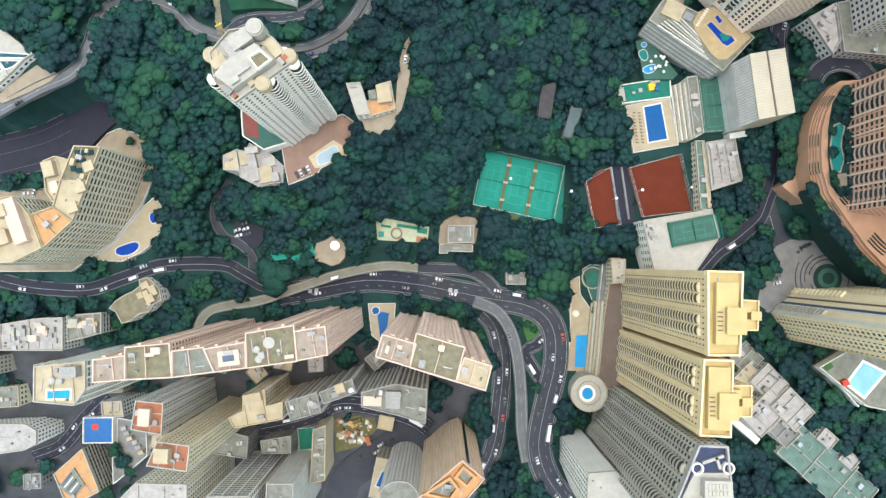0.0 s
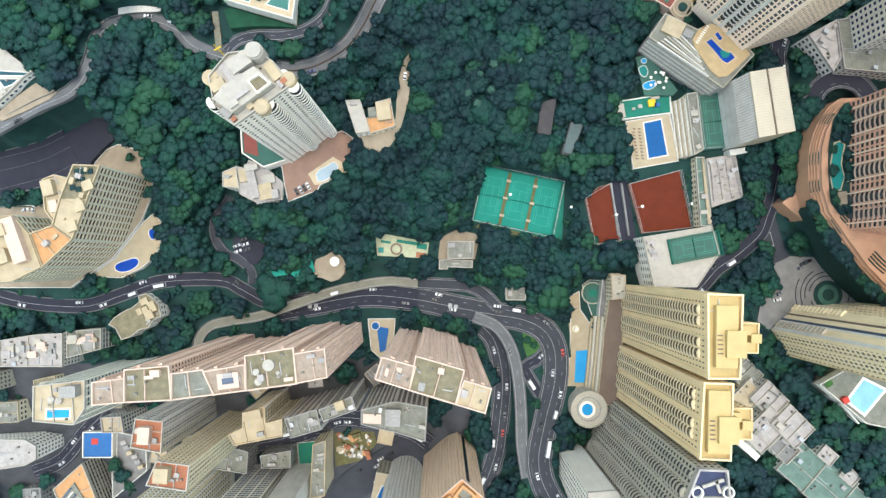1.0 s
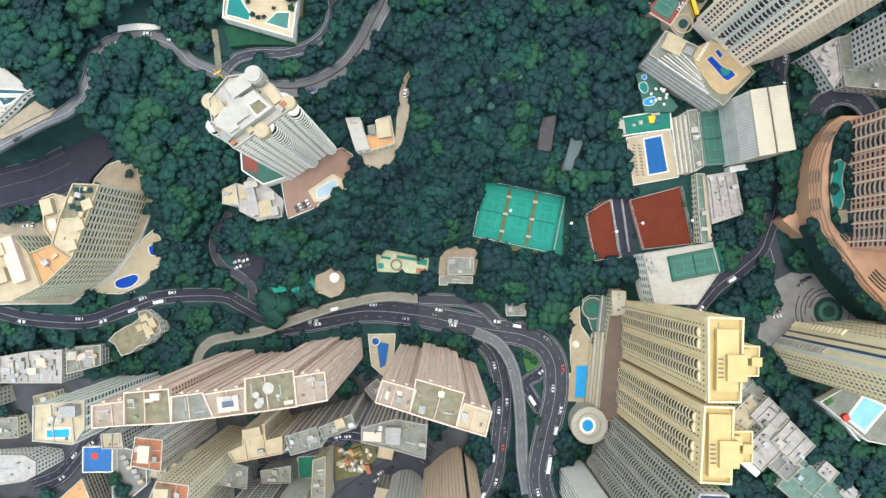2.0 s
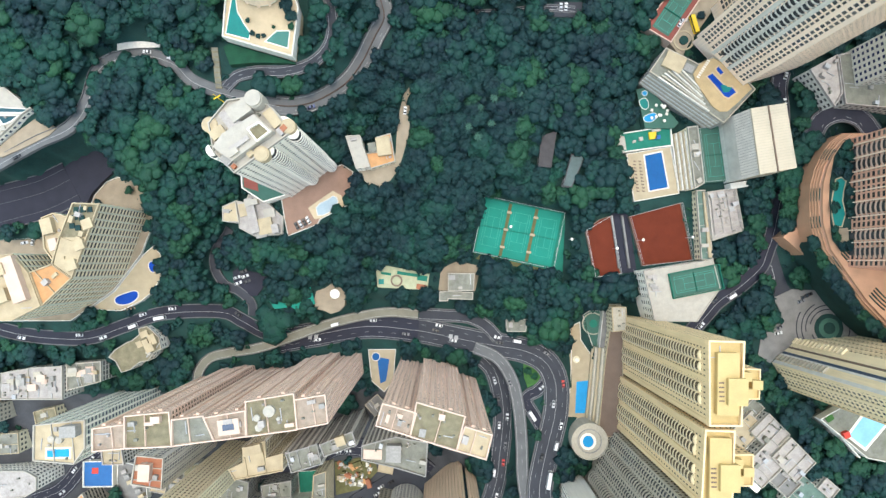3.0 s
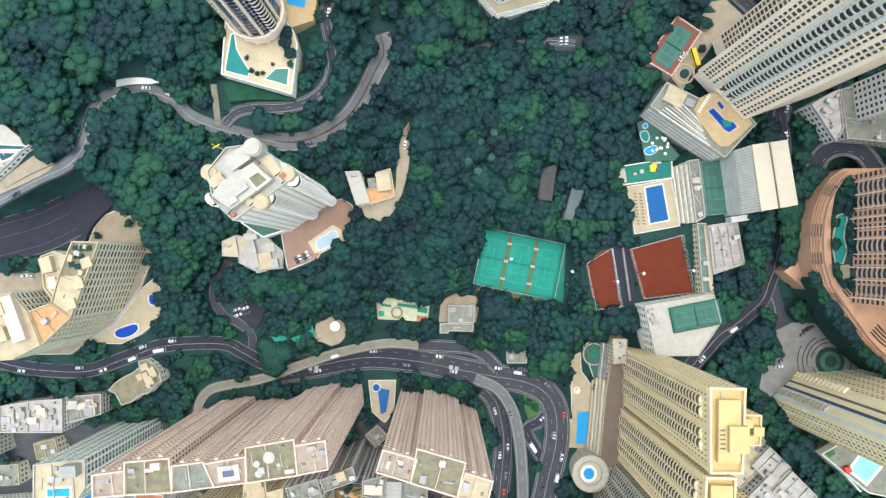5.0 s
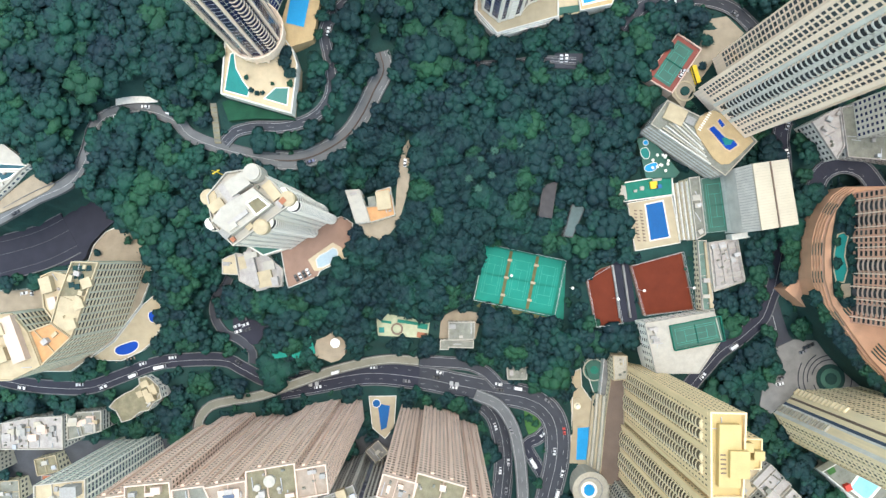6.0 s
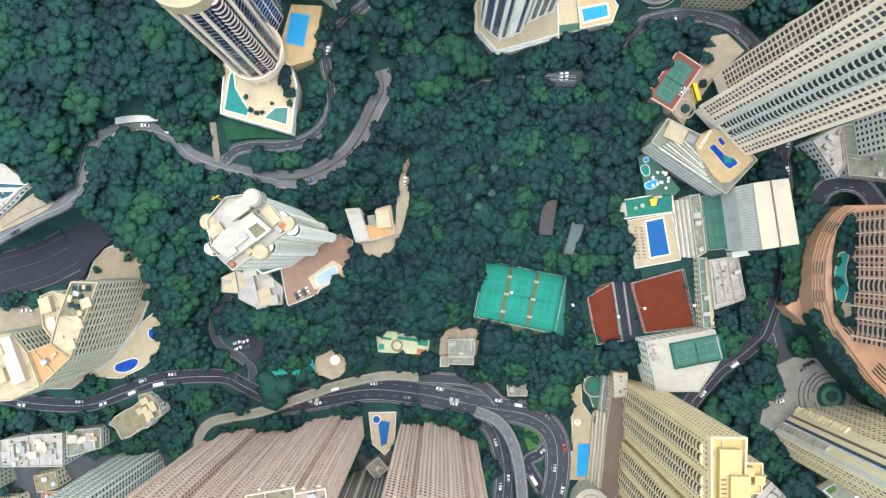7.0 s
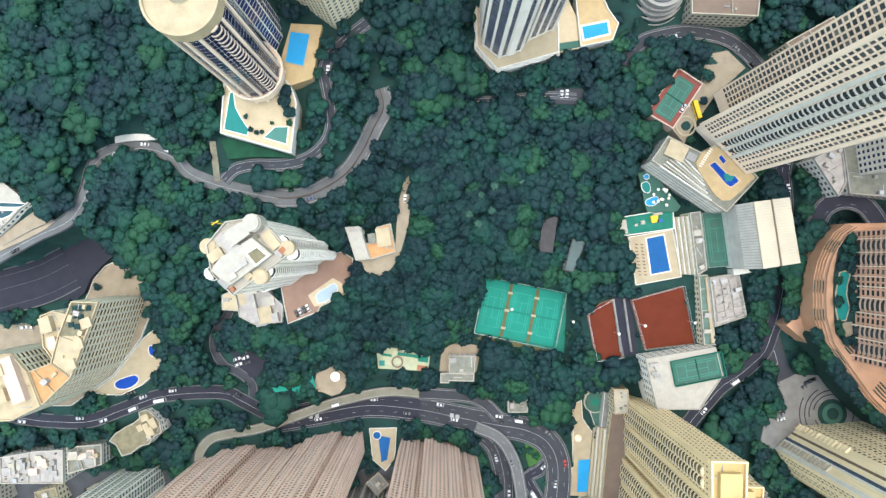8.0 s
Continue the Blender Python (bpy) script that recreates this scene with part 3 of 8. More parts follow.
def dashes(built, line, off, width, dash, gap, rise=0.03):
    seg = np.linalg.norm(np.diff(line[:, :2], axis=0), axis=1)
    s = np.concatenate([[0], np.cumsum(seg)])
    pos = 1.0
    while pos + dash < s[-1]:
        at = [np.interp([pos, pos + dash / 2, pos + dash], s, line[:, k]) for k in range(3)]
        ribbon(built, np.array(at).T, off - width / 2, off + width / 2, rise, -0.004)
        pos += dash + gap


def build_roads():
    for k, (road, line) in enumerate(ROAD_LINES):
        name, material, width = road[0], road[1], road[2]
        line = line + np.array([0, 0, 0.012 * k])
        deck = Builder()
        ribbon(deck, line, -width / 2, width / 2, 0.0, 1.6 if name == "flyover" else 1.2)
        ob = tagged(new(name, deck.mesh(name, M[material])), {"asphalt": "worn grey asphalt road", "asphalt_dark": "dark asphalt road", "flyover": "pale concrete road deck with low parapets", "ramp": "stained olive grey concrete ramp with low parapets"}[material] + " on the hillside", "road", kind="structure")
        if name in ("wide_drive",):
            offs = (-9.5, -2.0, 8.5)
        elif width > 10:
            offs = (-width / 2 + 0.9, 0.0, width / 2 - 0.9)
        else:
            offs = (-width / 2 + 0.7, width / 2 - 0.7)
        if name in ("upper_road", "hillside_road", "club_road"):
            offs = (0.5,)
        elif name == "main_road":
            offs = (-6.6, 0.3, 6.6)
        lines = Builder()
        for off in offs:
            ribbon(lines, line, off - 0.1, off + 0.1, 0.03, -0.004)
        if name not in ("wide_drive", "ramp", "service_road", "forest_drive", "upper_road", "hillside_road", "club_road"):
            dashes(lines, line, 0.0 if width < 10 else width / 4, 0.13, 2.6, 6.5)
            if width > 10:
                dashes(lines, line, -width / 4, 0.13, 2.6, 6.5)
        if name == "club_road":
            corner = [(191.4, 25.6, 22.64), (187.4, 22.6, 22.64), (196.4, 18.8, 22.64), (194.4, 27, 22.64)]
            for p_, q_ in zip(corner, corner[1:] + corner[:1]):
                ribbon(lines, np.array([p_, [(u + v) / 2 for u, v in zip(p_, q_)], q_]), -0.14, 0.14, 0.03, -0.004)
        if name not in ("back_street", "forest_drive", "wide_drive"):
            part("lane_marking", lines, M["line"], ob, "white road paint")
        elif name == "wide_drive":
            part("edge_line", lines, M["kerb"], ob, "pale curved line along the drive")
        for side in (-1, 1):
            kerb = Builder()
            tall = 1.0 if name in ("ramp", "flyover", "upper_road", "upper_road_bend") else 0.18
            wide = 0.3 if tall > 0.5 else 0.6
            edge = side * (width / 2 + wide / 2 + 0.01)
            if name in ("back_street", "market_street", "south_street"):
                continue
            ribbon(kerb, line, edge - wide / 2, edge + wide / 2, tall, 1.3)
            part("parapet" if tall > 0.5 else "kerb", kerb, M["flyover" if tall > 0.5 else "kerb"], ob)
        if name == "upper_road_bend":
            mid = Builder()
            ribbon(mid, line, -0.25, 0.25, 0.8, 0.1)
            part("median_barrier", mid, M["rust"], ob, "rusty brown median barrier")
        if name == "main_road":
            fresh = Builder()
            ribbon(fresh, line[line[:, 0] < -14], -width / 2 + 0.05, width / 2 - 0.05, 0.012, -0.002)
            part("resurfaced_stretch", fresh, M["asphalt_dark"], ob, "dark new asphalt stretch")
        if name == "flyover":
            for i in range(4, len(line) - 3, 9):
                pier = Builder()
                x, y, z = line[i]
                pier.tube(x, y, float(ground(x, y)) - 2, z - 1.6, 0.9, 0.9)
                pier.cuboid(x, y, z - 2.3, 6.0, 1.6, 0.75, 0)
                part("pier", pier, M["concrete"], ob)


build_roads()


# ---- terraces ----
def build_terraces():
    for name, label, material, level, poly in TERRACES:
        poly = ccw(poly)
        slab = Builder()
        slab.prism(poly, level - 9, level)
        ob = tagged(new(name, slab.mesh(name, M[material])), label, "terrace", kind="structure")
        if name in ("playground", "clay_lane", "court_base", "drive_head", "building_site", "utility_yard", "garden_lawn", "forest_lay_by", "traffic_island", "villa_forecourt", "round_plaza", "circle_plaza", "house_yard", "car_park", "club_junction"):
            continue
        rim = Builder()
        rim.rim(poly, level - 8, level + 0.5, 0.2)
        part("retaining_wall", rim, M["brownroof" if name.startswith("clay") else "offwhite"], ob, "pale rendered edge wall")


build_terraces()

FOOTPRINTS = []  # outlines that the trees keep away from


# ---- buildings ----
ROOF_OF = {"white": "whiteroof", "offwhite": "paleroof", "cream": "creamroof", "salmon": "salmonpave"}  # walls' paint and flat roofs' screed, dimmed because up-facing parts catch more light


def pane_mesh(w, h, material):
    b = Builder()
    b.box((0, 0, 0), (w / 2, 0, 0), (0, 0.05, 0), (0, 0, h / 2))
    return b.mesh("window", material)


def tower(name, label, poly, z0, z1, wall, roof="greyroof", glass="glass", storey=3.05, bay=3.4, ow=0.5, oh=0.5, trim=None, group="", plain=(), budget=42,
          rim_h=1.2, rim_t=0.25, proud=0.14, category="apartment tower", foot=8.0, piers=0, pier_mat=None, blank=None, split=0, pier_w=0.38):
    """A block with real window openings: a core, a proud frame of piers and bands on each side, panes set back in the openings, a roof and its parapet."""
    poly = ccw(poly)
    FOOTPRINTS.append(poly)
    cx, cy = middle(poly)
    root = thing(name, (cx, cy, z0), label, category, group)
    core = Builder()
    core.prism(poly, z0 - foot, z1)
    part("wall", core, M[wall], root)
    count, rest = 0, Builder()
    meshes = {}
    levels = max(1, int((z1 - z0) / storey))
    inv = Matrix.Translation(BASES[root.name]).inverted()
    order = sorted(range(len(poly)), key=lambda i: -abs(poly[i][0] - poly[(i + 1) % len(poly)][0]) - abs(poly[i][1] - poly[(i + 1) % len(poly)][1]))
    for i in order:
        p, q = poly[i], poly[(i + 1) % len(poly)]
        length = math.hypot(q[0] - p[0], q[1] - p[1])
        if i in plain or length < 1.5:
            continue
        d = Vector(((q[0] - p[0]) / length, (q[1] - p[1]) / length, 0))
        out = Vector((d.y, -d.x, 0))
        if blank and out.x * blank[0] + out.y * blank[1] > 0.85:
            continue
        n = max(1, round(length / bay))
        bw = length / n
        if piers and length > 5:
            for j in range(0, n + 1, piers):
                pil = Builder()
                at = min(max(j * bw, 0.35), length - 0.35)
                pil.box(Vector((p[0], p[1], (z0 + z1) / 2)) + d * at + out * (proud + 0.12), d * pier_w, out * 0.16, (0, 0, (z1 - z0) / 2))
                part("pilaster", pil, M[pier_mat or trim or wall], root)
        w, h = bw * ow, storey * oh
        frame_b = Builder()
        xs = [-proud * 0.6] + [v for j in range(n) for v in (j * bw + (bw - w) / 2, j * bw + (bw + w) / 2)] + [length + proud * 0.6]
        zs = [z0] + [v for k in range(levels - 1, -1, -1) for v in (z1 - (k + 1) * storey, z1 - (k + 1) * storey + h)] + [z1]
        nx, nz = len(xs), len(zs)
        base = Vector((p[0], p[1], 0))
        verts = [tuple(base + d * x + out * o_ + Vector((0, 0, z))) for o_ in (proud, 0.0) for z in zs for x in xs]
        faces, back = [], nx * nz
        for a in range(nz - 1):
            for c_ in range(nx - 1):
                q = (a * nx + c_, a * nx + c_ + 1, (a + 1) * nx + c_ + 1, (a + 1) * nx + c_)
                if a % 2 and c_ % 2:
                    faces += [(q[s_], q[s_] + back, q[(s_ + 1) % 4] + back, q[(s_ + 1) % 4]) for s_ in range(4)]
                else:
                    faces.append(q)
        ring = [c_ for c_ in range(nx)] + [a * nx + nx - 1 for a in range(1, nz)] + [(nz - 1) * nx + c_ for c_ in range(nx - 2, -1, -1)] + [a * nx for a in range(nz - 2, 0, -1)]
        faces += [(a + back, c_ + back, c_, a) for a, c_ in zip(ring, ring[1:] + ring[:1])]
        frame_b.add(verts, faces)
        front = part("facade", frame_b, M[wall], root)
        key = (round(w, 2), round(h, 2))
        if key not in meshes:
            meshes[key] = pane_mesh(w + 0.1, h + 0.1, M[glass])
        turn = Matrix.Rotation(math.atan2(d.y, d.x), 4, "Z")
        for k in range(levels):
            for j in range(n):
                c = Vector((p[0], p[1], z1 - (k + 1) * storey + h / 2)) + d * (j + 0.5) * bw + out * 0.06
                if count < budget:
                    ob = new("window", meshes[key])
                    ob.parent = front
                    ob.matrix_basis = Matrix.Translation(c) @ turn
                    count += 1
                else:
                    rest.box(c, d * (w / 2 + 0.05), out * 0.05, (0, 0, h / 2 + 0.05))
    if rest.v:
        part("window", rest, M[glass], root, kind="stuff")
    cap = Builder()
    cap.prism(grow(poly, -rim_t), z1, z1 + 0.12)
    part("roof", cap, M[ROOF_OF.get(roof, roof)], root)
    longest = max(zip(poly, poly[1:] + poly[:1]), key=lambda s: math.hypot(s[0][0] - s[1][0], s[0][1] - s[1][1]))
    for k in range(split):
        a_ = along(*longest, (k + 1) / (split + 1.0) + 0.06 * ((k * 7) % 3 - 1))
        o_ = outward(*longest)
        reach = 1.0
        while reach < 60 and float(signed(poly, np.array([a_[0] - o_[0] * reach]), np.array([a_[1] - o_[1] * reach]))[0]) < 0:
            reach += 0.5
        low = Builder()
        low.edge(a_, (a_[0] - o_[0] * reach, a_[1] - o_[1] * reach), z1, z1 + rim_h * 0.8, 0.16)
        part("roof_wall", low, M[ROOF_OF.get(trim or wall, trim or wall)], root)
    if rim_h:
        rim = Builder()
        rim.rim(poly, z1 - 0.3, z1 + rim_h, rim_t)
        part("parapet", rim, M[ROOF_OF.get(trim or wall, trim or wall)], root)
    return root


def balcony_column(root, p, out, z0, z1, storey, wide, deep, material, floor="grey", top=0.0, glazing="glass", high=1.05):
    """Curved balconies one above another: each a slab with a bowed front, before a dark glazed bay that runs the whole height."""
    inv = Matrix.Translation(base_of(root)).inverted()
    n = 8

    def arc(k):
        return [(k * wide / 2 * math.cos(math.pi * i / n), -k * deep * math.sin(math.pi * i / n)) for i in range(n + 1)]
    b = Builder()
    b.prism(arc(1.0)[::-1], -0.25, 0)
    slab_faces = len(b.f)
    o, i_ = arc(1.0), arc(0.9)
    m = n + 1
    b.add([(x, y, z) for ring, z in ((o, -0.3), (o, high), (i_, high), (i_, -0.3)) for x, y in ring],
          [(a * m + k, (a + 1) % 4 * m + k, (a + 1) % 4 * m + k + 1, a * m + k + 1) for a in range(4) for k in range(n)])
    me = b.mesh("balcony", M[floor])
    me.materials.append(M[material])
    me.polygons.foreach_set("material_index", np.array([0] * slab_faces + [1] * (len(b.f) - slab_faces), np.int32))
    turn = Matrix.Rotation(math.atan2(out[1], out[0]) + math.pi / 2, 4, "Z")
    bay = Builder()
    bay.prism(arc(0.72)[::-1], z0 - 2, z1 - top)
    g = new("glazed_bay", bay.mesh("glazed_bay", M[glazing]))
    g.parent, g.matrix_parent_inverse, g.matrix_basis = root, inv, Matrix.Translation((p[0], p[1], 0)) @ turn
    cap = Builder()
    cap.prism(arc(0.8)[::-1], z1 - top, z1 - top + 1.0)
    c_ = new("bay_cap", cap.mesh("bay_cap", M[material]))
    c_.parent, c_.matrix_parent_inverse, c_.matrix_basis = root, inv, Matrix.Translation((p[0], p[1], 0)) @ turn
    for k in range(int((z1 - z0) / storey)):
        ob = new("balcony", me)
        ob.parent, ob.matrix_parent_inverse = root, inv
        ob.matrix_basis = Matrix.Translation((p[0], p[1], z1 - top - (k + 1) * storey + 0.3)) @ turn


def along(p, q, f):
    return p[0] + (q[0] - p[0]) * f, p[1] + (q[1] - p[1]) * f


def outward(p, q):
    d = math.hypot(q[0] - p[0], q[1] - p[1])
    return (q[1] - p[1]) / d, -(q[0] - p[0]) / d


def plant(root, name, material, x, y, z, sx, sy, sz, turn=0.0, label=""):
    """A box-like roof structure with a slightly overhanging cap."""
    b = Builder()
    b.cuboid(x, y, z, sx, sy, sz * 0.9, turn)
    b.cuboid(x, y, z + sz * 0.9, sx + 0.3, sy + 0.3, sz * 0.1, turn)
    return part(name, b, M[ROOF_OF.get(material, material)], root, label)


def tank(root, x, y, z, r, h, material="white"):
    b = Builder()
    b.tube(x, y, z, z + h * 0.8, r, r, 16)
    b.tube(x, y, z + h * 0.8, z + h, r, r * 0.4, 16)
    return part("water_tank", b, M[ROOF_OF.get(material, material)], root)


def roof_clutter(root, poly, z, count, seed, materials=("offwhite", "grey", "steel", "white")):
    """Small plant on a roof: condensers, hatches, ducts and pipes."""
    rnd = random.Random(seed)
    poly = ccw(poly)
    xs, ys = [p[0] for p in poly], [p[1] for p in poly]
    turn = math.degrees(math.atan2(poly[1][1] - poly[0][1], poly[1][0] - poly[0][0]))
    made = 0
    for _ in range(count * 12):
        if made >= count:
            break
        x, y = rnd.uniform(min(xs), max(xs)), rnd.uniform(min(ys), max(ys))
        if float(signed(poly, np.array([x]), np.array([y]))[0]) > -1.6:
            continue
        made += 1
        b, kind = Builder(), rnd.random()
        if kind < 0.45:
            b.cuboid(x, y, z + 0.2, rnd.uniform(0.8, 1.6), rnd.uniform(0.7, 1.2), rnd.uniform(0.7, 1.3), turn)
            b.tube(x, y, z + 1.2, z + 1.6, 0.35, 0.35, 8)
            part("air_conditioner", b, M[ROOF_OF.get(rnd.choice(materials), "greyroof")], root)
        elif kind < 0.75:
            sx, sy, sz = rnd.uniform(1.5, 4.0), rnd.uniform(1.2, 3.0), rnd.uniform(1.0, 2.6)
            b.cuboid(x, y, z, sx, sy, sz, turn)
            b.cuboid(x, y, z + sz, sx + 0.25, sy + 0.25, 0.15, turn)
            pick = rnd.choice(materials)
            part("roof_hatch", b, M[ROOF_OF.get(pick, pick)], root)
        else:
            b.cuboid(x, y, z + 0.15, rnd.uniform(3, 7), 0.35, 0.35, turn + rnd.choice((0, 90)))
            part("duct", b, M["steel"], root)


def pool(name, label, poly, z, water="pool", coping="offwhite", width=0.5):
    """A basin: a pale coping ring proud of the deck and water inside it."""
    poly = ccw(poly)
    root = thing(name, (*middle(poly), z), label, "swimming pool")
    ring = Builder()
    ring.rim(poly, z - 0.2, z + 0.16, width / 2)
    part("coping", ring, M[coping], root)
    w = Builder()
    w.prism(poly, z - 0.3, z + 0.08)
    part("water", w, M[water], root)
    return root


def oval(cx, cy, rx, ry, turn=0.0, n=20, dent=0.0):
    c, s = math.cos(radians(turn)), math.sin(radians(turn))
    pts = []
    for k in range(n):
        a = 2 * math.pi * k / n
        r = 1 - dent * max(0, math.cos(a - math.pi / 2)) ** 2
        x, y = rx * math.cos(a), ry * math.sin(a) * r
        pts.append((cx + x * c - y * s, cy + x * s + y * c))
    return pts


# white tower with round balconies
WT = [(-95, 78.5), (-86.3, 69.3), (-62.1, 86.6), (-70, 96.1), (-77.8, 101.4), (-89.2, 99.8), (-97.1, 90.3)]
t1 = tower("apartment_tower", "white rendered apartment tower with round balcony stacks on a brown terrace", WT, 26, 110, "white", "white", "glass", 3.0, 2.9, 0.4, 0.42, rim_h=1.6)
e = outward(WT[1], WT[2])
# balcony floors take the dark shade colour
balcony_column(t1, along(WT[1], WT[2], 0.55), e, 30, 108, 3.0, 7.0, 3.2, "white", "floorshade", high=0.8)
balcony_column(t1, along(WT[1], WT[2], 0.99), e, 30, 108, 3.0, 6.5, 3.4, "white", "floorshade", high=0.8)
balcony_column(t1, along(WT[2], WT[3], 0.5), outward(WT[2], WT[3]), 30, 108, 3.0, 6.0, 2.6, "white", "floorshade", high=0.8)
balcony_column(t1, WT[0], (-0.8, -0.5), 30, 112, 3.0, 6.5, 3.0, "white", "floorshade", high=0.8)
pent = Builder()
pent.prism(ccw([(-90, 85), (-77, 93), (-69, 86), (-86, 73.5), (-94, 79.5)]), 110, 114.5)
part("penthouse", pent, M["whiteroof"], t1)
well = Builder()
well.rim(ccw([(-79, 86.5), (-74.5, 89.2), (-70, 85.4), (-75.2, 81.5)]), 114.3, 116.0, 0.3)
part("court_wall", well, M["white"], t1)
well = Builder()
well.prism(ccw([(-79, 86.5), (-74.5, 89.2), (-70, 85.4), (-75.2, 81.5)]), 114, 114.62)
part("court_floor", well, M["mossroof"], t1)
for at, size, h, turn, m in [((-83, 94.5), (9, 6), 5.5, 35, "white"), ((-88, 90.5), (3, 9), 3.5, 35, "offwhite"), ((-70, 92), (8, 4), 2.0, -52, "creamroof"), ((-93, 86), (6, 4), 2.4, 35, "creamroof"), ((-82.5, 80.5), (9, 1.6), 6.0, 35, "offwhite"),
                             ((-85, 77), (4, 2.4), 6.2, 35, "white"), ((-89.5, 74.5), (4.5, 3.2), 2.0, -45, "grey")]:
    plant(t1, "plant_room", m, at[0], at[1], 110, size[0], size[1], h, turn)
for x, y, r, h, m in ((-74.6, 76.9, 3.3, 2.4, "cream"), (-63.6, 88.6, 3.2, 2.0, "creamroof"), (-76.6, 99.0, 3.8, 7.0, "white"), (-97.0, 89.8, 3.4, 0.6, "creamroof"), (-84.5, 88.5, 2.6, 4.0, "offwhite")):
    cap = Builder()
    cap.tube(x, y, 108, 110 + h * 0.85, r, r, 24)
    cap.tube(x, y, 110 + h * 0.85, 110 + h, r - 0.4, r - 0.5, 24)
    part("stair_drum", cap, M[ROOF_OF.get(m, m)], t1)
ladder = Builder()
ladder.tube(-90.5, 99, 110, 122, 0.25, 0.12, 6)
ladder.cuboid(-90.5, 99, 118, 3.2, 0.4, 0.4, 30)
part("mast", ladder, M["yellowp"], t1, "yellow steel mast")
roof_clutter(t1, WT, 110.2, 14, 3, ("offwhite", "grey", "terracotta", "creamroof"))

# pink slab of six joined blocks
PINK_A = [
    ([(-153.4, -40.9), (-139.3, -39.2), (-139.2, -49.6), (-153.3, -50.7)], "pinkroof", 4),
    ([(-139.3, -35.5), (-119.9, -33.9), (-118.6, -48.8), (-139.2, -49.6)], "mossroof", 7),
    ([(-118.7, -37.4), (-104.9, -35.8), (-100.3, -46.6), (-118.6, -48.8)], "greyroof", 2),
    ([(-104.7, -36.6), (-86.5, -33.7), (-86.1, -44.9), (-100.0, -46.6)], "pinkroof", 4),
    ([(-86.4, -29.8), (-65.2, -26.5), (-63.8, -42.2), (-85.8, -45.0)], "mossroof", 8),
    ([(-64.9, -29.2), (-51.4, -27.1), (-50.2, -39.5), (-63.6, -41.9)], "pinkroof", 4),
]
for n, (poly, roof, clutter) in enumerate(PINK_A):
    b = tower("apartment_block", "pink tiled slab block with ribbed facade and pale parapet", poly, -8, 97 + 0.2 * (n % 2), "pink", roof, "glassbrown", 2.95, 2.3, 0.6, 0.56, "pinktrim", "pink slab blocks", budget=17, rim_h=1.5, rim_t=0.3, proud=0.28, split=1)
    roof_clutter(b, poly, 97.1, clutter, 20 + n, ("pinktrim", "offwhite", "grey"))
    if n == 3:
        plant(b, "plant_room", "pinktrim", -93.5, -40.5, 97, 9, 6.5, 2.2, 7)
        part("skylight", (lambda q: (q.cuboid(-93.5, -40.5, 99.3, 5.0, 2.6, 0.25, 7), q)[1])(Builder()), M["glassgrey"], b, "dark glazed rooflight")
    if n == 4:
        tank(b, -76.0, -34.0, 97, 2.6, 2.2)
        tank(b, -81.5, -37.0, 97, 1.5, 1.8)
        tank(b, -80.5, -41.2, 97, 1.7, 1.8)
        tank(b, -72.0, -37.5, 97, 0.9, 1.6)
    for f in (0.25, 0.75):
        x, y = along(poly[0], poly[1], f)
        bay = Builder()
        bay.cuboid(x, y + 0.25, -8, 1.5, 1.8, 104, 7)
        part("bay_shaft", bay, M["pink"], b)

# second pink slab, bent, in three blocks
PINK_B = [
    ([(-25.7, -30.4), (-28.7, -39.9), (-13.9, -44.6), (-11.0, -34.7)], "pinkroof", 9),
    ([(-10.9, -30.0), (-13.8, -44.7), (6.2, -51.0), (10.1, -36.3)], "mossroof", 9),
    ([(10.0, -40.8), (6.4, -51.1), (19.0, -55.0), (21.8, -44.5)], "creamroof", 3),
]
for n, (poly, roof, clutter) in enumerate(PINK_B):
    b = tower("apartment_block", "pink tiled slab block with ribbed facade and pale parapet", poly, -12, 100 + 0.2 * (n % 2), "pink", roof, "glassbrown", 2.95, 2.3, 0.6, 0.56, "pinktrim", "pink slab blocks", budget=22, rim_h=1.5, rim_t=0.3, proud=0.28, split=1)
    roof_clutter(b, poly, 100.1, clutter, 40 + n, ("pinktrim", "offwhite", "grey"))
    q = ccw(poly)
    for f in (0.3, 0.7):
        x, y = along(poly[0], poly[3], f)
        bay = Builder()
        bay.cuboid(x, y + 0.15, -12, 1.5, 1.8, 111, -17)
        part("bay_shaft", bay, M["pink"], b)

# third pink tower, further down the slope
PC = [(10.5, -103.8), (22.1, -113.7), (10, -127), (-12.3, -122.8)]
b = tower("apartment_tower", "peach apartment tower with orange roof terraces", PC, -44, 49, "peach", "orange", "glasswarm", 2.95, 2.4, 0.5, 0.45, "pinktrim", rim_h=1.6, proud=0.28, budget=29)
for q_ in ([(11, -107), (17, -112), (13, -117), (7, -112)], [(-9, -120.5), (4, -112.5), (8, -118), (4, -123.5)]):
    well_ = Builder()
    well_.rim(ccw(q_), 49, 52, 0.7)
    part("roof_frame", well_, M["orange"], b, "orange roof frame round a well")
    well_ = Builder()
    well_.prism(grow(ccw(q_), -0.6), 49, 49.5)
    part("roof_well", well_, M["greyroof"], b)
# flat near-black strip on the facade; its colour gives the shade of a recess
slot_ = Builder()
slot_.edge(along((10.5, -103.8), (22.1, -113.7), 0.2), along((10.5, -103.8), (22.1, -113.7), 0.36), -40, 47, 0.06, -0.32)
part("light_slot", slot_, M["carglass"], b, "flat dark full-height strip standing for a shaded recess")
roof_clutter(b, PC, 49.1, 10, 61, ("orange", "pinktrim", "grey"))

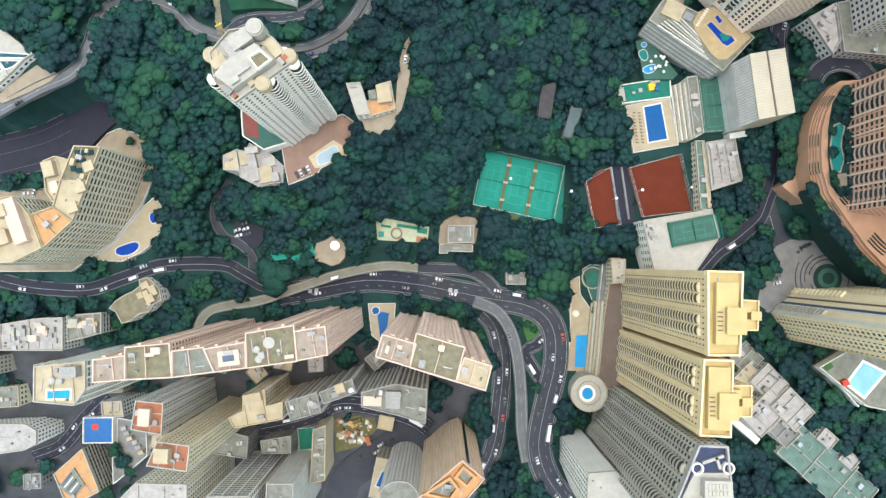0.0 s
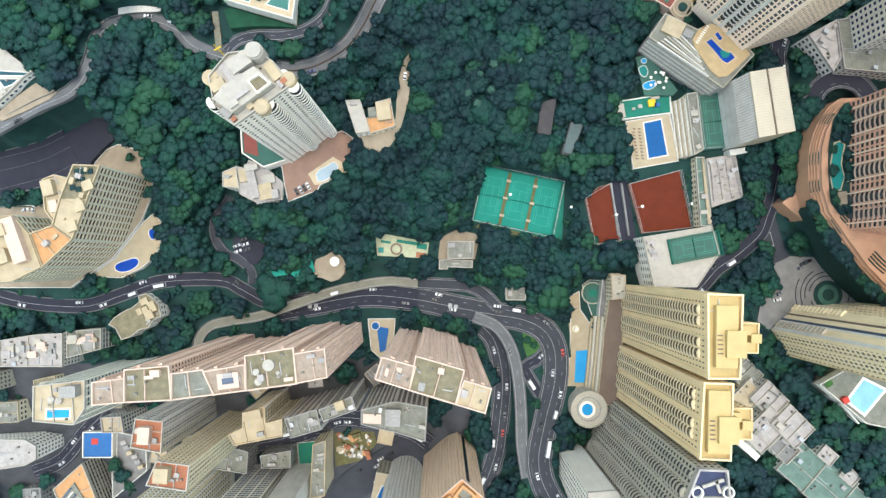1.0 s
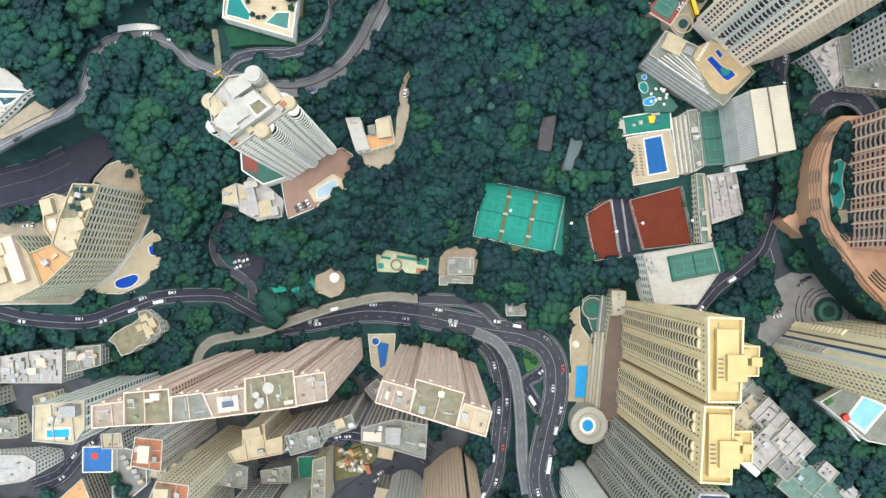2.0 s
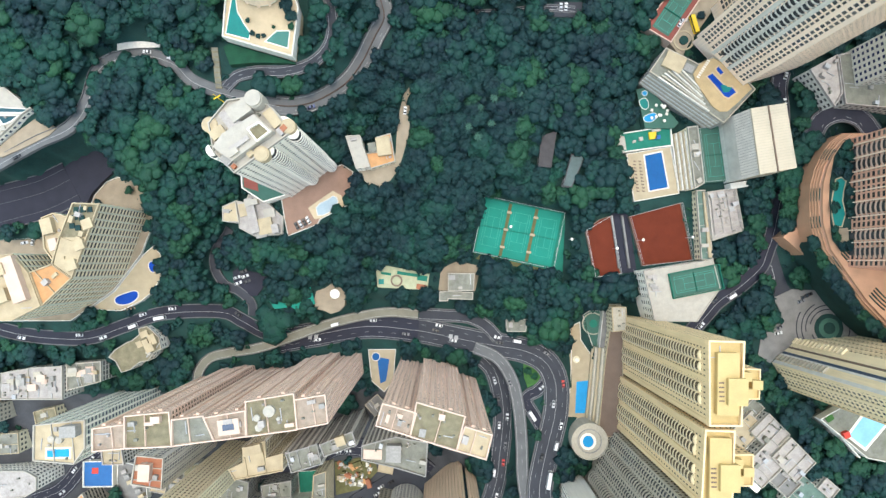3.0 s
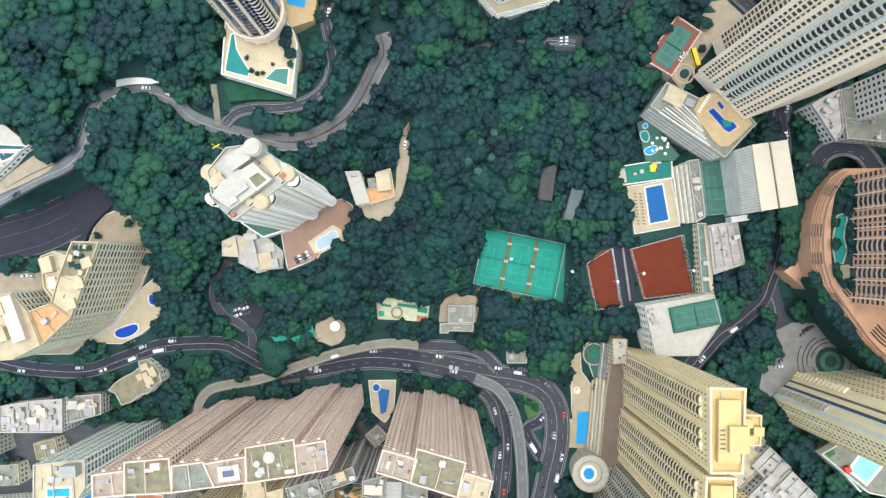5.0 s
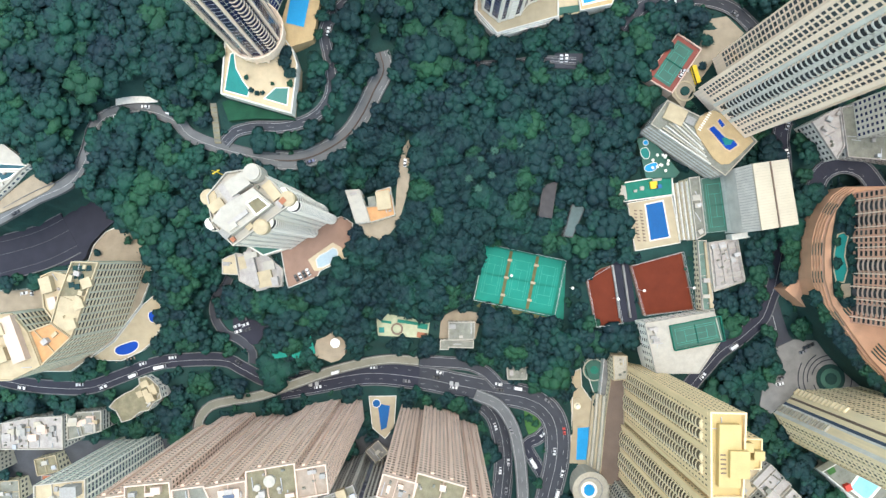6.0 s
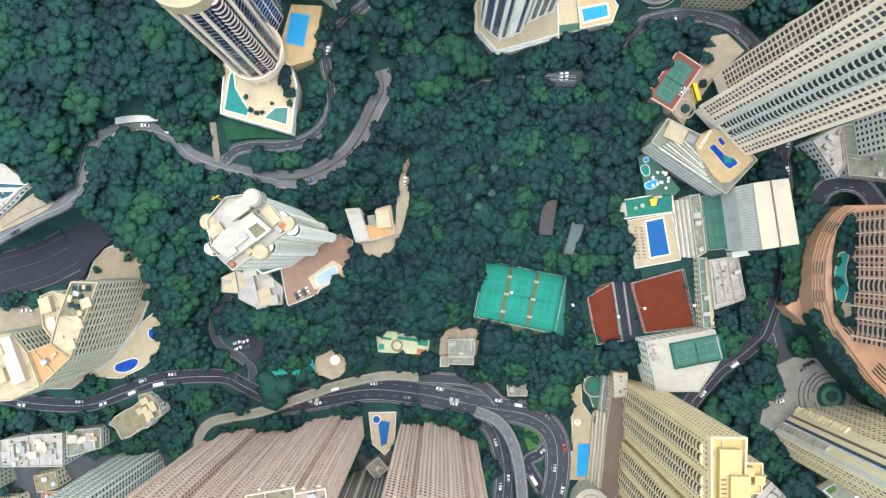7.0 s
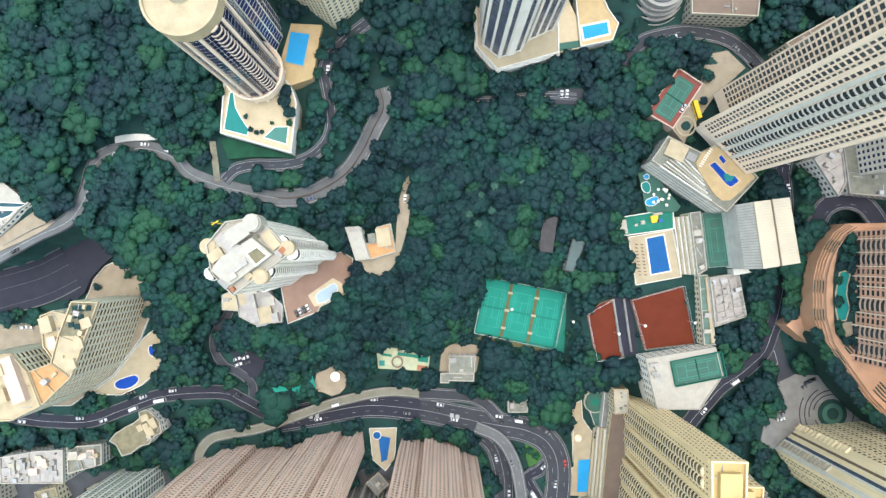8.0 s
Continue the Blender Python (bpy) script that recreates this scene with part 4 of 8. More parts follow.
# yellow twin towers on their podium
Y1 = [(113.8, -3.8), (128.6, -4.4), (126.5, -39.6), (113.2, -39.4)]
Y2 = [(111.4, -41.4), (123.6, -41.9), (121.7, -73.8), (108.9, -73.0)]
for n, poly in enumerate((Y1, Y2)):
    b = tower("apartment_tower", "yellow rendered apartment tower with rippling curved balconies", poly, 0, 106, "yellow", "yellowroof", "glasswarm", 3.0, 2.4, 0.3, 0.5, group="yellow twin towers", budget=42, rim_h=2.2, rim_t=0.4)
    q = ccw(poly)
    west = max(((a, c) for a, c in zip(q, q[1:] + q[:1])), key=lambda s: -outward(*s)[0])
    for f in (0.2, 0.34, 0.6, 0.74):
        balcony_column(b, along(*west, f), outward(*west), 4, 100, 3.0, 5.6, 1.7, "paleyellow", "tan", glazing="glasswarm", high=0.55)
    for f in (0.03, 0.47, 0.97):
        x, y = along(*west, f)
        shaft = Builder()
        shaft.cuboid(x + 0.2, y, 0, 1.6, 2.2, 106, 0)
        part("shaft", shaft, M["yellow"], b)
    mx, my = middle(poly)
    plant(b, "plant_room", "yellowroof", mx + 0.5, my, 106, 9, 26, 3.0, -2)
    plant(b, "plant_room", "yellowroof", mx + 3.5, my - 3, 106, 8, 11, 5.0, -2)
    for k in range(5):
        slot = Builder()
        slot.cuboid(mx - 2.6, my - 7 + k * 1.9, 108.9, 2.2, 0.6, 0.35, -2)
        part("roof_vent", slot, M["brownroof"], b)
    roof_clutter(b, poly, 106.1, 6, 70 + n, ("yellowroof", "cream", "tan"))
for n, poly in enumerate(([(128.3, -16.5), (138.1, -17.1), (137.3, -29.7), (127.6, -29.6)], [(122.8, -53.5), (134.1, -53.6), (133.7, -66.8), (122.0, -66.7)])):
    b = tower("apartment_wing", "yellow rendered rear wing with stepped roof boxes", poly, 0, 102, "yellow", "yellowroof", "glasswarm", 3.0, 2.6, 0.4, 0.5, group="yellow tower wings", budget=8, rim_h=1.2)
    mx, my = middle(poly)
    for dx, dy in ((-2, 3.6), (-2, -3.6), (2.6, 0)):
        plant(b, "plant_room", "yellowroof", mx + dx, my + dy, 102, 4.2, 3.6, 3.6, -3)
POD = [(104.8, -13), (113.2, -12), (112.4, -40), (110.5, -79), (96.5, -77), (101.3, -34)]
b = tower("podium", "brown roofed podium with stepped cream balustrades", POD, -9, 3, "cream", "brownroof", "glasswarm", 3.0, 3.0, 0.5, 0.5, category="building", rim_h=1.0, budget=11)
PW = [(104.5, 2.5), (113, 2), (113, -11.9), (105, -12.5)]
w = tower("podium_wing", "stepped cream and grey wing at the podium end", PW, -9, 9, "cream", "tan", "glasswarm", 3.0, 2.4, 0.5, 0.5, category="building", rim_h=1.0, budget=8, piers=1)
roof_clutter(w, PW, 9.1, 5, 77, ("cream", "tan", "grey"))
GRC = thing("round_court", (97.5, -9.5, -6.9), "small round green play court beside a podium", "play court")
for r, z, m in ((7.2, -6.7, "tan"), (6.4, -6.6, "hard2"), (2.6, -6.5, "net")):
    disc = Builder()
    disc.tube(97.5, -9.5, -9.0, z, r, r, 28)
    part("floor", disc, M[m], GRC)
FOOTPRINTS.append(oval(97.5, -9.5, 7.5, 7.5))
RTD = thing("round_deck", (86.2, -32.2, -7), "round stone deck with ring seat", "terrace")
for r, z0_, z1_, m in ((5.4, -9.5, -6.6, "sand"), (2.2, -6.6, -6.0, "cream"), (1.2, -6.0, -4.2, "white")):
    disc = Builder()
    disc.tube(86.2, -32.2, z0_, z1_, r, r, 24)
    part("ring", disc, M[m], RTD)
FOOTPRINTS.append(oval(86.2, -32.2, 5.5, 5.5))
for n, off in enumerate((0.0, 1.5, 3.0, 4.5)):
    step = Builder()
    line = np.array([(101.2 - off, -24, 1.5 - 2.2 * n), (98.0 - off, -55, 1.5 - 2.2 * n), (95.6 - off, -74, 1.5 - 2.2 * n)])
    ribbon(step, np.array(smooth_line(line)), -0.75, 0.75, 0.0, 3.0)
    ribbon(step, np.array(smooth_line(line)), -0.88, -0.62, 0.9, 0.5)
    part("terrace_step", step, M["sand" if n % 2 else "tan"], b)
pool("swimming_pool", "long blue rectangular pool on a stone deck", [(85.9, -46), (96, -45.2), (94.4, -67), (84.6, -66.8)], -7, "poollight", "sand", 0.8)

# tan tower with bowed balconies
TAN = [(106.3, -75.8), (117.8, -76.4), (120.5, -112), (90.5, -112)]
b = tower("apartment_tower", "tan grey apartment tower with stacked bowed balconies and a navy roof", TAN, -4, 111, "tan", "darkroof", "glass", 3.0, 2.6, 0.5, 0.5, "offwhite", rim_h=2.0, rim_t=0.4, budget=33)
q = (TAN[0], TAN[3])
for f, wd, dp in ((0.1, 3.6, 1.2), (0.3, 5.8, 2.2), (0.5, 3.8, 1.2), (0.78, 8.4, 3.4)):
    balcony_column(b, along(*q, f), (-0.92, 0.39), 0, 108, 3.0, wd, dp, "tan", "grey")
south = Builder()
south.prism(ccw([(104, -87.2), (119, -87.2), (120.3, -111.6), (91.5, -111.6)]), 111.1, 112.2)
part("roof_terrace", south, M["whiteroof"], b, "white roof terrace")
for x, y, r in ((105.4, -85.2, 2.2), (118.2, -85.2, 2.2)):
    lobe = Builder()
    lobe.tube(x, y, 107, 111.3, r, r, 24)
    part("bay_roof", lobe, M["darkroof"], b)
    lobe = Builder()
    lobe.rim(oval(x, y, r, r, 0, 24), 110.4, 112.8, 0.3)
    part("bay_crown", lobe, M["white"], b, "white rounded parapet over a balcony stack")
plant(b, "gantry", "white", 112, -81.5, 111.2, 9, 0.9, 1.4, 18)
plant(b, "gantry", "white", 114, -83, 111.2, 0.9, 5, 1.4, 18)
plant(b, "plant_room", "white", 112, -92.5, 112.2, 11, 7, 4, -2)
plant(b, "plant_room", "creamroof", 110, -104, 112.2, 16, 11, 3, -3)
for k in range(6):
    for j in range(2):
        grille = Builder()
        grille.cuboid(108.2 + k * 1.5, -91 - j * 2.8, 116.2, 0.8, 1.9, 0.3, -2)
        part("roof_grille", grille, M["tan"], b)
RD = thing("round_terrace", (90, -80, 6), "round tiled sun terrace with curved parapet wall", "terrace")
drum = Builder()
drum.tube(90.5, -80, -12, 5.5, 11, 11, 32)
part("drum", drum, M["tan"], RD)
for r, z, m in ((11, 6.6, "tan"), (7.2, 6.1, "grey")):
    ring = Builder()
    ring.rim(oval(90.5, -80, r, r, 0, 32), 5.0, z, 0.25)
    part("parapet", ring, M[m], RD)
FOOTPRINTS.append(oval(90.5, -80, 11, 11))
pool("round_pool", "round pale blue pool with white surround", oval(89.6, -80.2, 4.2, 4.4), 5.6, "poollight", "white", 1.6)

# white block below the bend of the road
WB = [(75, -108), (89, -107), (99, -121), (97, -140), (80, -140), (74, -124)]
b = tower("apartment_tower", "white apartment block with narrow dark slots", WB, -15, 58, "white", "white", "glass", 3.0, 2.6, 0.4, 0.55, rim_h=1.2, blank=(0, 1), piers=2, split=3, budget=27)
roof_clutter(b, WB, 58.1, 8, 81)

# cream terrace apartments
CREAM = [
    ([(-191.5, 63.4), (-178, 62.8), (-192, 24.4), (-202.2, 31.8), (-198.3, 46)], 56, "mossroof"),
    ([(-209.1, 56), (-203.2, 58.4), (-196, 56.5), (-198.5, 46), (-202.4, 33), (-207.5, 40)], 54, "creamroof"),
    ([(-213.7, 27.4), (-202.3, 31.6), (-192.2, 24.2), (-207, 10.4)], 56, "orange"),
    ([(-246, 35), (-222, 37), (-213.9, 27.3), (-207.3, 10.2), (-222, 3), (-246, 2)], 57, "creamroof"),
]
for n, (poly, top, roof) in enumerate(CREAM):
    b = tower("apartment_block", "cream terraced apartment block with ribbon windows", poly, 11, top, "cream", roof, "glass", 2.95, 4.0, 0.74, 0.52, piers=1, pier_mat="mintwall", pier_w=0.3, split=1, group="cream apartments", budget=24, rim_h=1.3, rim_t=0.3, proud=0.24)
    roof_clutter(b, poly, top + 0.1, (7, 5, 2, 8)[n], 90 + n, ("creamroof", "cream", "offwhite"))
    if n == 0:
        for x, y, sx, sy in ((-183.2, 52.5, 5, 5), (-187.4, 41.5, 5, 5), (-191.5, 31, 5.5, 5)):
            plant(b, "roof_box", "creamroof", x, y, top, sx, sy, 2.6, 20)
        for k, (x, y) in enumerate(((-190, 60), (-186.5, 60), (-183, 60), (-190.5, 56), (-187, 55.5), (-192, 51.5), (-189, 50.5))):
            plant(b, "roof_planter", "leaf", x, y, top, 2.4, 2.6, 0.8, 5)
        deck = Builder()
        deck.prism(ccw([(-198, 45.6), (-185, 45.6), (-192.2, 25), (-201.6, 31.8)]), top + 0.1, top + 0.5)
        part("roof_deck", deck, M["creamroof"], b, "cream screed roof deck")
    if n == 1:
        plant(b, "plant_room", "creamroof", -205, 51.5, top, 5.5, 8, 3.5, 15)
        plant(b, "plant_room", "pinktrim", -202.5, 42, top, 4, 6, 2.2, 15)
    if n == 3:
        plant(b, "plant_room", "pinktrim", -219.5, 24, top, 6.5, 24, 4.0, 20)
        plant(b, "roof_box", "creamroof", -228, 15, top, 9, 7, 3.0, 20)
        plant(b, "roof_box", "creamroof", -226, 29, top, 5, 6, 5.0, 20)
pool("kidney_pool", "deep blue kidney shaped pool", oval(-191, 11.2, 7.6, 4.2, 18, 24, 0.35), 10, "pooldeep", "offwhite", 0.6)
pool("small_pool", "small deep blue free-form pool", oval(-175.6, 30, 2.2, 3.8, 10, 16, 0.2), 10, "pooldeep", "offwhite", 0.5)

# towers of the south-west quarter
SW = [
    ("grey_white", [(-210, -51.3), (-184, -48.7), (-183.8, -63), (-189.5, -71), (-210, -69)], -18, 57, "mintwall", "creamroof", "glassgrey", 8, "pale green-grey apartment tower with a roof pool"),
    ("red", [(-167.9, -73.6), (-153, -75.3), (-153.9, -92), (-170.3, -89)], -30, 39, "offwhite", "terracotta", "glassgrey", 4, "grey white apartment tower with terracotta roof terraces"),
    ("beige", [(-144.8, -89), (-128.5, -91.4), (-129.8, -104), (-150, -101)], -38, 60, "cream", "terracotta", "glass", 4, "beige apartment tower with terracotta roof terraces"),
    ("cream_low", [(-123.3, -87.9), (-115.1, -84.1), (-115.1, -75), (-102.7, -71.8), (-102.1, -81.6), (-92.5, -79.1), (-92.5, -88.8), (-120, -93.7)], -34, 23, "cream", "creamroof", "glass", 3, "cream roofed walk-up apartment block"),
    ("grey_mid", [(-90.3, -78.8), (-72.4, -73.5), (-69.8, -84.8), (-87.1, -89.5)], -34, 24, "grey", "greyroof", "glass", 9, "grey concrete apartment block with cluttered roof"),
    ("grey_mid", [(-69.6, -72.3), (-51.3, -65.1), (-48.8, -72.5), (-67, -78.7)], -30, 29, "grey", "greyroof", "glass", 5, "grey concrete apartment block with cluttered roof"),
    ("grey_wide", [(-45, -71.6), (-26, -67), (-8.5, -70.3), (-9.6, -89), (-26, -84), (-45, -79.4)], -28, 33, "grey", "greyroof", "glass", 12, "weathered grey apartment block with stepped roof"),
    ("ribbed", [(-36, -152), (-36, -130), (-33.2, -126.5), (-29.2, -124.4), (-24.5, -123.8), (-20, -124.6), (-16.5, -127), (-14, -131), (-14, -152)], -46, 26, "offwhite", "greyroof", "glassgrey", 6, "pale ribbed apartment tower"),
    ("white_south", [(-189, -136), (-180, -127), (-150, -128), (-150, -158), (-189, -158)], -46, 18, "white", "offwhite", "glass", 6, "white apartment tower with rounded corner"),
    ("twin_south", [(-135, -132), (-111, -132), (-108, -160), (-138, -160)], -45, 25, "offwhite", "greyroof", "glassgrey", 6, "grey white slab tower with many windows"),
    ("twin_south", [(-103, -128), (-88, -128), (-86, -156), (-104, -156)], -45, 18, "offwhite", "greyroof", "glassgrey", 6, "grey white slab tower with many windows"),
    ("narrow", [(-83.5, -106.5), (-75.5, -104), (-76.2, -139), (-85.3, -140.5)], -44, -14, "cream", "greyroof", "glass", 10, "narrow cream walk-up with a long grey roof"),
    ("low_grey", [(-120.2, -116), (-100.4, -113), (-100.4, -124), (-119, -124)], -42, -22, "grey", "greyroof", "glass", 10, "low grey block with roof pipes"),
    ("low_grey", [(-150, -106), (-127, -112), (-128, -126), (-152, -122)], -42, -18, "grey", "greyroof", "glass", 10, "low grey block with roof pipes"),
    ("low_white", [(-271, -35), (-250.3, -31.7), (-233, -31), (-232.7, -50.9), (-270.7, -50.5)], -12, 5, "offwhite", "offwhite", "glass", 22, "white low-rise block with crowded roof terraces"),
    ("low_white", [(-231.5, -30), (-210.5, -28.6), (-210.3, -40.7), (-231, -46)], -12, 3, "offwhite", "greyroof", "glass", 12, "white low-rise block with crowded roof terraces"),
    ("grey_west", [(-330, -52), (-293, -52.2), (-290, -91.6), (-330, -93)], -34, -14, "white", "greyroof", "glassgrey", 10, "pale grey apartment tower with punched windows"),
    ("white_curve", [(-304, -100), (-268, -101), (-261, -105), (-261, -113), (-268, -117), (-304, -122)], -40, -12, "white", "offwhite", "glass", 8, "white apartment block with curved end"),
    ("orange_roof", [(-258.6, -137.8), (-240.1, -121.2), (-228.5, -149.2), (-249, -160)], -44, -25, "tan", "orange", "glass", 6, "low block with orange tiled roof terrace"),
    ("pavilion", [(-213, -84.5), (-200.5, -84), (-199, -93.5), (-212, -93.5)], -34, -2, "offwhite", "sand", "glass", 4, "small pale block with a stone roof"),
]
FOOTPRINTS.append([(-78, -106), (-48, -104), (-48, -126), (-74, -134)])
SW_ROOTS = []
for n, (kind, poly, z0, z1, wall, roof, glass, clutter, label) in enumerate(SW):
    low = z1 - z0 < 35
    b = tower("apartment_block" if low else "apartment_tower", label, poly, z0, z1, wall, roof, glass, 2.95, (2.8, 2.2, 2.5)[n % 3], (0.84, 0.6, 0.5)[n % 3], (0.5, 0.58, 0.5)[n % 3], piers=(2, 3, 1, 4)[n % 4] if not low else 0, pier_mat=("white", "offwhite", "cream")[n % 3] if wall != "grey" else "offwhite", pier_w=(0.55, 1.0, 0.7)[n % 3] if kind != "ribbed" else 0.3, split=2 if not low else 1, group="south-west quarter", budget=6 if low else 20, rim_h=1.2, rim_t=0.3,
              proud=0.3 if kind == "ribbed" else 0.14, trim="white" if kind in ("grey_white", "low_white", "red", "beige") else None)
    roof_clutter(b, poly, z1 + 0.1, clutter, 100 + n)
    SW_ROOTS.append(b)
    if kind == "low_white":
        rr = random.Random(400 + n)
        for k in range(16):
            x, y = rr.uniform(min(p[0] for p in poly) + 3, max(p[0] for p in poly) - 3), rr.uniform(-46 if n == 14 else -40, -35 if n == 14 else -33)
            plant(b, "roof_box", rr.choice(("white", "cream", "grey", "pinktrim", "offwhite", "tan")), x, y, z1, rr.uniform(2, 5.5), rr.uniform(2, 5), rr.uniform(1.2, 3.4), 3)
pool("roof_pool", "bright blue roof pool with cream surround", [(-204, -63.2), (-191.5, -63.0), (-191.5, -68), (-204, -68.2)], 57.1, "poollight", "cream", 1.0)
PDP = rect(-39, -141, 14, 26, -12)
b = tower("podium", "sandy podium deck with a blue pool between towers", PDP, -46, -20, "tan", "sand", "glass", 3.0, 3.0, 0.5, 0.5, category="podium", budget=6, rim_h=0.9)
pool("podium_pool", "bright blue tapered pool on a podium deck", rect(-39, -142, 6.5, 11, -25), -19.9, "pool", "offwhite", 0.6)
NC = thing("netted_court", (-93, -121, -41), "small green netted court between blocks", "sports court")
q = Builder()
q.prism(rect(-93, -120, 13, 15, 4), -46, -38)
part("deck", q, M["net"], NC)
q = Builder()
q.rim(rect(-93, -120, 13, 15, 4), -42, -36.5, 0.15)
part("wall", q, M["offwhite"], NC)
FOOTPRINTS.append(rect(-93, -120, 13, 15, 4))
q = Builder()
GYP = ccw([(-223.5, -104), (-204, -108), (-203, -130), (-226, -149), (-227, -124), (-223.5, -122)])
q.prism(GYP, -48, -36)
GY = thing("podium", (-213, -120, -48), "grey concrete podium deck between towers", "podium")
part("slab", q, M["concrete"], GY)
q = Builder()
q.rim(GYP, -40, -35, 0.25)
part("parapet", q, M["offwhite"], GY)
for k in range(6):
    plant(GY, "roof_box", ("offwhite", "grey", "creamroof")[k % 3], -219 + 2.6 * k, -111 - 3.2 * k, -36, 3.4, 2.2, 1.5 + (k % 3), 20)
FOOTPRINTS.append(GYP)
SHP = rect(-38.5, -108.5, 10, 9, -12)
tower("shed", "small cream flat-roofed hut beside a street", SHP, -40, -33, "cream", "creamroof", "glass", 3.0, 3.0, 0.5, 0.5, category="building", budget=6, rim_h=0.3)
yard = Builder()
yard.prism(ccw([(-255.5, -146), (-245.2, -133.6), (-237.8, -145), (-246, -153)]), -24.8, -23.9)
part("court_roof", yard, M["greyroof"], SW_ROOTS[18], "grey inner roof")
for k in range(5):
    light = Builder()
    p_, q_ = along((-253.5, -145.6), (-245.6, -151.4), k / 4), along((-246, -136), (-239.6, -144.6), k / 4)
    light.edge(along(p_, q_, 0.1), along(p_, q_, 0.9), -23.9, -23.0, 0.45)
    part("roof_light", light, M["offwhite" if k % 2 else "glassgrey"], SW_ROOTS[18])
plant(SW_ROOTS[0], "stair_head", "grey", -190, -53.5, 57, 8, 5.5, 5, 3)
tank(SW_ROOTS[0], -200.5, -58, 57, 1.8, 2.5)
tank(SW_ROOTS[0], -196.5, -58.6, 57, 1.8, 2.5)
plant(SW_ROOTS[1], "stair_head", "pinktrim", -162, -82, 39, 6, 9, 4, -4)
plant(SW_ROOTS[2], "stair_head", "cream", -141, -95, 60, 7, 7, 5, -4)
plant(SW_ROOTS[3], "stair_head", "cream", -109, -76, 23, 10, 5, 4, 12)
plant(SW_ROOTS[5], "stair_head", "creamroof", -57.5, -69.5, 29, 5, 5, 3.5, 18)
plant(SW_ROOTS[6], "plant_room", "grey", -27, -75, 33, 8, 9, 5, -2)
plant(SW_ROOTS[6], "roof_terrace", "pinktrim", -39, -76.5, 33, 10, 5, 1.0, -3)

def infill():
    """Low shop blocks and podium roofs that fill the gaps between the towers."""
    rnd = random.Random(64)
    made = 0
    for _ in range(900):
        if made >= 17:
            break
        x, y = rnd.uniform(-285, -10), rnd.uniform(-150, -58)
        poly = ccw(rect(x, y, rnd.uniform(9, 15), rnd.uniform(8, 13), rnd.choice((3, 12, -12, 40))))
        px, py = np.array(poly + [(x, y)] + [along(p, q, 0.5) for p, q in zip(poly, poly[1:] + poly[:1])]).T
        gap = np.min([signed(f, px, py).min() for f in FOOTPRINTS])
        near = np.min([(road_gap(line, px, py)[0] - road[2] / 2).min() for road, line in ROAD_LINES])
        if gap < 1.2 or near < 1.5 or signed(CITY, px, py).max() > -1:
            continue
        z = float(ground(x, y))
        top = z + rnd.uniform(5, 13)
        roof = rnd.choice(("greyroof", "paleroof", "mossroof", "concrete", "creamroof", "terracotta"))
        b = tower("shop_block", "low weathered block with cluttered %s roof" % {"greyroof": "grey", "paleroof": "pale", "mossroof": "mossy", "concrete": "bare concrete", "creamroof": "cream", "terracotta": "terracotta"}[roof], poly, z, top, rnd.choice(("grey", "offwhite", "tan", "cream")), roof, "glass", 3.0, 3.0, 0.5, 0.5, budget=4, category="building", rim_h=0.9, rim_t=0.2, group="low infill blocks", split=1)
        roof_clutter(b, poly, top + 0.1, 6, 700 + made)
        made += 1


BARS = thing("road_marking", (-28, -10, -6.5), "white painted bars and lane letters worn into bars", "road marking", kind="structure")
for k in range(2):
    for r in range(5):
        bar = Builder()
        x, y = -31.5 + k * 4.6, -6.2 - r * 2.0
        bar.cuboid(x, y, -6.86, 3.0, 0.4, 0.05, -4)
        part("bar", bar, M["line"], BARS)
for x, y in ((-84, -16.5), (-80, -16.1), (6, -16.6), (9.5, -17.4)):
    bar = Builder()
    bar.cuboid(x, y, -7.2 if x < 0 else -5.8, 2.4, 2.6, 0.05, -6)
    part("bar", bar, M["line"], BARS)

# ---- east side: the sports club, the salmon complex and the north-east towers ----
def court(root, cx, cy, z, length, width, turn, line="courtline", net=True):
    """Tennis lines as thin proud strips, with posts and a net."""
    b = Builder()

    def strip(x0, y0, x1, y1, w=0.09):
        c, s = math.cos(radians(turn)), math.sin(radians(turn))
        p, q = ((cx + x * c - y * s, cy + x * s + y * c) for x, y in ((x0, y0), (x1, y1)))
        b.edge(p, q, z - 0.02, z + 0.03, w)
    l, w = length / 2, width / 2
    for y in (-w, w, -w * 0.75, w * 0.75):
        strip(-l, y, l, y)
    for x in (-l, l):
        strip(x, -w, x, w)
    for x in (-l * 0.54, l * 0.54):
        strip(x, -w * 0.75, x, w * 0.75)
    strip(-l * 0.54, 0, l * 0.54, 0)
    part("court_marking", b, M[line], root)
    if net:
        n = Builder()
        c, s = math.cos(radians(turn)), math.sin(radians(turn))
        p, q = ((cx - y * s, cy + y * c) for y in (-w - 0.9, w + 0.9))
        n.edge(p, q, z, z + 0.95, 0.04)
        part("net", n, M["net"], root)


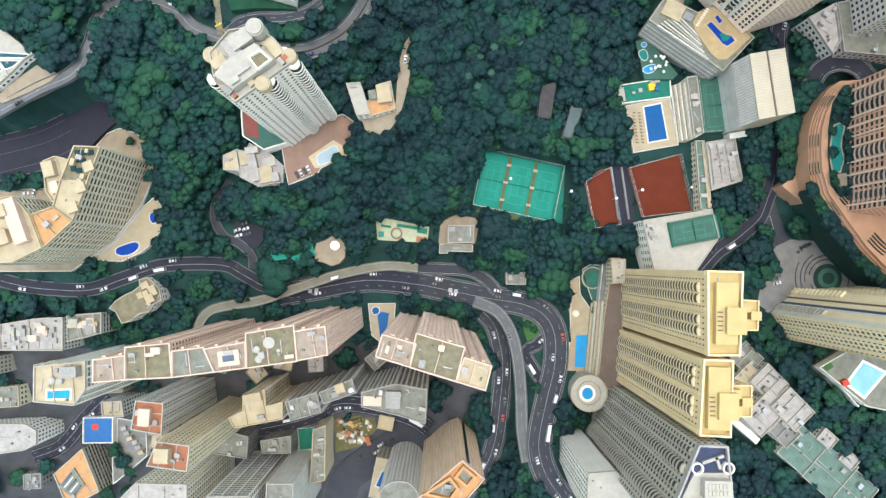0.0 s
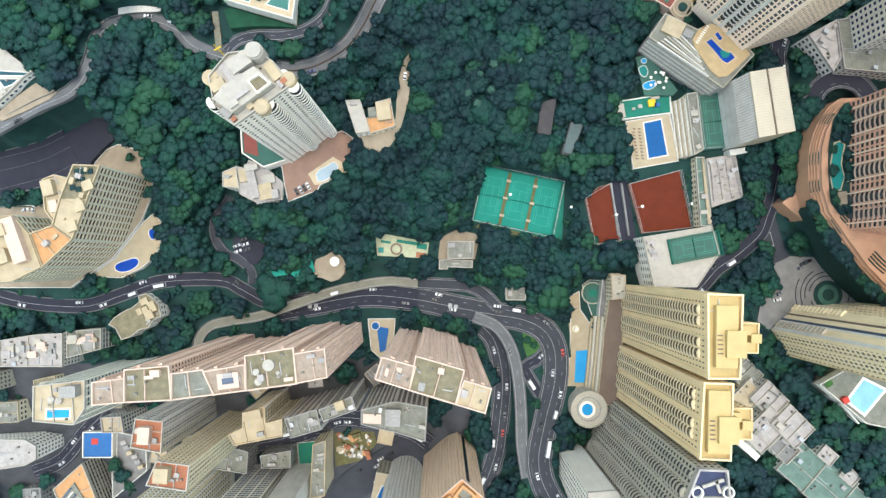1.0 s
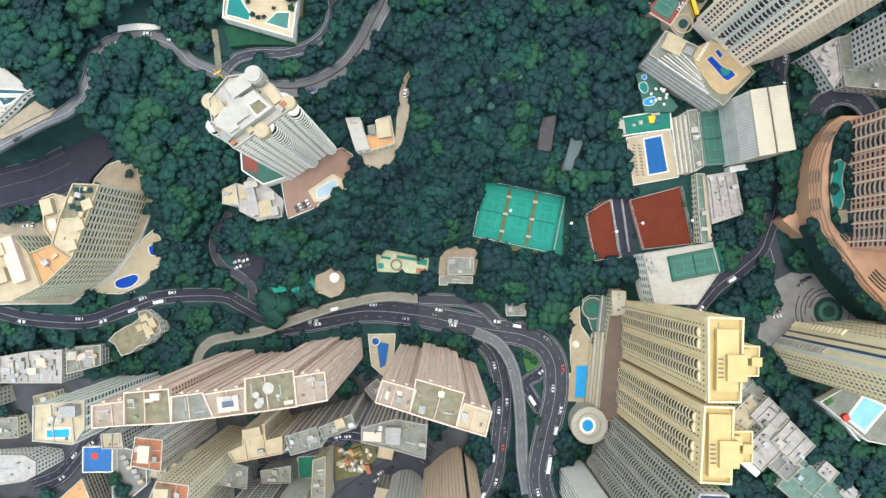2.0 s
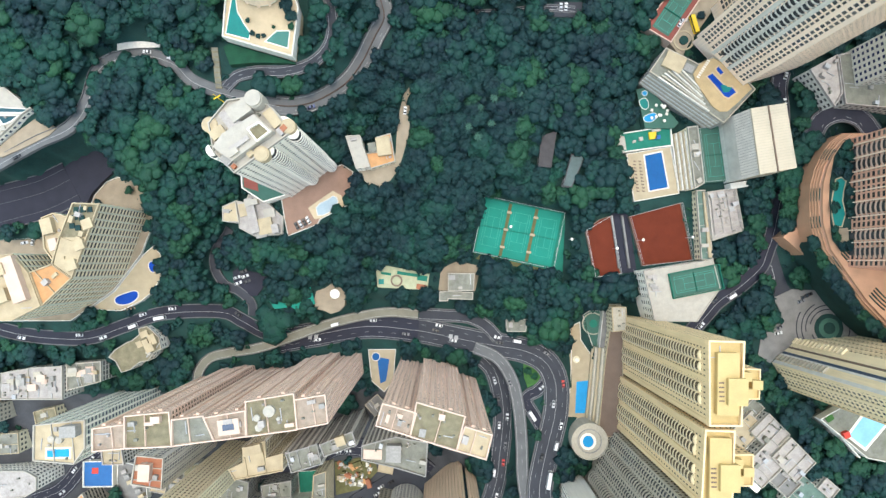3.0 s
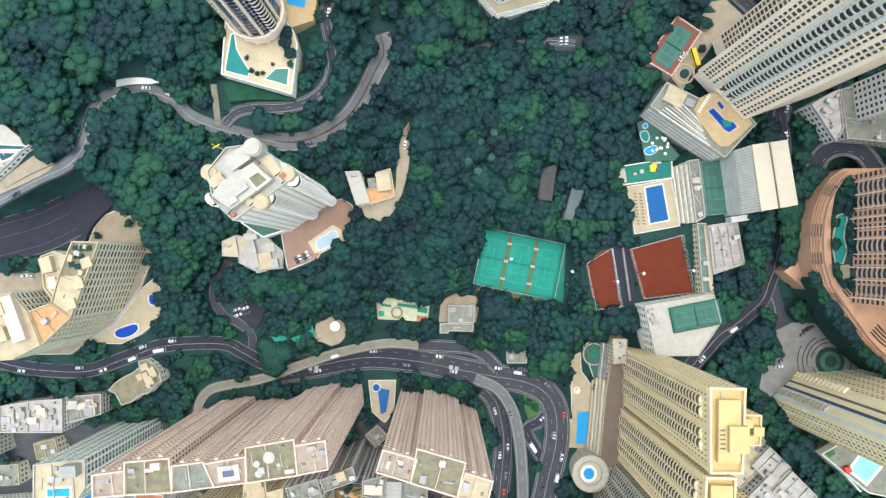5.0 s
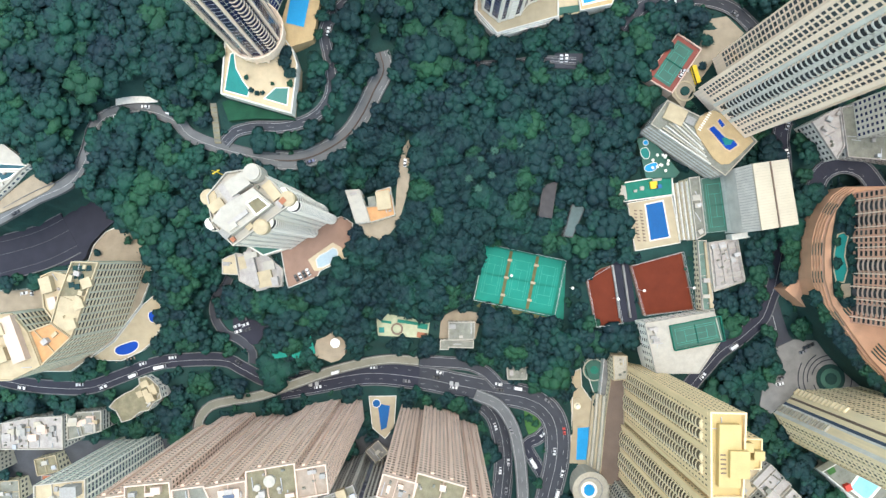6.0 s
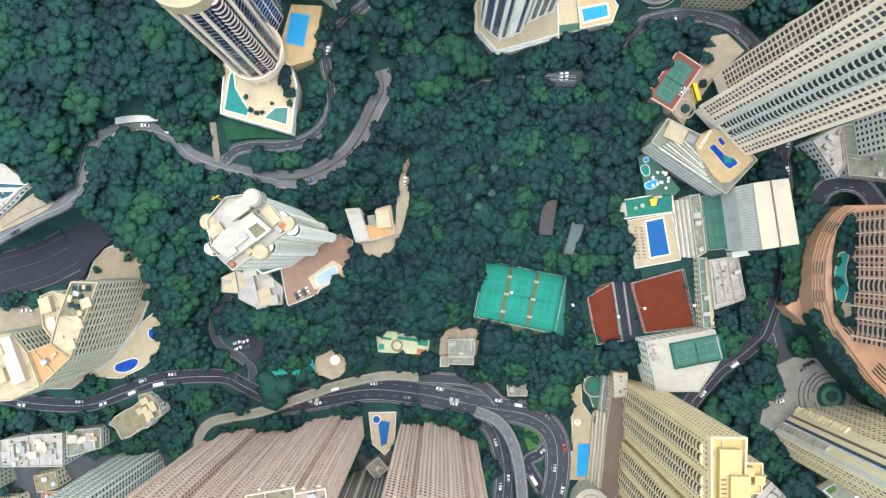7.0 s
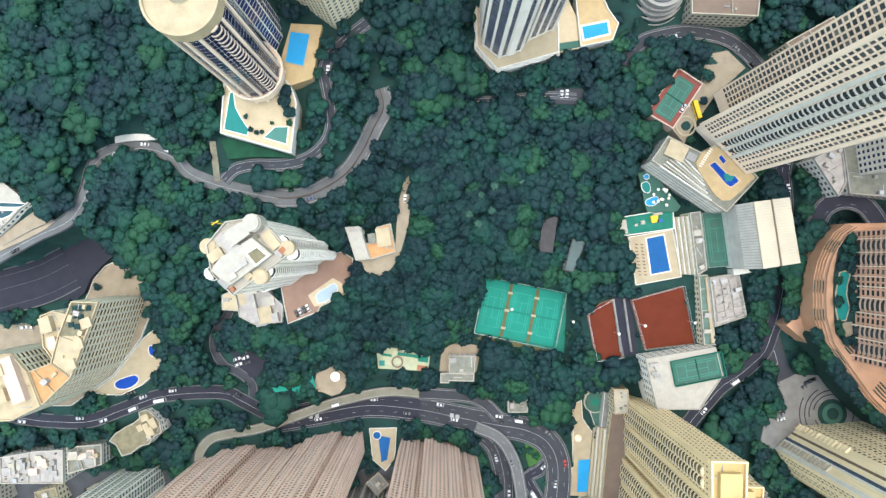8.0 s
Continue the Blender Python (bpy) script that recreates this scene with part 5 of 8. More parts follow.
def fence(name, label, poly, z, h, material="net", every=4.0, closed=True):
    """Posts and rails with mesh between them."""
    root = thing(name, (*poly[0], z), label, "fence")
    sides = list(zip(poly, poly[1:] + poly[:1]))
    for p, q in sides if closed else sides[:-1]:
        wall = Builder()
        wall.edge(p, q, z + h - 0.08, z + h, 0.06)
        wall.edge(p, q, z + h / 2, z + h / 2 + 0.06, 0.04)
        part("rail", wall, M["steel"], root)
        n = max(1, int(math.hypot(q[0] - p[0], q[1] - p[1]) / every))
        for k in range(n):
            post = Builder()
            x, y = along(p, q, k / n)
            post.tube(x, y, z, z + h, 0.07, 0.06, 6)
            part("post", post, M["steel"], root)
    return root


# three green hard courts
HC = thing("tennis_courts", (50, 47, 2.4), "three turquoise green hard tennis courts with brown strips between them", "tennis court")
ax, ay = np.array([49.7, -10.5]) / np.hypot(49.7, 10.5)
for k in range(3):
    cx, cy = 49.0 + (k - 1) * 16.8 * ax, 48.9 + (k - 1) * 16.8 * ay
    slab = Builder()
    slab.prism(rect(cx, cy, 14.6, 33.5, -12.5), 2.3, 2.47)
    part("court_surface", slab, M["hard"], HC)
    court(HC, cx, cy, 2.48, 23.8, 10.9, 77.5)
    if k < 2:
        st = Builder()
        st.prism(rect(cx + 8.4 * ax, cy + 8.4 * ay, 1.9, 33.5, -12.5), 2.3, 2.52)
        part("divider_strip", st, M["strip"], HC)
        for d in (-11, 0, 11):
            bench = Builder()
            x, y = cx + 8.4 * ax + d * 0.216, cy + 8.4 * ay + d * 0.976
            bench.cuboid(x, y, 2.5, 2.4, 1.0, 2.2, -12.5)
            bench.cuboid(x, y, 4.7, 2.9, 1.5, 0.15, -12.5)
            part("shelter", bench, M["sand"], HC)
fence("court_fence", "tall green mesh fence round the hard courts", rect(49.0, 48.9, 51, 35.5, -12.5), 2.4, 4.0)
STRIP = thing("bare_bank", (48, 24, 2), "bare brown earth strip below the hard courts", "bank", kind="structure")
bank = Builder()
bank.prism([(22, 33), (26, 36), (72, 25), (71, 17), (48, 22)], -3, 2.2)
part("earth", bank, M["strip"], STRIP)
for name, poly, z in (("clay_fence", [(87.5, 49), (102.5, 57.5), (108, 23), (92.4, 21)], 15), ("clay_fence", [(113.6, 57), (144.5, 65), (151, 30.7), (121, 27.5)], 16)):
    fence(name, "grey mesh fence round a clay court", poly, z, 3.5, "steel")
CL = thing("clay_courts", (133, 45, 16), "faint painted lines and nets on red clay courts", "tennis court")
for cx in (125.5, 140.5):
    court(CL, cx, 45, 16.05, 23.8, 10.9, 82, "clay", False)
court(CL, 98, 38, 15.05, 23.8, 9.5, 80, "clay", False)
for x, y, z in ((103.5, 38, 15), (118.5, 42.7, 16), (147.5, 44, 16), (86, 50, 3), (80, 44, 3), (43, 52, 3)):
    mast = thing("floodlight_mast", (x, y, z), "slim mast with a white lamp head beside a court", "lamp", "court floodlights")
    pole, head = Builder(), Builder()
    pole.tube(x, y, z, z + 9, 0.16, 0.1, 8)
    part("pole", pole, M["steel"], mast)
    head.tube(x, y, z + 9, z + 9.4, 0.9, 0.6, 12)
    part("lamp_head", head, M["white"], mast)
for x in (105.2, 111.5):
    hedge = Builder()
    hedge.cuboid(x, 42, 13.5, 1.2, 32, 2.4, 7)
    setting("lane_wall", hedge, M["concrete"], "mottled concrete wall along a sunken lane", "wall")

# swimming club deck
pool("club_pool", "bright blue rectangular swimming pool", [(122.5, 93.7), (133.3, 95.9), (136.9, 74), (125.1, 71.9)], 18, "pool", "offwhite", 0.8)


def lounger(at, turn):
    root = thing("sun_lounger", (0, 0, 0), "pale sun lounger on a pool deck", "lounger", "deck loungers")
    base, back = Builder(), Builder()
    base.cuboid(0, 0, 0.25, 0.7, 1.3, 0.12)
    part("mattress", base, M["brownroof"], root)
    back.box((0, 0.85, 0.55), (0.35, 0, 0), (0, 0.28, 0.25), (0, -0.04, 0.05))
    part("backrest", back, M["brownroof"], root)
    for sx in (-0.3, 0.3):
        for sy in (-0.55, 0.55):
            leg = Builder()
            leg.cuboid(sx, sy, 0, 0.06, 0.06, 0.26)
            part("leg", leg, M["steel"], root)
    root.matrix_basis = pose(*at, 0, 0, turn)
    return root


first = lounger((117, 90, 18), 80)
for k in range(1, 20):
    copy_thing(first, pose(116.6 + (k % 2) * 3.4 + (k // 2) * 0.22, 90 - (k // 2) * 2.0, 18, 0, 0, 82))
for k in range(6):
    copy_thing(first, pose(-197 + k * 2.2, 3.0 + k * 0.35, 10, 0, 0, 5 + 4 * k))

PG = thing("play_terrace", (123, 102, 19), "dark green play terrace with coloured climbing frame", "playground")
slab = Builder()
slab.prism(ccw([(107.9, 106.3), (138.2, 110.9), (138.6, 99.2), (109.4, 95.4)]), 10, 19)
part("floor", slab, M["net"], PG)
rim = Builder()
rim.rim([(107.9, 106.3), (138.2, 110.9), (138.6, 99.2), (109.4, 95.4)], 14, 20, 0.25)
part("parapet", rim, M["white"], PG)
for x, y, sx, sy, m in ((127, 105, 4, 4, "yellowp"), (130, 104, 3, 2, "blue"), (120, 103, 2, 2, "white"), (116, 101.5, 1.5, 1.2, "white"), (129, 108, 5, 1.2, "white")):
    plant(PG, "play_unit", m, x, y, 19, sx, sy, 1.8, 8)
plant(PG, "kiosk", "white", 108.5, 100.5, 16, 4, 8, 4.5, 8)
FOOTPRINTS.append(ccw([(107.9, 106.3), (138.2, 110.9), (138.6, 99.2), (109.4, 95.4)]))

WG = thing("water_garden", (127, 119, 22), "teal water play terrace with white umbrellas", "terrace")
slab = Builder()
WGP = ccw([(117, 132), (124, 134), (142, 112), (139, 109), (122, 109)])
slab.prism(WGP, 12, 22)
part("floor", slab, M["hard2"], WG)
FOOTPRINTS.append(WGP)
for x, y, rx, ry in ((121.5, 124, 2.6, 4), (125, 115.5, 4.2, 2.8), (122, 130, 1.6, 1.8)):
    pool("paddling_pool", "small pale free-form paddling pool", oval(x, y, rx, ry, 20, 14, 0.3), 22, "poollight" if ry < 3 else "poolteal", "offwhite", 0.4)
rnd = random.Random(5)
umb = thing("umbrella", (0, 0, 0), "white square sun umbrella on a terrace", "umbrella", "terrace umbrellas")
p_, c_ = Builder(), Builder()
p_.tube(0, 0, 0, 2.4, 0.05, 0.05, 6)
part("pole", p_, M["steel"], umb)
c_.tube(0, 0, 2.2, 2.8, 0.95, 0.1, 8)
part("canopy", c_, M["white"], umb)
umb.matrix_basis = pose(128, 122, 22)
for k in range(11):
    copy_thing(umb, pose(127 + rnd.uniform(-2, 8), 121.5 - k * 0.8 + rnd.uniform(-1, 1), 22))

CB = [
    ("club_terrace", [(143.8, 107.5), (149.5, 108.2), (152.6, 75), (147.4, 72)], 10, 28.5, "cream", "greyroof", 7, "club house with grey roof and cream step terraces"),
    ("club_house", [(156, 70), (172.5, 72.5), (176.5, 47.6), (158.5, 42)], 14, 25.5, "offwhite", "paleroof", 22, "club house with crowded white roof plant"),
    ("club_house", [(150.8, 71.5), (155.6, 71.5), (159.5, 31), (153, 31)], 14, 23, "cream", "greenroof", 4, "long narrow club wing with faded green and cream roof"),
]
for n, (name, poly, z0, z1, wall, roof, cl, label) in enumerate(CB):
    b = tower(name, label, poly, z0, z1, wall, roof, "glass", 3.2, 3.2, 0.5, 0.5, budget=8, category="club building", trim="white", split=(0, 4, 3)[n])
    roof_clutter(b, poly, z1 + 0.1, cl, 200 + n, ("white", "offwhite", "steel"))
    if n == 0:
        for k in range(7):
            st = Builder()
            x0 = 138.7 + k * 0.75
            st.prism(ccw([(x0, 106), (x0 + 0.72, 106.1), (x0 + 4.3, 72.1), (x0 + 3.58, 72)]), 17, 19.0 + k * 1.3)
            part("step_terrace", st, M["sand" if k % 2 else "offwhite"], b)
        plant(b, "roof_box", "white", 147.5, 96, 28.5, 4, 3, 2, 5)
        plant(b, "roof_box", "white", 148, 91.5, 28.5, 3, 2.5, 2, 5)
    if n == 2:
        st = Builder()
        st.prism(ccw([(154.2, 70.5), (155.2, 70.5), (159.1, 32), (157.0, 32)]), 23, 24.4)
        part("seating_step", st, M["sand"], b)
    if n == 1:
        for k in range(6):
            st = Builder()
            st.edge(along((157, 68), (159, 44.5), k / 5), along((171.5, 70.5), (175.3, 49.5), k / 5), 26.6, 27.2, 0.2)
            part("pergola_beam", st, M["paleroof"], b)
        for k in range(4):
            st = Builder()
            st.edge(along((158, 68), (171.5, 70.5), k / 3), along((160, 44.5), (175.3, 49.5), k / 3), 25.5, 26.6, 0.2)
            part("pergola_beam", st, M["paleroof"], b)
DK = thing("raised_court", (162, 92, 25), "deep green hard court on a raised deck", "tennis court")
slab = Builder()
DKP = ccw([(150.9, 107.5), (169.6, 109.9), (173.1, 77), (154.1, 75.6)])
slab.prism(DKP, 12, 25.5)
part("deck", slab, M["hard2"], DK)
court(DK, 161.0, 92, 25.55, 25, 9.6, 96)
FOOTPRINTS.append(DKP)
fence("deck_fence", "pale green fence round a raised court", [(151.2, 107.2), (169.3, 109.5), (172.7, 77.4), (154.4, 76)], 25.5, 3.2)
HALL = thing("sports_hall", (176, 94, 20), "large sports hall with half grey, half cream ribbed metal roof", "hall")
HP = ccw([(163.5, 110.5), (182.4, 112.6), (187.1, 78.7), (167.5, 75.5)])
FOOTPRINTS.append(HP)
b = Builder()
b.prism(HP, 14, 39)
part("wall", b, M["offwhite"], HALL)
for f0, f1, za, zb, m in ((0.0, 0.12, 41.5, 53.5, "hallroof"), (0.125, 1.0, 54.5, 57.5, "metalcream")):
    A, B_, C_, D_ = (163.3, 110.7), (182.6, 112.8), (187.4, 78.5), (167.3, 75.2)
    pa, pb, pc, pd = along(A, B_, f0), along(A, B_, f1), along(D_, C_, f1), along(D_, C_, f0)
    r = Builder()
    r.add([(*pa, za), (*pb, zb), (*pc, zb), (*pd, za), (*pa, 30), (*pb, 30), (*pc, 30), (*pd, 30)],
          [(3, 2, 1, 0), (4, 5, 6, 7), (0, 1, 5, 4), (1, 2, 6, 5), (2, 3, 7, 6), (3, 0, 4, 7)])
    part("roof", r, M[m], HALL)
    for k in range(1, 24):
        rib = Builder()
        p, q = along(pa, pd, k / 24), along(pb, pc, k / 24)
        v0, v1 = Vector((*p, za + 0.12)), Vector((*q, zb + 0.12))
        d = v1 - v0
        rib.box((v0 + v1) / 2, d / 2, Vector((-d.y, d.x, 0)).normalized() * 0.1, (0, 0, 0.12))
        part("roof_rib", rib, M["tan" if m == "metalcream" else "grey"], HALL)
g = Builder()
g.edge(along((163.3, 110.7), (182.6, 112.8), 0.55), along((167.3, 75.2), (187.4, 78.5), 0.55), 55.5, 56.6, 0.3)
part("gutter", g, M["brownroof"], HALL)
ga = Builder()
ga.prism(rect(178, 74.5, 20, 3.4, 8), 20, 29)
setting("covered_walk", ga, M["offwhite"], "pale flat-roofed covered walk beside a hall", "walkway")

HB = ccw([(116.7, 24.3), (156.5, 30.5), (160.3, 14.3), (146.9, -4.4), (122.7, -4.2)])
b = tower("sports_building", "white flat-roofed sports building with a roof court", HB, 14, 29, "white", "white", "glass", 3.3, 4.0, 0.5, 0.4, budget=11, category="building", rim_h=0.8)
slab = Builder()
slab.prism(rect(146.2, 18.4, 28.5, 13.6, 10.5), 28, 29.6)
part("court_surface", slab, M["hard2"], b, "deep green painted roof court")
court(b, 145.8, 18.2, 29.65, 23.2, 9.2, 10.5)
roof_clutter(b, [(117.5, 23), (124, 23.8), (126, 8), (121, 8)], 29.1, 12, 230, ("white", "offwhite", "grey"))
rim = Builder()
rim.rim(rect(146.2, 18.4, 29.2, 14.3, 10.5), 28.5, 31.5, 0.12)
part("court_fence", rim, M["net"], b)

# salmon complex: a high podium deck with stepped planter walls, its pool garden and the tower
DECK = ccw([(222, 97), (216, 93), (211, 86), (207.5, 79), (205.2, 71), (204.4, 62), (204.4, 50), (206, 44), (208, 36), (212, 30), (218, 21), (227, 8), (238, -4), (252, -16), (290, -24), (290, 97)])
b = tower("podium", "salmon tiled podium with stepped planter walls and a curved deck", DECK, 26, 51.5, "salmon", "salmon", "glasswarm", 4.5, 6.0, 0.3, 0.3, budget=6, category="podium", rim_h=0.9, foot=14)
for k in range(4):
    skirt = Builder()
    skirt.rim(grow(DECK, 0.3 + 0.5 * k), 30, 49.8 - 1.5 * k, 0.58)
    part("planter_wall", skirt, M["salmonpave"], b, "salmon tiled stepped wall")
    for f0, f1, c0, c1 in ((1, 4, 0.2, 0.5), (4, 7, 0.1, 0.4), (4, 7, 0.6, 0.9), (8, 10, 0.3, 0.8)):
        ring = grow(ccw(DECK), 0.3 + 0.5 * k)
        west_ = sorted((p for p in ring if p[0] < 226), key=lambda p: -p[1])
        line = np.array(smooth_line([(x, y, 49.82 - 1.5 * k) for x, y in west_[f0:f1 + 1]], 2))
        line = line[int(c0 * len(line)):max(int(c1 * len(line)), int(c0 * len(line)) + 3)]
        pl = Builder()
        ribbon(pl, line, -0.26, 0.26, 0.3, -0.004)
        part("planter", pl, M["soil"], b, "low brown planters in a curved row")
for trio in [((213.6 + 0.9 * k, 33.5 + 1.3 * k), (217 + 0.9 * k, 29.5 + 1.3 * k), (219.5 + 0.9 * k, 27.6 + 1.3 * k)) for k in range(3)] + [((228 + 1.2 * k, 11 + 1.3 * k), (232 + 1.2 * k, 6.5 + 1.3 * k), (236 + 1.2 * k, 3 + 1.3 * k)) for k in range(4)]:
    line = np.array(smooth_line([(x, y, 51.65) for x, y in trio], 2))
    pl = Builder()
    ribbon(pl, line, -0.25, 0.25, 0.6, -0.004)
    part("planter", pl, M["soil"], b, "low brown planters in a curved row")
bank = Builder()
bank.prism(ccw([(205, 41), (210.6, 29.4), (217, 20), (226, 7), (237, -5.4), (251.5, -17.4), (250, -19.6), (235.3, -6.8), (224, 5.6), (215, 18.5), (208.5, 28), (203.4, 38)]), 20, 42)
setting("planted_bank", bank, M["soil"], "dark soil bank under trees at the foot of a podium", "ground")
spur = Builder()
spur.prism(ccw([(194.5, 43.2), (201, 48.5), (206, 48), (210, 38), (216, 27), (207, 32)]), 20, 34)
setting("lower_walk", spur, M["salmonpave"], "salmon paved lower walk at the foot of a podium", "terrace")
GD = thing("pool_garden", (213, 64, 51.6), "raised pool garden with dense planting on a podium", "garden")
slab = Builder()
slab.prism(ccw([(212, 88), (217.5, 94.5), (219.8, 95), (219, 35), (214, 34), (209, 41), (208.4, 50), (208.2, 62), (208.8, 72)]), 51, 52.2)
part("bed", slab, M["soil"], GD)
pave = Builder()
pave.prism(ccw([(210.6, 46.6), (217.4, 47), (217.6, 40.5), (214.6, 38.4), (210.8, 42)]), 51.6, 52.34)
part("terrace", pave, M["tanpave"], GD, "tan paved sitting terrace")
pool("garden_pool", "teal free-form pool in a podium garden", [(211.5, 73), (214.5, 74), (217, 72), (215.5, 66.5), (214.8, 61.5), (216.2, 54.5), (214, 47.6), (209.9, 48), (208.9, 54), (209.1, 62), (210.4, 68.5)], 52.3, "poolteal", "sand", 0.6)
BT = ccw([(221.3, 95), (220.3, 72), (219.7, 50), (217.6, 26.5), (262, 20), (262, 98)])
b = tower("apartment_tower", "salmon apartment tower with pale ribbon balconies and fins", BT, 51.5, 140, "salmon", "salmon", "glass", 3.1, 3.4, 0.74, 0.55, budget=36, proud=0.22)
for y, wd in ((87, 6.4), (80, 6.4), (56.4, 7.2), (42.3, 6.2), (34, 7.4)):
    balcony_column(b, (218.4 + (y - 26) * 0.045, y), (-1, 0.03), 54, 112, 3.1, wd, 1.5, "pinktrim", "salmon", high=0.8)
for y in (90.6, 83.6, 76.4, 71.2, 66, 60.3, 52.4, 45.6, 39, 29.6):
    fin = Builder()
    fin.cuboid(217.6 + (y - 26) * 0.045, y, 51.5, 2.4, 0.5, 88, 0)
    part("fin", fin, M["slab"], b, "pale upright fin between balconies")

ES = ccw([(208, -17), (194, -30), (203, -45), (300, -52), (300, -12)])
b = tower("apartment_tower", "pale yellow slab tower with grey glazed bands", ES, 22, 108, "paleyellow", "yellowroof", "glassgrey", 3.1, 2.6, 0.55, 0.5, piers=3, pier_mat="paleyellow", pier_w=1.0, budget=33, blank=(-0.68, 0.73))
for f0, f1, m, proud_ in ((0.0, 0.28, "paleyellow", 0.5), (0.28, 0.36, "brownroof", 0.3), (0.36, 0.5, "paleyellow", 0.5), (0.5, 0.6, "glassgrey", 0.3), (0.6, 0.66, "offwhite", 0.6), (0.66, 0.88, "paleyellow", 0.4), (0.88, 1.0, "offwhite", 0.5)):
    band = Builder()
    band.edge(along((194, -30), (208, -17), 1 - f1), along((194, -30), (208, -17), 1 - f0), 22, 107, proud_ / 2, -proud_ / 2)
    part("wall_band", band, M[m], b)
tooth = Builder()
tooth.box((0, 0, 0), (1.9, 0, 0), (0, 0.8, 0), (0, 0, 0.55))
tooth_mesh, rail_mesh = tooth.mesh("balcony", M["paleyellow"]), tooth.mesh("balcony", M["tan"])
for k in range(13):
    for f, me_ in ((0.06, tooth_mesh), (0.77, rail_mesh)):
        x, y = along((208, -17), (194, -30), f)
        ob = new("balcony", me_)
        ob.parent, ob.matrix_parent_inverse = b, Matrix.Translation(base_of(b)).inverted()
        ob.matrix_basis = Matrix.Translation((x - 0.68 * 0.9, y + 0.73 * 0.9, 24 + k * 3.1)) @ Matrix.Rotation(radians(43), 4, "Z")
EP = thing("pool_podium", (240, -66, 20), "podium with a very pale blue swimming pool", "podium")
slab = Builder()
EPP = ccw([(214, -60), (232, -50), (262, -52), (268, -88), (240, -82)])
slab.prism(EPP, 0, 32)
part("slab", slab, M["greyroof"], EP)
FOOTPRINTS.append(EPP)
rim = Builder()
rim.rim(EPP, 28, 33, 0.25)
part("parapet", rim, M["offwhite"], EP)
pool("pale_pool", "very pale blue rectangular pool", [(229.3, -69.5), (239.3, -56.8), (252, -63.3), (239.3, -77.5)], 32, "poolgrey", "white", 1.4)
plant(EP, "umbrella_roof", "red", 227.5, -68.5, 32, 3.2, 3.2, 2.4, 20)
plant(EP, "planter", "turf", 219, -59.5, 32, 4, 3, 1, 30)
for k in range(7):
    st = Builder()
    st.cuboid(222 + k * 2.4, -66 - k * 2.4, 20, 9, 0.8, 11.5 - k * 0.6, -45)
    part("step", st, M["offwhite"], EP)
EB = [
    (rect(181, -57, 15, 14, -46), 0, 17, "offwhite", "greyroof", 9, 1),
    (rect(178, -72, 13, 22, -46), -2, 19, "cream", "sand", 8, 2),
    (rect(192, -71, 17, 15, -46), -2, 21, "offwhite", "offwhite", 10, 2),
    (rect(189, -88, 16, 24, -46), -4, 22, "offwhite", "offwhite", 12, 2),
    (rect(204, -86, 20, 16, -46), -4, 23, "white", "offwhite", 10, 2),
    (rect(201, -100, 14, 12, -46), -4, 20, "white", "concrete", 7, 1),
    (rect(212, -111, 20, 22, -42), -6, 18, "offwhite", "greenroof", 6, 1),
    (rect(229, -124, 22, 26, -42), -6, 17, "offwhite", "greenroof", 8, 1),
    (rect(245, -138, 18, 22, -42), -6, 15, "offwhite", "greenroof", 5, 1),
    (rect(226, -104, 10, 8, -42), -6, 20, "white", "offwhite", 5, 0),
    (rect(240, -117, 10, 8, -42), -6, 18, "white", "offwhite", 5, 0),
]
for n, (poly, z0, z1, wall, roof, cl, split) in enumerate(EB):
    b = tower("apartment_block", {"greenroof": "low-rise block with faded green painted roof", "sand": "low-rise block with sandy roof terrace", "concrete": "white walk-up with bare concrete roof"}.get(roof, "white low-rise block with crowded roof plant"),
              poly, z0, z1, wall, roof, "glass", 3.0, 3.0, 0.5, 0.5, budget=6, trim="white", group="east low-rise row", split=split, rim_t=0.2)
    roof_clutter(b, poly, z1 + 0.1, cl, 250 + n, ("white", "offwhite", "grey", "greyroof", "steel"))
stairs = thing("walkway", (160, -92, 5), "long white covered walkway down the slope", "walkway")
q = Builder()
q.prism(rect(176, -96, 34, 4, -42), -6, 15)
part("roof", q, M["white"], stairs)
FOOTPRINTS.append(ccw(rect(176, -96, 34, 4, -42)))

# forecourt circle
CIR = thing("planted_circle", (227, -10, 23), "planted circle with ring paths in a paved forecourt", "garden")
for r, z, m in ((8.5, 23.25, "soil"), (6.0, 23.5, "hard2"), (3.4, 23.8, "soil")):
    disc = Builder()
    disc.tube(227, -10, 22.5, z, r, r, 28)
    part("bed", disc, M[m], CIR)
for r, a0, a1 in ((11, 60, 170), (13.5, 80, 190), (16, 120, 215), (10.5, 200, 290), (12.5, -40, 30), (19, 150, 200)):
    arc = np.array([(227 + r * math.cos(radians(a)), -10 + r * math.sin(radians(a)), 23.02) for a in range(a0, a1, 6)])
    ln = Builder()
    ribbon(ln, arc, -0.3, 0.3, 0.03, -0.004)
    part("paving_arc", ln, M["asphalt_dark"], CIR)

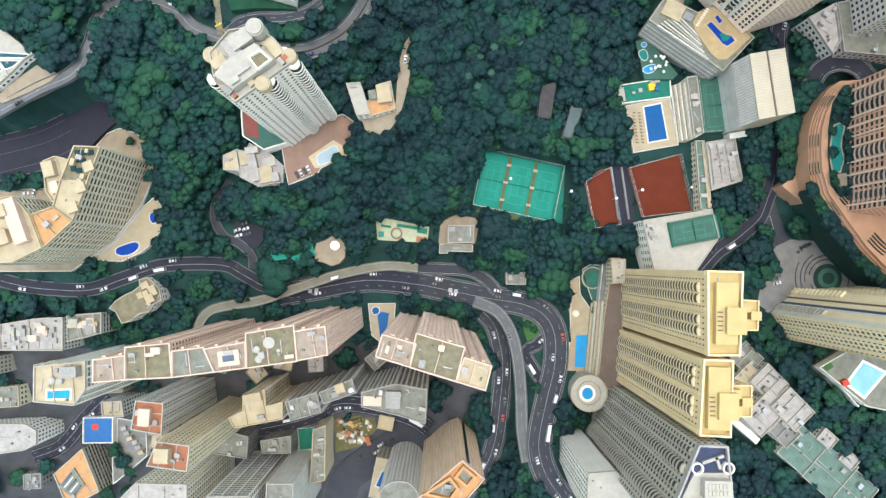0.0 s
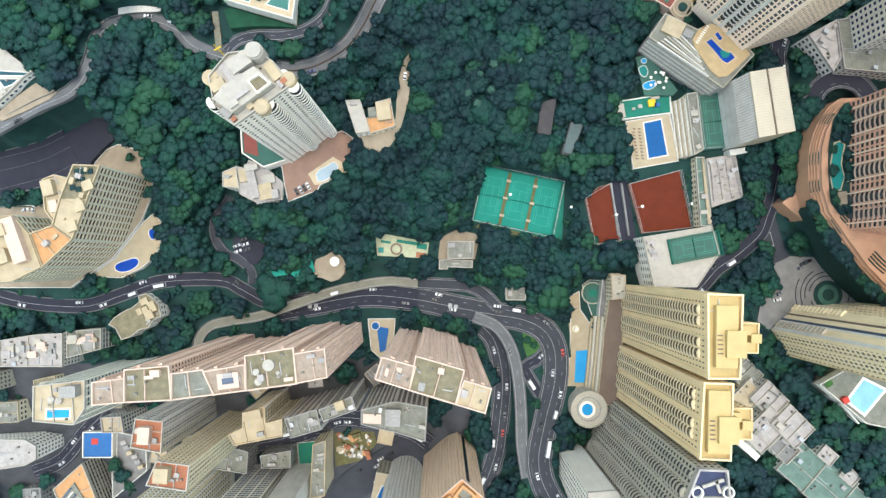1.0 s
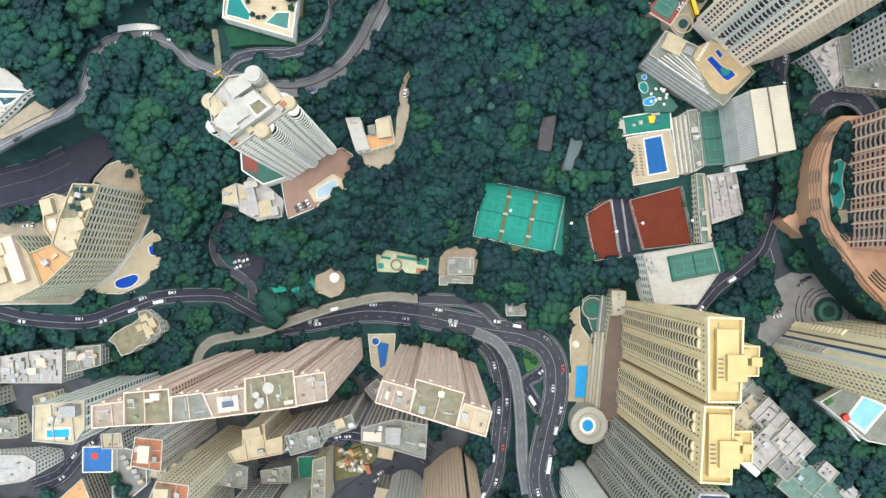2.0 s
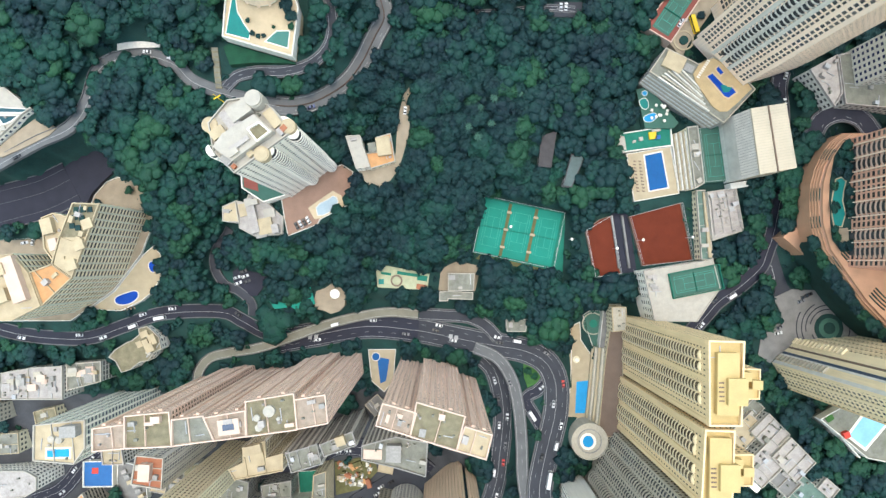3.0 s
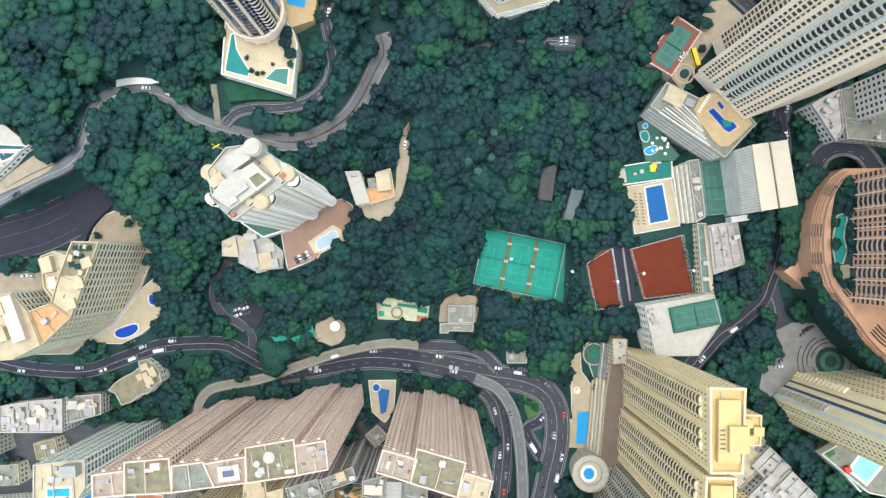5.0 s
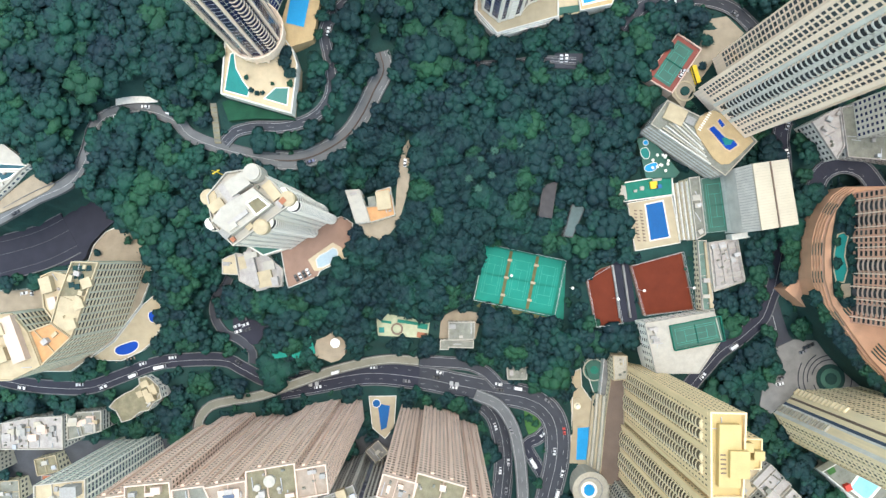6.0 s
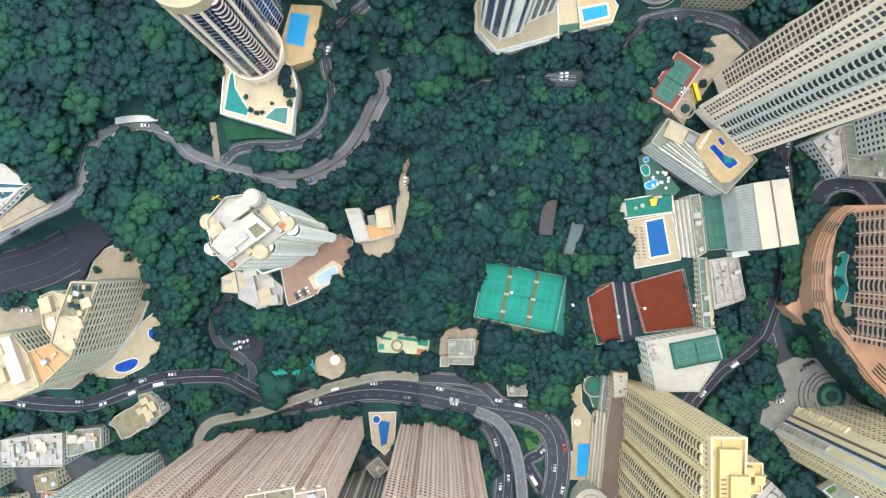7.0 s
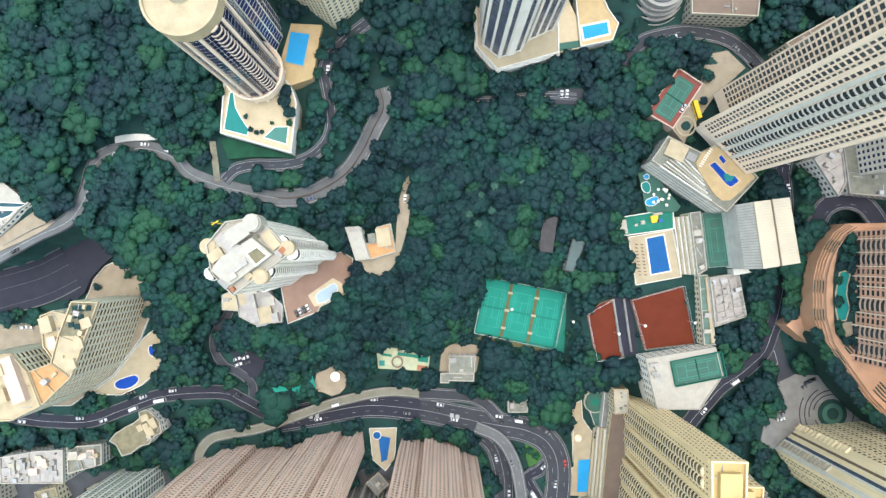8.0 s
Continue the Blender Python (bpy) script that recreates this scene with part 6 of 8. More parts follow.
# north-east podium and slab tower
NP = ccw([(118.1, 136.2), (127.4, 149.3), (139.7, 142.9), (145.2, 140), (153.6, 144.1), (166, 137), (176.6, 125.7), (158.7, 107.1)])
b = tower("podium", "grey louvred podium with a cream pool deck on its roof", NP, 22, 40, "grey", "greyroof", "glass", 3.2, 2.6, 0.6, 0.5, budget=16, category="podium", rim_h=0.9, trim="tan", blank=(-0.58, -0.81))
for k in range(9):
    lv = Builder()
    lv.edge(along((118.1, 136.2), (158.7, 107.1), 0.01), along((118.1, 136.2), (158.7, 107.1), 0.97), 37.6 - 1.9 * k, 38.3 - 1.9 * k, 0.3, 0.25)
    part("louvre", lv, M["offwhite" if k % 2 else "tan"], b, "pale horizontal louvre blade")
for k in range(7):
    st = Builder()
    p, q = (121 + k * 1.9, 133.6 + k * 1.2), (153.5 + k * 0.7, 111.0 + k * 0.5)
    st.edge(along(p, q, 0.04), along(p, q, 0.9 - 0.06 * k), 40, 41.8 - 0.2 * k, 0.35)
    part("louvre_wall", st, M["tan" if k % 2 else "offwhite"], b)
plant(b, "roof_terrace", "creamroof", 131.2, 141.0, 40, 11, 9, 2.0, -27)
plant(b, "stair_head", "grey", 139.5, 137.6, 40, 5, 4, 1.6, -27)
dk = Builder()
dk.prism(ccw([(153.6, 143.2), (148.5, 142.2), (145.2, 139.5), (142.2, 134.4), (143.5, 130), (147.6, 123.6), (152.2, 116.6), (156.5, 113.2), (160.8, 113.4), (166, 117.6), (174.6, 125.9), (172, 129.5), (163, 138.2)]), 40, 40.9)
part("pool_deck", dk, M["orangedeck"], b, "warm cream tiled deck with rounded ends")
for k in range(9):
    bed = Builder()
    bed.cuboid(144.6 + k * 0.75, 132.6 + 1.15 * k, 40.9, 1.7, 0.6, 0.35, -30)
    part("bench", bed, M["white"], b)
pool("podium_pool", "blue stepped pool on a cream deck", [(149.2, 133), (152.7, 135.1), (158.2, 129.2), (160.8, 126.6), (163.5, 127.3), (166.2, 123.8), (161.3, 120.4), (158.6, 121.8), (154, 127.5)], 40.95, "pooldeep", "deck", 0.8)
pool("podium_bay", "turquoise shallow pool bay", [(157.2, 127.6), (159.2, 128.0), (160.8, 126.9), (163.2, 126.6), (161.6, 124.2), (158.6, 124.0)], 41.05, "poolteal", "poolteal", 0.3)
pool("toddler_pool", "small blue rectangular pool on a cream deck", [(154.4, 137.1), (156.2, 138.9), (159.2, 135), (157.2, 133.2)], 40.95, "pooldeep", "deck", 0.5)
SL = ccw([(145, 155), (169, 128.5), (205, 140), (205, 190), (156.2, 174.5), (160, 163)])
b = tower("apartment_tower", "cream and grey slab tower with two stacks of bowed glass balconies", SL, 42, 165, "slab", "offwhite", "glass", 3.1, 2.7, 0.7, 0.66, budget=33, proud=0.14, piers=1, pier_mat="slab", pier_w=0.28)
s0, s1 = (145, 155), (169, 128.5)
o = (-(155 - 128.5) / 35.7, -(169 - 145) / 35.7)
for f in (0.44, 0.58):
    balcony_column(b, along(s0, s1, f), o, 50, 160, 3.1, 4.8, 2.0, "offwhite", "floorshade", glazing="glass", high=0.7)
for f in (0.0, 0.22, 0.34, 0.51, 0.68, 0.84, 1.0):
    x, y = along(s0, s1, f)
    sh = Builder()
    sh.cuboid(x, y, 42, 2.0, 1.3, 123, 132)
    part("shaft", sh, M["slab" if f in (0.0, 0.22, 0.84, 1.0) else "offwhite"], b)
RCT = thing("red_court", (134, 172, 33), "green tennis court with red surround on a walled deck", "tennis court")
RP = ccw([(137, 189.6), (150.3, 180.4), (133, 155.4), (118.1, 164.6)])
FOOTPRINTS.append(RP)
slab = Builder()
slab.prism(RP, 20, 33)
part("deck", slab, M["redpaint"], RCT)
slab = Builder()
slab.prism(rect(134.6, 172.6, 25.5, 11, 55.5), 32.5, 33.08)
part("court_surface", slab, M["hard2"], RCT)
court(RCT, 134.6, 172.6, 33.1, 22, 9.5, 55.5)
rim = Builder()
rim.rim(RP, 26, 34.2, 0.3)
part("parapet", rim, M["pinktrim"], RCT)
FC = thing("forecourt", (148, 176, 32), "tan paved forecourt with round planter", "terrace", kind="structure")
slab = Builder()
FP = ccw([(133, 155.5), (150, 180.5), (154, 198), (166, 200), (176, 190), (158, 174), (144, 155), (140, 147)])
slab.prism(FP, 18, 32.2)
part("paving", slab, M["tanpave"], FC)
FOOTPRINTS.append(FP)
rp = Builder()
rp.tube(141, 157, 32, 32.9, 2.6, 2.6, 20)
part("planter", rp, M["soil"], FC)
rp = Builder()
rp.rim(oval(141, 157, 5.5, 5.5), 32, 32.6, 0.5)
part("planter_wall", rp, M["sand"], FC)

NB = [
    ([(205, 135), (220, 143), (222, 122), (217.7, 114.7)], 26, 44, "offwhite", "offwhite", "glass", 8, "grey white block with stepped roof"),
    ([(221, 143), (262, 150), (262, 112), (224, 116)], 26, 44, "offwhite", "greyroof", "glass", 10, "grey white block with stepped roof"),
    ([(228, 146), (262, 150), (262, 128), (230, 126)], 44, 76, "offwhite", "greyroof", "glassblue", 6, "tower with dark blue window bands"),
    ([(140, 216), (176, 214), (180, 245), (140, 245)], 30, 44, "tan", "brownroof", "glass", 8, "low brown apartment block"),
    ([(190, 198), (216, 212), (230, 196), (206, 178)], 28, 46, "tan", "brownroof", "glass", 8, "low brown apartment block"),
    ([(24, 207), (25, 201), (34, 193.5), (46, 197.5), (50, 203), (64, 209), (64, 240), (24, 240)], 42, 150, "white", "offwhite", "glassblue", 6, "white tower with blue glass bands"),
    ([(-53, 205), (-36, 220), (-50, 248), (-88, 238), (-78, 223)], 50, 125, "cream", "offwhite", "glassgrey", 6, "cream tower with glazed corner"),
    ([(-262, 128), (-250, 136), (-236.9, 129.2), (-230.8, 124), (-221.1, 116.2), (-225.7, 113.3), (-230.8, 107.7), (-240, 99), (-262, 92)], 42, 47, "white", "white", "glassgrey", 2, "white villa with teal glass strips set in its roof"),
]
NB_ROOTS = []
for n, (poly, z0, z1, wall, roof, glass, cl, label) in enumerate(NB):
    b = tower("apartment_tower" if z1 - z0 > 30 else "apartment_block", label, poly, z0, z1, wall, roof, glass, 3.1, 3.2 if n != 5 else 5.0, 0.5 if n != 5 else 0.78, 0.5 if n != 5 else 0.9, budget=23 if n == 5 else 60, proud=0.12 if n == 5 else 0.14, piers=1 if n == 5 else (3 if z1 - z0 > 30 else 0), pier_w=0.7 if n == 5 else 0.38, split=1 if n != 5 else 0)
    roof_clutter(b, poly, z1 + 0.1, cl, 300 + n)
    NB_ROOTS.append(b)
for q_ in ([(-252, 117.8), (-222.2, 115.8), (-225.7, 113.8), (-252, 114.4)], [(-240, 113.0), (-234.4, 112.6), (-227.9, 112.4), (-231.6, 109.2), (-236, 107.5)], [(-250, 111.8), (-241, 112.4), (-237.4, 107.4), (-246, 102)]):
    panel = Builder()
    panel.prism(ccw(q_), 47, 47.35)
    part("roof_panel", panel, M["glassteal"], NB_ROOTS[7], "dark teal glazed roof strip")
    panel = Builder()
    panel.rim(ccw(q_), 47, 47.7, 0.3)
    part("roof_curb", panel, M["white"], NB_ROOTS[7])
p = thing("podium", (45, 200, 30), "cream prow-shaped podium terrace at a tower's foot", "podium")
PT = ccw([(22, 240), (22, 200), (33, 187.5), (50, 192), (67, 196.5), (67, 240)])
slab = Builder()
slab.prism(PT, 26, 41.5)
part("slab", slab, M["sand"], p)
FOOTPRINTS.append(PT)
for k in range(3):
    rim = Builder()
    rim.rim(grow(PT, 0.5 * k), 30, 42.5 - 1.5 * k, 0.3)
    part("parapet", rim, M["offwhite"], p)
PM = ccw([(67.5, 197), (80, 199.5), (78, 216), (67.5, 240)])
p = thing("podium", (73, 205, 30), "low cream roof terrace with a green netted edge", "podium")
slab = Builder()
slab.prism(PM, 26, 40.2)
part("slab", slab, M["deck"], p)
net_ = Builder()
net_.prism(ccw([(68, 197.6), (79.6, 200), (79.2, 203.5), (67.8, 202)]), 40, 40.6)
part("netted_edge", net_, M["hard2"], p)
FOOTPRINTS.append(PM)
PQ = ccw([(79.5, 199.6), (97, 203), (100.5, 212), (95, 220), (90, 232), (77, 228)])
p = thing("podium", (90, 210, 30), "tan pool terrace with white edge wall on a podium", "podium")
slab = Builder()
slab.prism(PQ, 26, 41.5)
part("slab", slab, M["orangedeck"], p)
rim = Builder()
rim.rim(PQ, 34, 42.4, 0.25)
part("parapet", rim, M["offwhite"], p)
FOOTPRINTS.append(PQ)
slat = Builder()
slat.box((0, 0, 0), (1.7, 0, 0), (0, 0.7, 0), (0, 0, 0.45))
slat_mesh = slat.mesh("balcony", M["white"])
for k in range(30):
    x, y = along((34, 193.5), (46, 197.5), 0.5)
    ob = new("balcony", slat_mesh)
    ob.parent, ob.matrix_parent_inverse = NB_ROOTS[5], Matrix.Translation(base_of(NB_ROOTS[5])).inverted()
    ob.matrix_basis = Matrix.Translation((x + 0.25, y - 0.75, 45 + k * 3.1)) @ Matrix.Rotation(radians(18.4), 4, "Z")
pool("tower_pool", "small bright blue pool on a podium", [(79.7, 211), (94.7, 213.8), (95.8, 206.4), (81.1, 203)], 41.5, "poollight", "white", 1.0)
RB = thing("round_building", (124, 230, 30), "round grey building with tiered balcony rings", "building")
for k in range(5):
    ring = Builder()
    ring.tube(124, 232, 30 + k * 3.2, 32.4 + k * 3.2, 17 - k * 1.2, 17 - k * 1.2, 36)
    part("tier", ring, M["grey"], RB)
    ring = Builder()
    ring.rim(oval(124, 232, 17.2 - k * 1.2, 17.2 - k * 1.2, 0, 36), 32.2 + k * 3.2, 33.2 + k * 3.2, 0.2)
    part("balustrade", ring, M["grey"], RB)
    ring = Builder()
    ring.tube(124, 232, 32.4 + k * 3.2, 33.2 + k * 3.2, 15 - k * 1.2, 15 - k * 1.2, 36)
    part("window_band", ring, M["glass"], RB)
FOOTPRINTS.append(oval(124, 232, 18, 18))

# round blue-glass tower and its terrace
GT = oval(-93.0, 179.5, 13.2, 13.2, 0, 24)
b = tower("apartment_tower", "round tower of navy glass with white fins and a cream crown", GT, 57, 136, "white", "creamroof", "glassblue", 3.1, 3.4, 0.95, 0.9, budget=42, proud=0.1, rim_h=0)
crown = Builder()
crown.tube(-93, 179.5, 136, 141, 14.3, 14.3, 40)
part("crown", crown, M["creamroof"], b)
crown = Builder()
crown.rim(oval(-93, 179.5, 14.0, 14.0, 0, 40), 140.5, 142.2, 0.45)
part("parapet", crown, M["creamroof"], b)
crown = Builder()
crown.tube(-93.5, 182.5, 141, 144, 5.2, 4.8, 28)
part("plant_room", crown, M["tan"], b)
for a in (-122, -95, -70, -22, 8, 190):
    x, y = -93 + 13.6 * math.cos(radians(a)), 179.5 + 13.6 * math.sin(radians(a))
    fin = Builder()
    fin.cuboid(x, y, 55, 1.0, 1.3, 83, a)
    part("fin", fin, M["slab"], b)
balcony_column(b, (-93 + 13.3 * math.cos(radians(-42)), 179.5 + 13.3 * math.sin(radians(-42))), (math.cos(radians(-42)), math.sin(radians(-42))), 66, 136, 3.1, 5.6, 1.9, "slab", "grey", glazing="glassblue", high=0.6)
balcony_column(b, (-93 + 13.3 * math.cos(radians(-150)), 179.5 + 13.3 * math.sin(radians(-150))), (math.cos(radians(-150)), math.sin(radians(-150))), 60, 136, 3.1, 5.0, 1.6, "cream", "white")
skirt = Builder()
skirt.tube(-93, 179.5, 60, 66.4, 14.2, 15.0, 40)
skirt.rim(oval(-93, 179.5, 15.0, 15.0, 0, 40), 66, 68.2, 0.4)
part("base_ring", skirt, M["slab"], b, "pale rounded ring at the tower's foot")
G2 = ccw([(-85, 193), (-81, 201), (-82, 209), (-92, 222), (-104, 214)])
tower("apartment_tower", "tower wing of navy glass with white bands", G2, 56, 128, "white", "offwhite", "glassblue", 3.1, 3.6, 0.84, 0.86, budget=18, proud=0.12)
GP = thing("tower_terrace", (-92, 160, 50), "cream terrace with teal pool and white edge wall", "terrace")
GPP = ccw([(-113, 150.3), (-76.7, 139.5), (-73.5, 165), (-76, 173), (-84, 184), (-88, 196), (-110, 190)])
FOOTPRINTS.append(GPP)
slab = Builder()
slab.prism(GPP, 40, 57.5)
part("slab", slab, M["deck"], GP)
rim = Builder()
rim.rim(GPP, 52, 58.6, 0.35)
part("parapet", rim, M["offwhite"], GP)
pool("terrace_pool", "teal curved pool at a terrace corner", [(-111.6, 152), (-99.5, 148.6), (-98.6, 152), (-102, 157), (-105.5, 163.5), (-106.6, 172), (-108.4, 171)], 57.7, "poolteal", "white", 0.5)
pool("terrace_pond", "grey teal shallow pool at a terrace edge", [(-91, 147.5), (-79, 143.8), (-78, 153), (-85, 153)], 57.7, "pondteal", "white", 0.5)
GQ = thing("pool_terrace", (-72, 194, 50), "brown paved pool terrace beside a tower", "terrace")
GQP = ccw([(-83, 183), (-76, 207), (-60, 206), (-65, 178), (-78, 174)])
slab = Builder()
slab.prism(GQP, 44, 58.2)
part("slab", slab, M["orangedeck"], GQ)
FOOTPRINTS.append(GQP)
pool("long_pool", "blue rectangular pool on a brown terrace", [(-76.5, 203), (-66, 201.4), (-69.6, 184.2), (-79.5, 186.7)], 58.2, "poollight", "sand", 0.7)

# villas and small buildings
VI = [
    ("villa", [(-51.8, 101), (-44.2, 101.4), (-39, 84), (-46.1, 83)], 32, 41, "white", "white", 2, "white flat-roofed villa wing"),
    ("villa", [(-41, 92), (-35, 92.5), (-35, 101), (-27.5, 103), (-25, 87.5), (-38.6, 83.5)], 32, 38, "cream", "orange", 4, "villa with orange tiled terrace and white roof box"),
    ("apartment_block", [(-125.1, 63.9), (-118, 67), (-116, 55), (-125.1, 55.7)], 16, 28, "white", "creamroof", 2, "white low block with cream roof"),
    ("apartment_block", [(-117.8, 67.4), (-112.6, 66.1), (-110.5, 70.9), (-101.6, 67.4), (-90.9, 57.7), (-91.4, 48.1), (-107, 46.9), (-115.8, 51.6)], 16, 27, "offwhite", "offwhite", 6, "grey white low block with stepped roof"),
    ("apartment_block", [(-203.4, -25.4), (-199.3, -27.7), (-195.7, -34.6), (-190.2, -33), (-184.8, -28.6), (-179.3, -27.5), (-176.2, -22.8), (-171.6, -20.5), (-173, -13.7), (-176.7, -9.8), (-180.3, -6.8), (-185.3, -8.1), (-184.8, -11.8), (-189.4, -15.4), (-193.5, -17.1), (-199.8, -21.1)], -14, -5, "white", "mossroof", 5, "low block with notched mossy roof and white parapet"),
    ("utility_building", [(4.7, 23.8), (20.6, 23.6), (19.9, 13.4), (4.6, 13.2)], 0, 8, "offwhite", "greyroof", 3, "square grey-roofed utility building with pale parapet"),
    ("utility_building", [(40.9, -5), (53.5, -5.6), (52.9, -13), (41.2, -12.8)], -6, 1, "offwhite", "greyroof", 2, "small grey-roofed pump house"),
    ("utility_building", [(-0.6, 12.4), (4.2, 12.6), (19.8, 11.8), (19.6, 7.6), (4.4, 8.2), (4.2, 6.8), (-0.8, 6.9)], 0, 5, "offwhite", "greyroof", 1, "low grey wing of a utility building with pale parapet"),
    ("shed", [(60.2, 104.5), (69, 107.2), (65.5, 86), (58.4, 87)], 6, 14, "grey", "shedroof", 0, "long brown-grey roofed shed under trees"),
    ("shed", [(78.5, 94), (86, 92.5), (78, 74.5), (73, 75.4)], 4, 12, "grey", "shedgreen", 0, "long grey-green roofed shed under trees"),
]
for n, (name, poly, z0, z1, wall, roof, cl, label) in enumerate(VI):
    if name == "shed" or n == 4:
        z1 = float(np.max(ground(*np.array(poly).T))) + 4.5
        z0 = z1 - 8
    b = tower(name, label, poly, z0, z1, wall, roof, "glass", 3.0, 3.4, 0.5, 0.45, budget=6, category="building", rim_h=0.8 if name != "shed" else 0.12, trim="white" if name != "shed" else "shedroof")
    roof_clutter(b, poly, z1 + 0.1, cl, 330 + n, ("white", "offwhite", "grey"))
    if n == 4:
        for x, y, sx, sy, h in ((-179.6, -18.6, 3.2, 8, 2.2), (-176.2, -14.6, 4, 6, 2.6), (-181.6, -11.4, 4.6, 3.4, 1.6), (-184.6, -17.6, 3, 3.6, 1.4), (-176, -18.8, 1.2, 5, 3.4)):
            plant(b, "roof_box", "cream", x, y, z1, sx, sy, h, 25)
    if n == 1:
        plant(b, "roof_box", "cream", -31, 95.5, 38, 7.5, 10, 3.5, 8)
        plant(b, "roof_box", "greyroof", -37.5, 95, 38, 4, 5, 2.4, 8)
    if n == 3:
        for k, (x, y, sx, sy, h, m) in enumerate(((-107.8, 58.5, 4.5, 20, 3.5, "offwhite"), (-100.5, 52.5, 8, 9, 2.6, "cream"), (-98.5, 60, 6, 5, 1.6, "white"), (-113, 62, 5, 7, 2.0, "cream"), (-94.5, 51, 3.5, 5, 4.0, "offwhite"), (-108, 66, 7, 3, 4.6, "white"), (-103, 47.5, 6, 3, 1.4, "grey"))):
            plant(b, "roof_box", m, x, y, 27, sx, sy, h, 12 if k else 13)
pd = Builder()
pd.prism(ccw([(-76.6, 63), (-70, 67.6), (-62.2, 72.9), (-57.4, 70.1), (-53.6, 65.2), (-69.7, 56.8), (-73, 56.6)]), 25.5, 26.25)
setting("pool_surround", pd, M["deck"], "cream tiled pool surround on a brown terrace", "terrace")
pool("terrace_pool", "milky pale free-form pool on a tiled terrace", [(-72, 63), (-69.7, 65.6), (-65.5, 67.6), (-62.2, 69.8), (-60, 69), (-59.2, 66.6), (-60.6, 63), (-64, 60.6), (-67.7, 58.8), (-71, 58.6)], 26.25, "poolpale", "offwhite", 0.5)
pool("court_pool", "blue tapered pool with round end", [(-42, -29), (-33, -31), (-35.4, -45.5), (-39.8, -47.5)], -9.3, "pool", "sand", 0.9)
pool("spa_pool", "small round blue spa pool", oval(-42.2, -29.6, 2.6, 2.6), -9.2, "pool", "offwhite", 0.5)
RCW = thing("wall_court", (-118, 88, 30), "red and teal walled play court beside a tower", "play court")
slab = Builder()
RWP = ccw([(-97.5, 90), (-95, 76), (-87, 70), (-100, 66), (-112, 74), (-113, 90)])
slab.prism(RWP, 20, 33)
part("floor", slab, M["hard2"], RCW)
FOOTPRINTS.append(RWP)
slab = Builder()
slab.prism(ccw([(-112, 89), (-105, 89), (-103, 72), (-111, 74.5)]), 32, 33.1)
part("play_surface", slab, M["redpaint"], RCW)
rim = Builder()
rim.rim(RWP, 24, 34.2, 0.3)
part("parapet", rim, M["white"], RCW)

# blue sports pitch on its podium, and the building site
SP = thing("sports_pitch", (-235, -111, -34), "blue sports pitch with orange centre on a podium", "sports pitch")
slab = Builder()
SPP = [(-245, -103), (-225, -103), (-225, -120), (-245, -120)]
slab.prism(ccw(SPP), -46, -33.2)
part("deck", slab, M["blue"], SP)
FOOTPRINTS.append(ccw(SPP))
rim = Builder()
rim.rim(SPP, -40, -32, 0.25)
part("parapet", rim, M["white"], SP)
c2 = Builder()
c2.cuboid(-237.5, -109.5, -33.4, 4.5, 4, 0.25)
part("centre_patch", c2, M["red"], SP)
rnd = random.Random(9)
for k in range(70):
    sz = rnd.uniform(0.8, 3.2)
    x, y = rnd.uniform(-72, -50), rnd.uniform(-123, -108)
    it = thing("material_stack", (x, y, -38.0), "stack of building material on a bare site", "building material", "building site stacks")
    q = Builder()
    h = rnd.uniform(0.4, 2.0)
    q.cuboid(x, y, -38.05, sz * rnd.uniform(0.6, 2.2), sz, h, rnd.uniform(0, 180))
    q.cuboid(x + 0.3, y, -38.05 + h, sz * 0.6, sz * 0.5, 0.4, rnd.uniform(0, 180))
    part("block", q, M[rnd.choice(("orange", "strip", "steel", "grey", "sand", "terracotta", "offwhite"))], it)
KI = thing("kiosk", (-64.5, 12, 5), "round white kiosk roof on a plaza", "kiosk")
q = Builder()
q.tube(-65, 12, 5, 8, 0.3, 0.3)
part("post", q, M["steel"], KI)
q = Builder()
q.tube(-65, 12, 8, 8.8, 3.0, 0.6, 20)
part("roof", q, M["white"], KI)
PLG = thing("play_equipment", (-25, 21, 3), "play equipment, ring and planters on a pale playground", "play equipment")
for x, y, r, m in ((-27.5, 19.5, 3.2, "brownroof"),):
    q = Builder()
    q.rim(oval(x, y, r, r), 2.6, 3.3, 0.5)
    part("ring_wall", q, M[m], PLG)
for x, y, sx, sy, m, a in ((-20, 23.5, 14, 1.6, "net", -9), (-11.5, 21, 6, 3, "net", -9), (-12, 15.5, 6, 3, "terracotta", -9), (-34, 24, 6, 1.2, "net", -9), (-37, 19, 3, 3, "poolteal", 0)):
    plant(PLG, "planter", m, x, y, 2.6, sx, sy, 0.9, a)
GS = thing("green_canopy", (-85, 9, 5), "teal shade canopies over a small garden", "canopy")
for poly in ([(-105, 8), (-97, 11), (-94, 4), (-102, 3)], [(-93, 5), (-83, 9), (-80, 17), (-77, 6), (-88, 2)]):
    q = Builder()
    q.prism(ccw(poly), 7.5, 7.8)
    part("canopy", q, M["hard"], GS)
    for x, y in poly:
        q = Builder()
        q.tube(x, y, 0, 7.5, 0.1, 0.1, 6)
        part("post", q, M["steel"], GS)

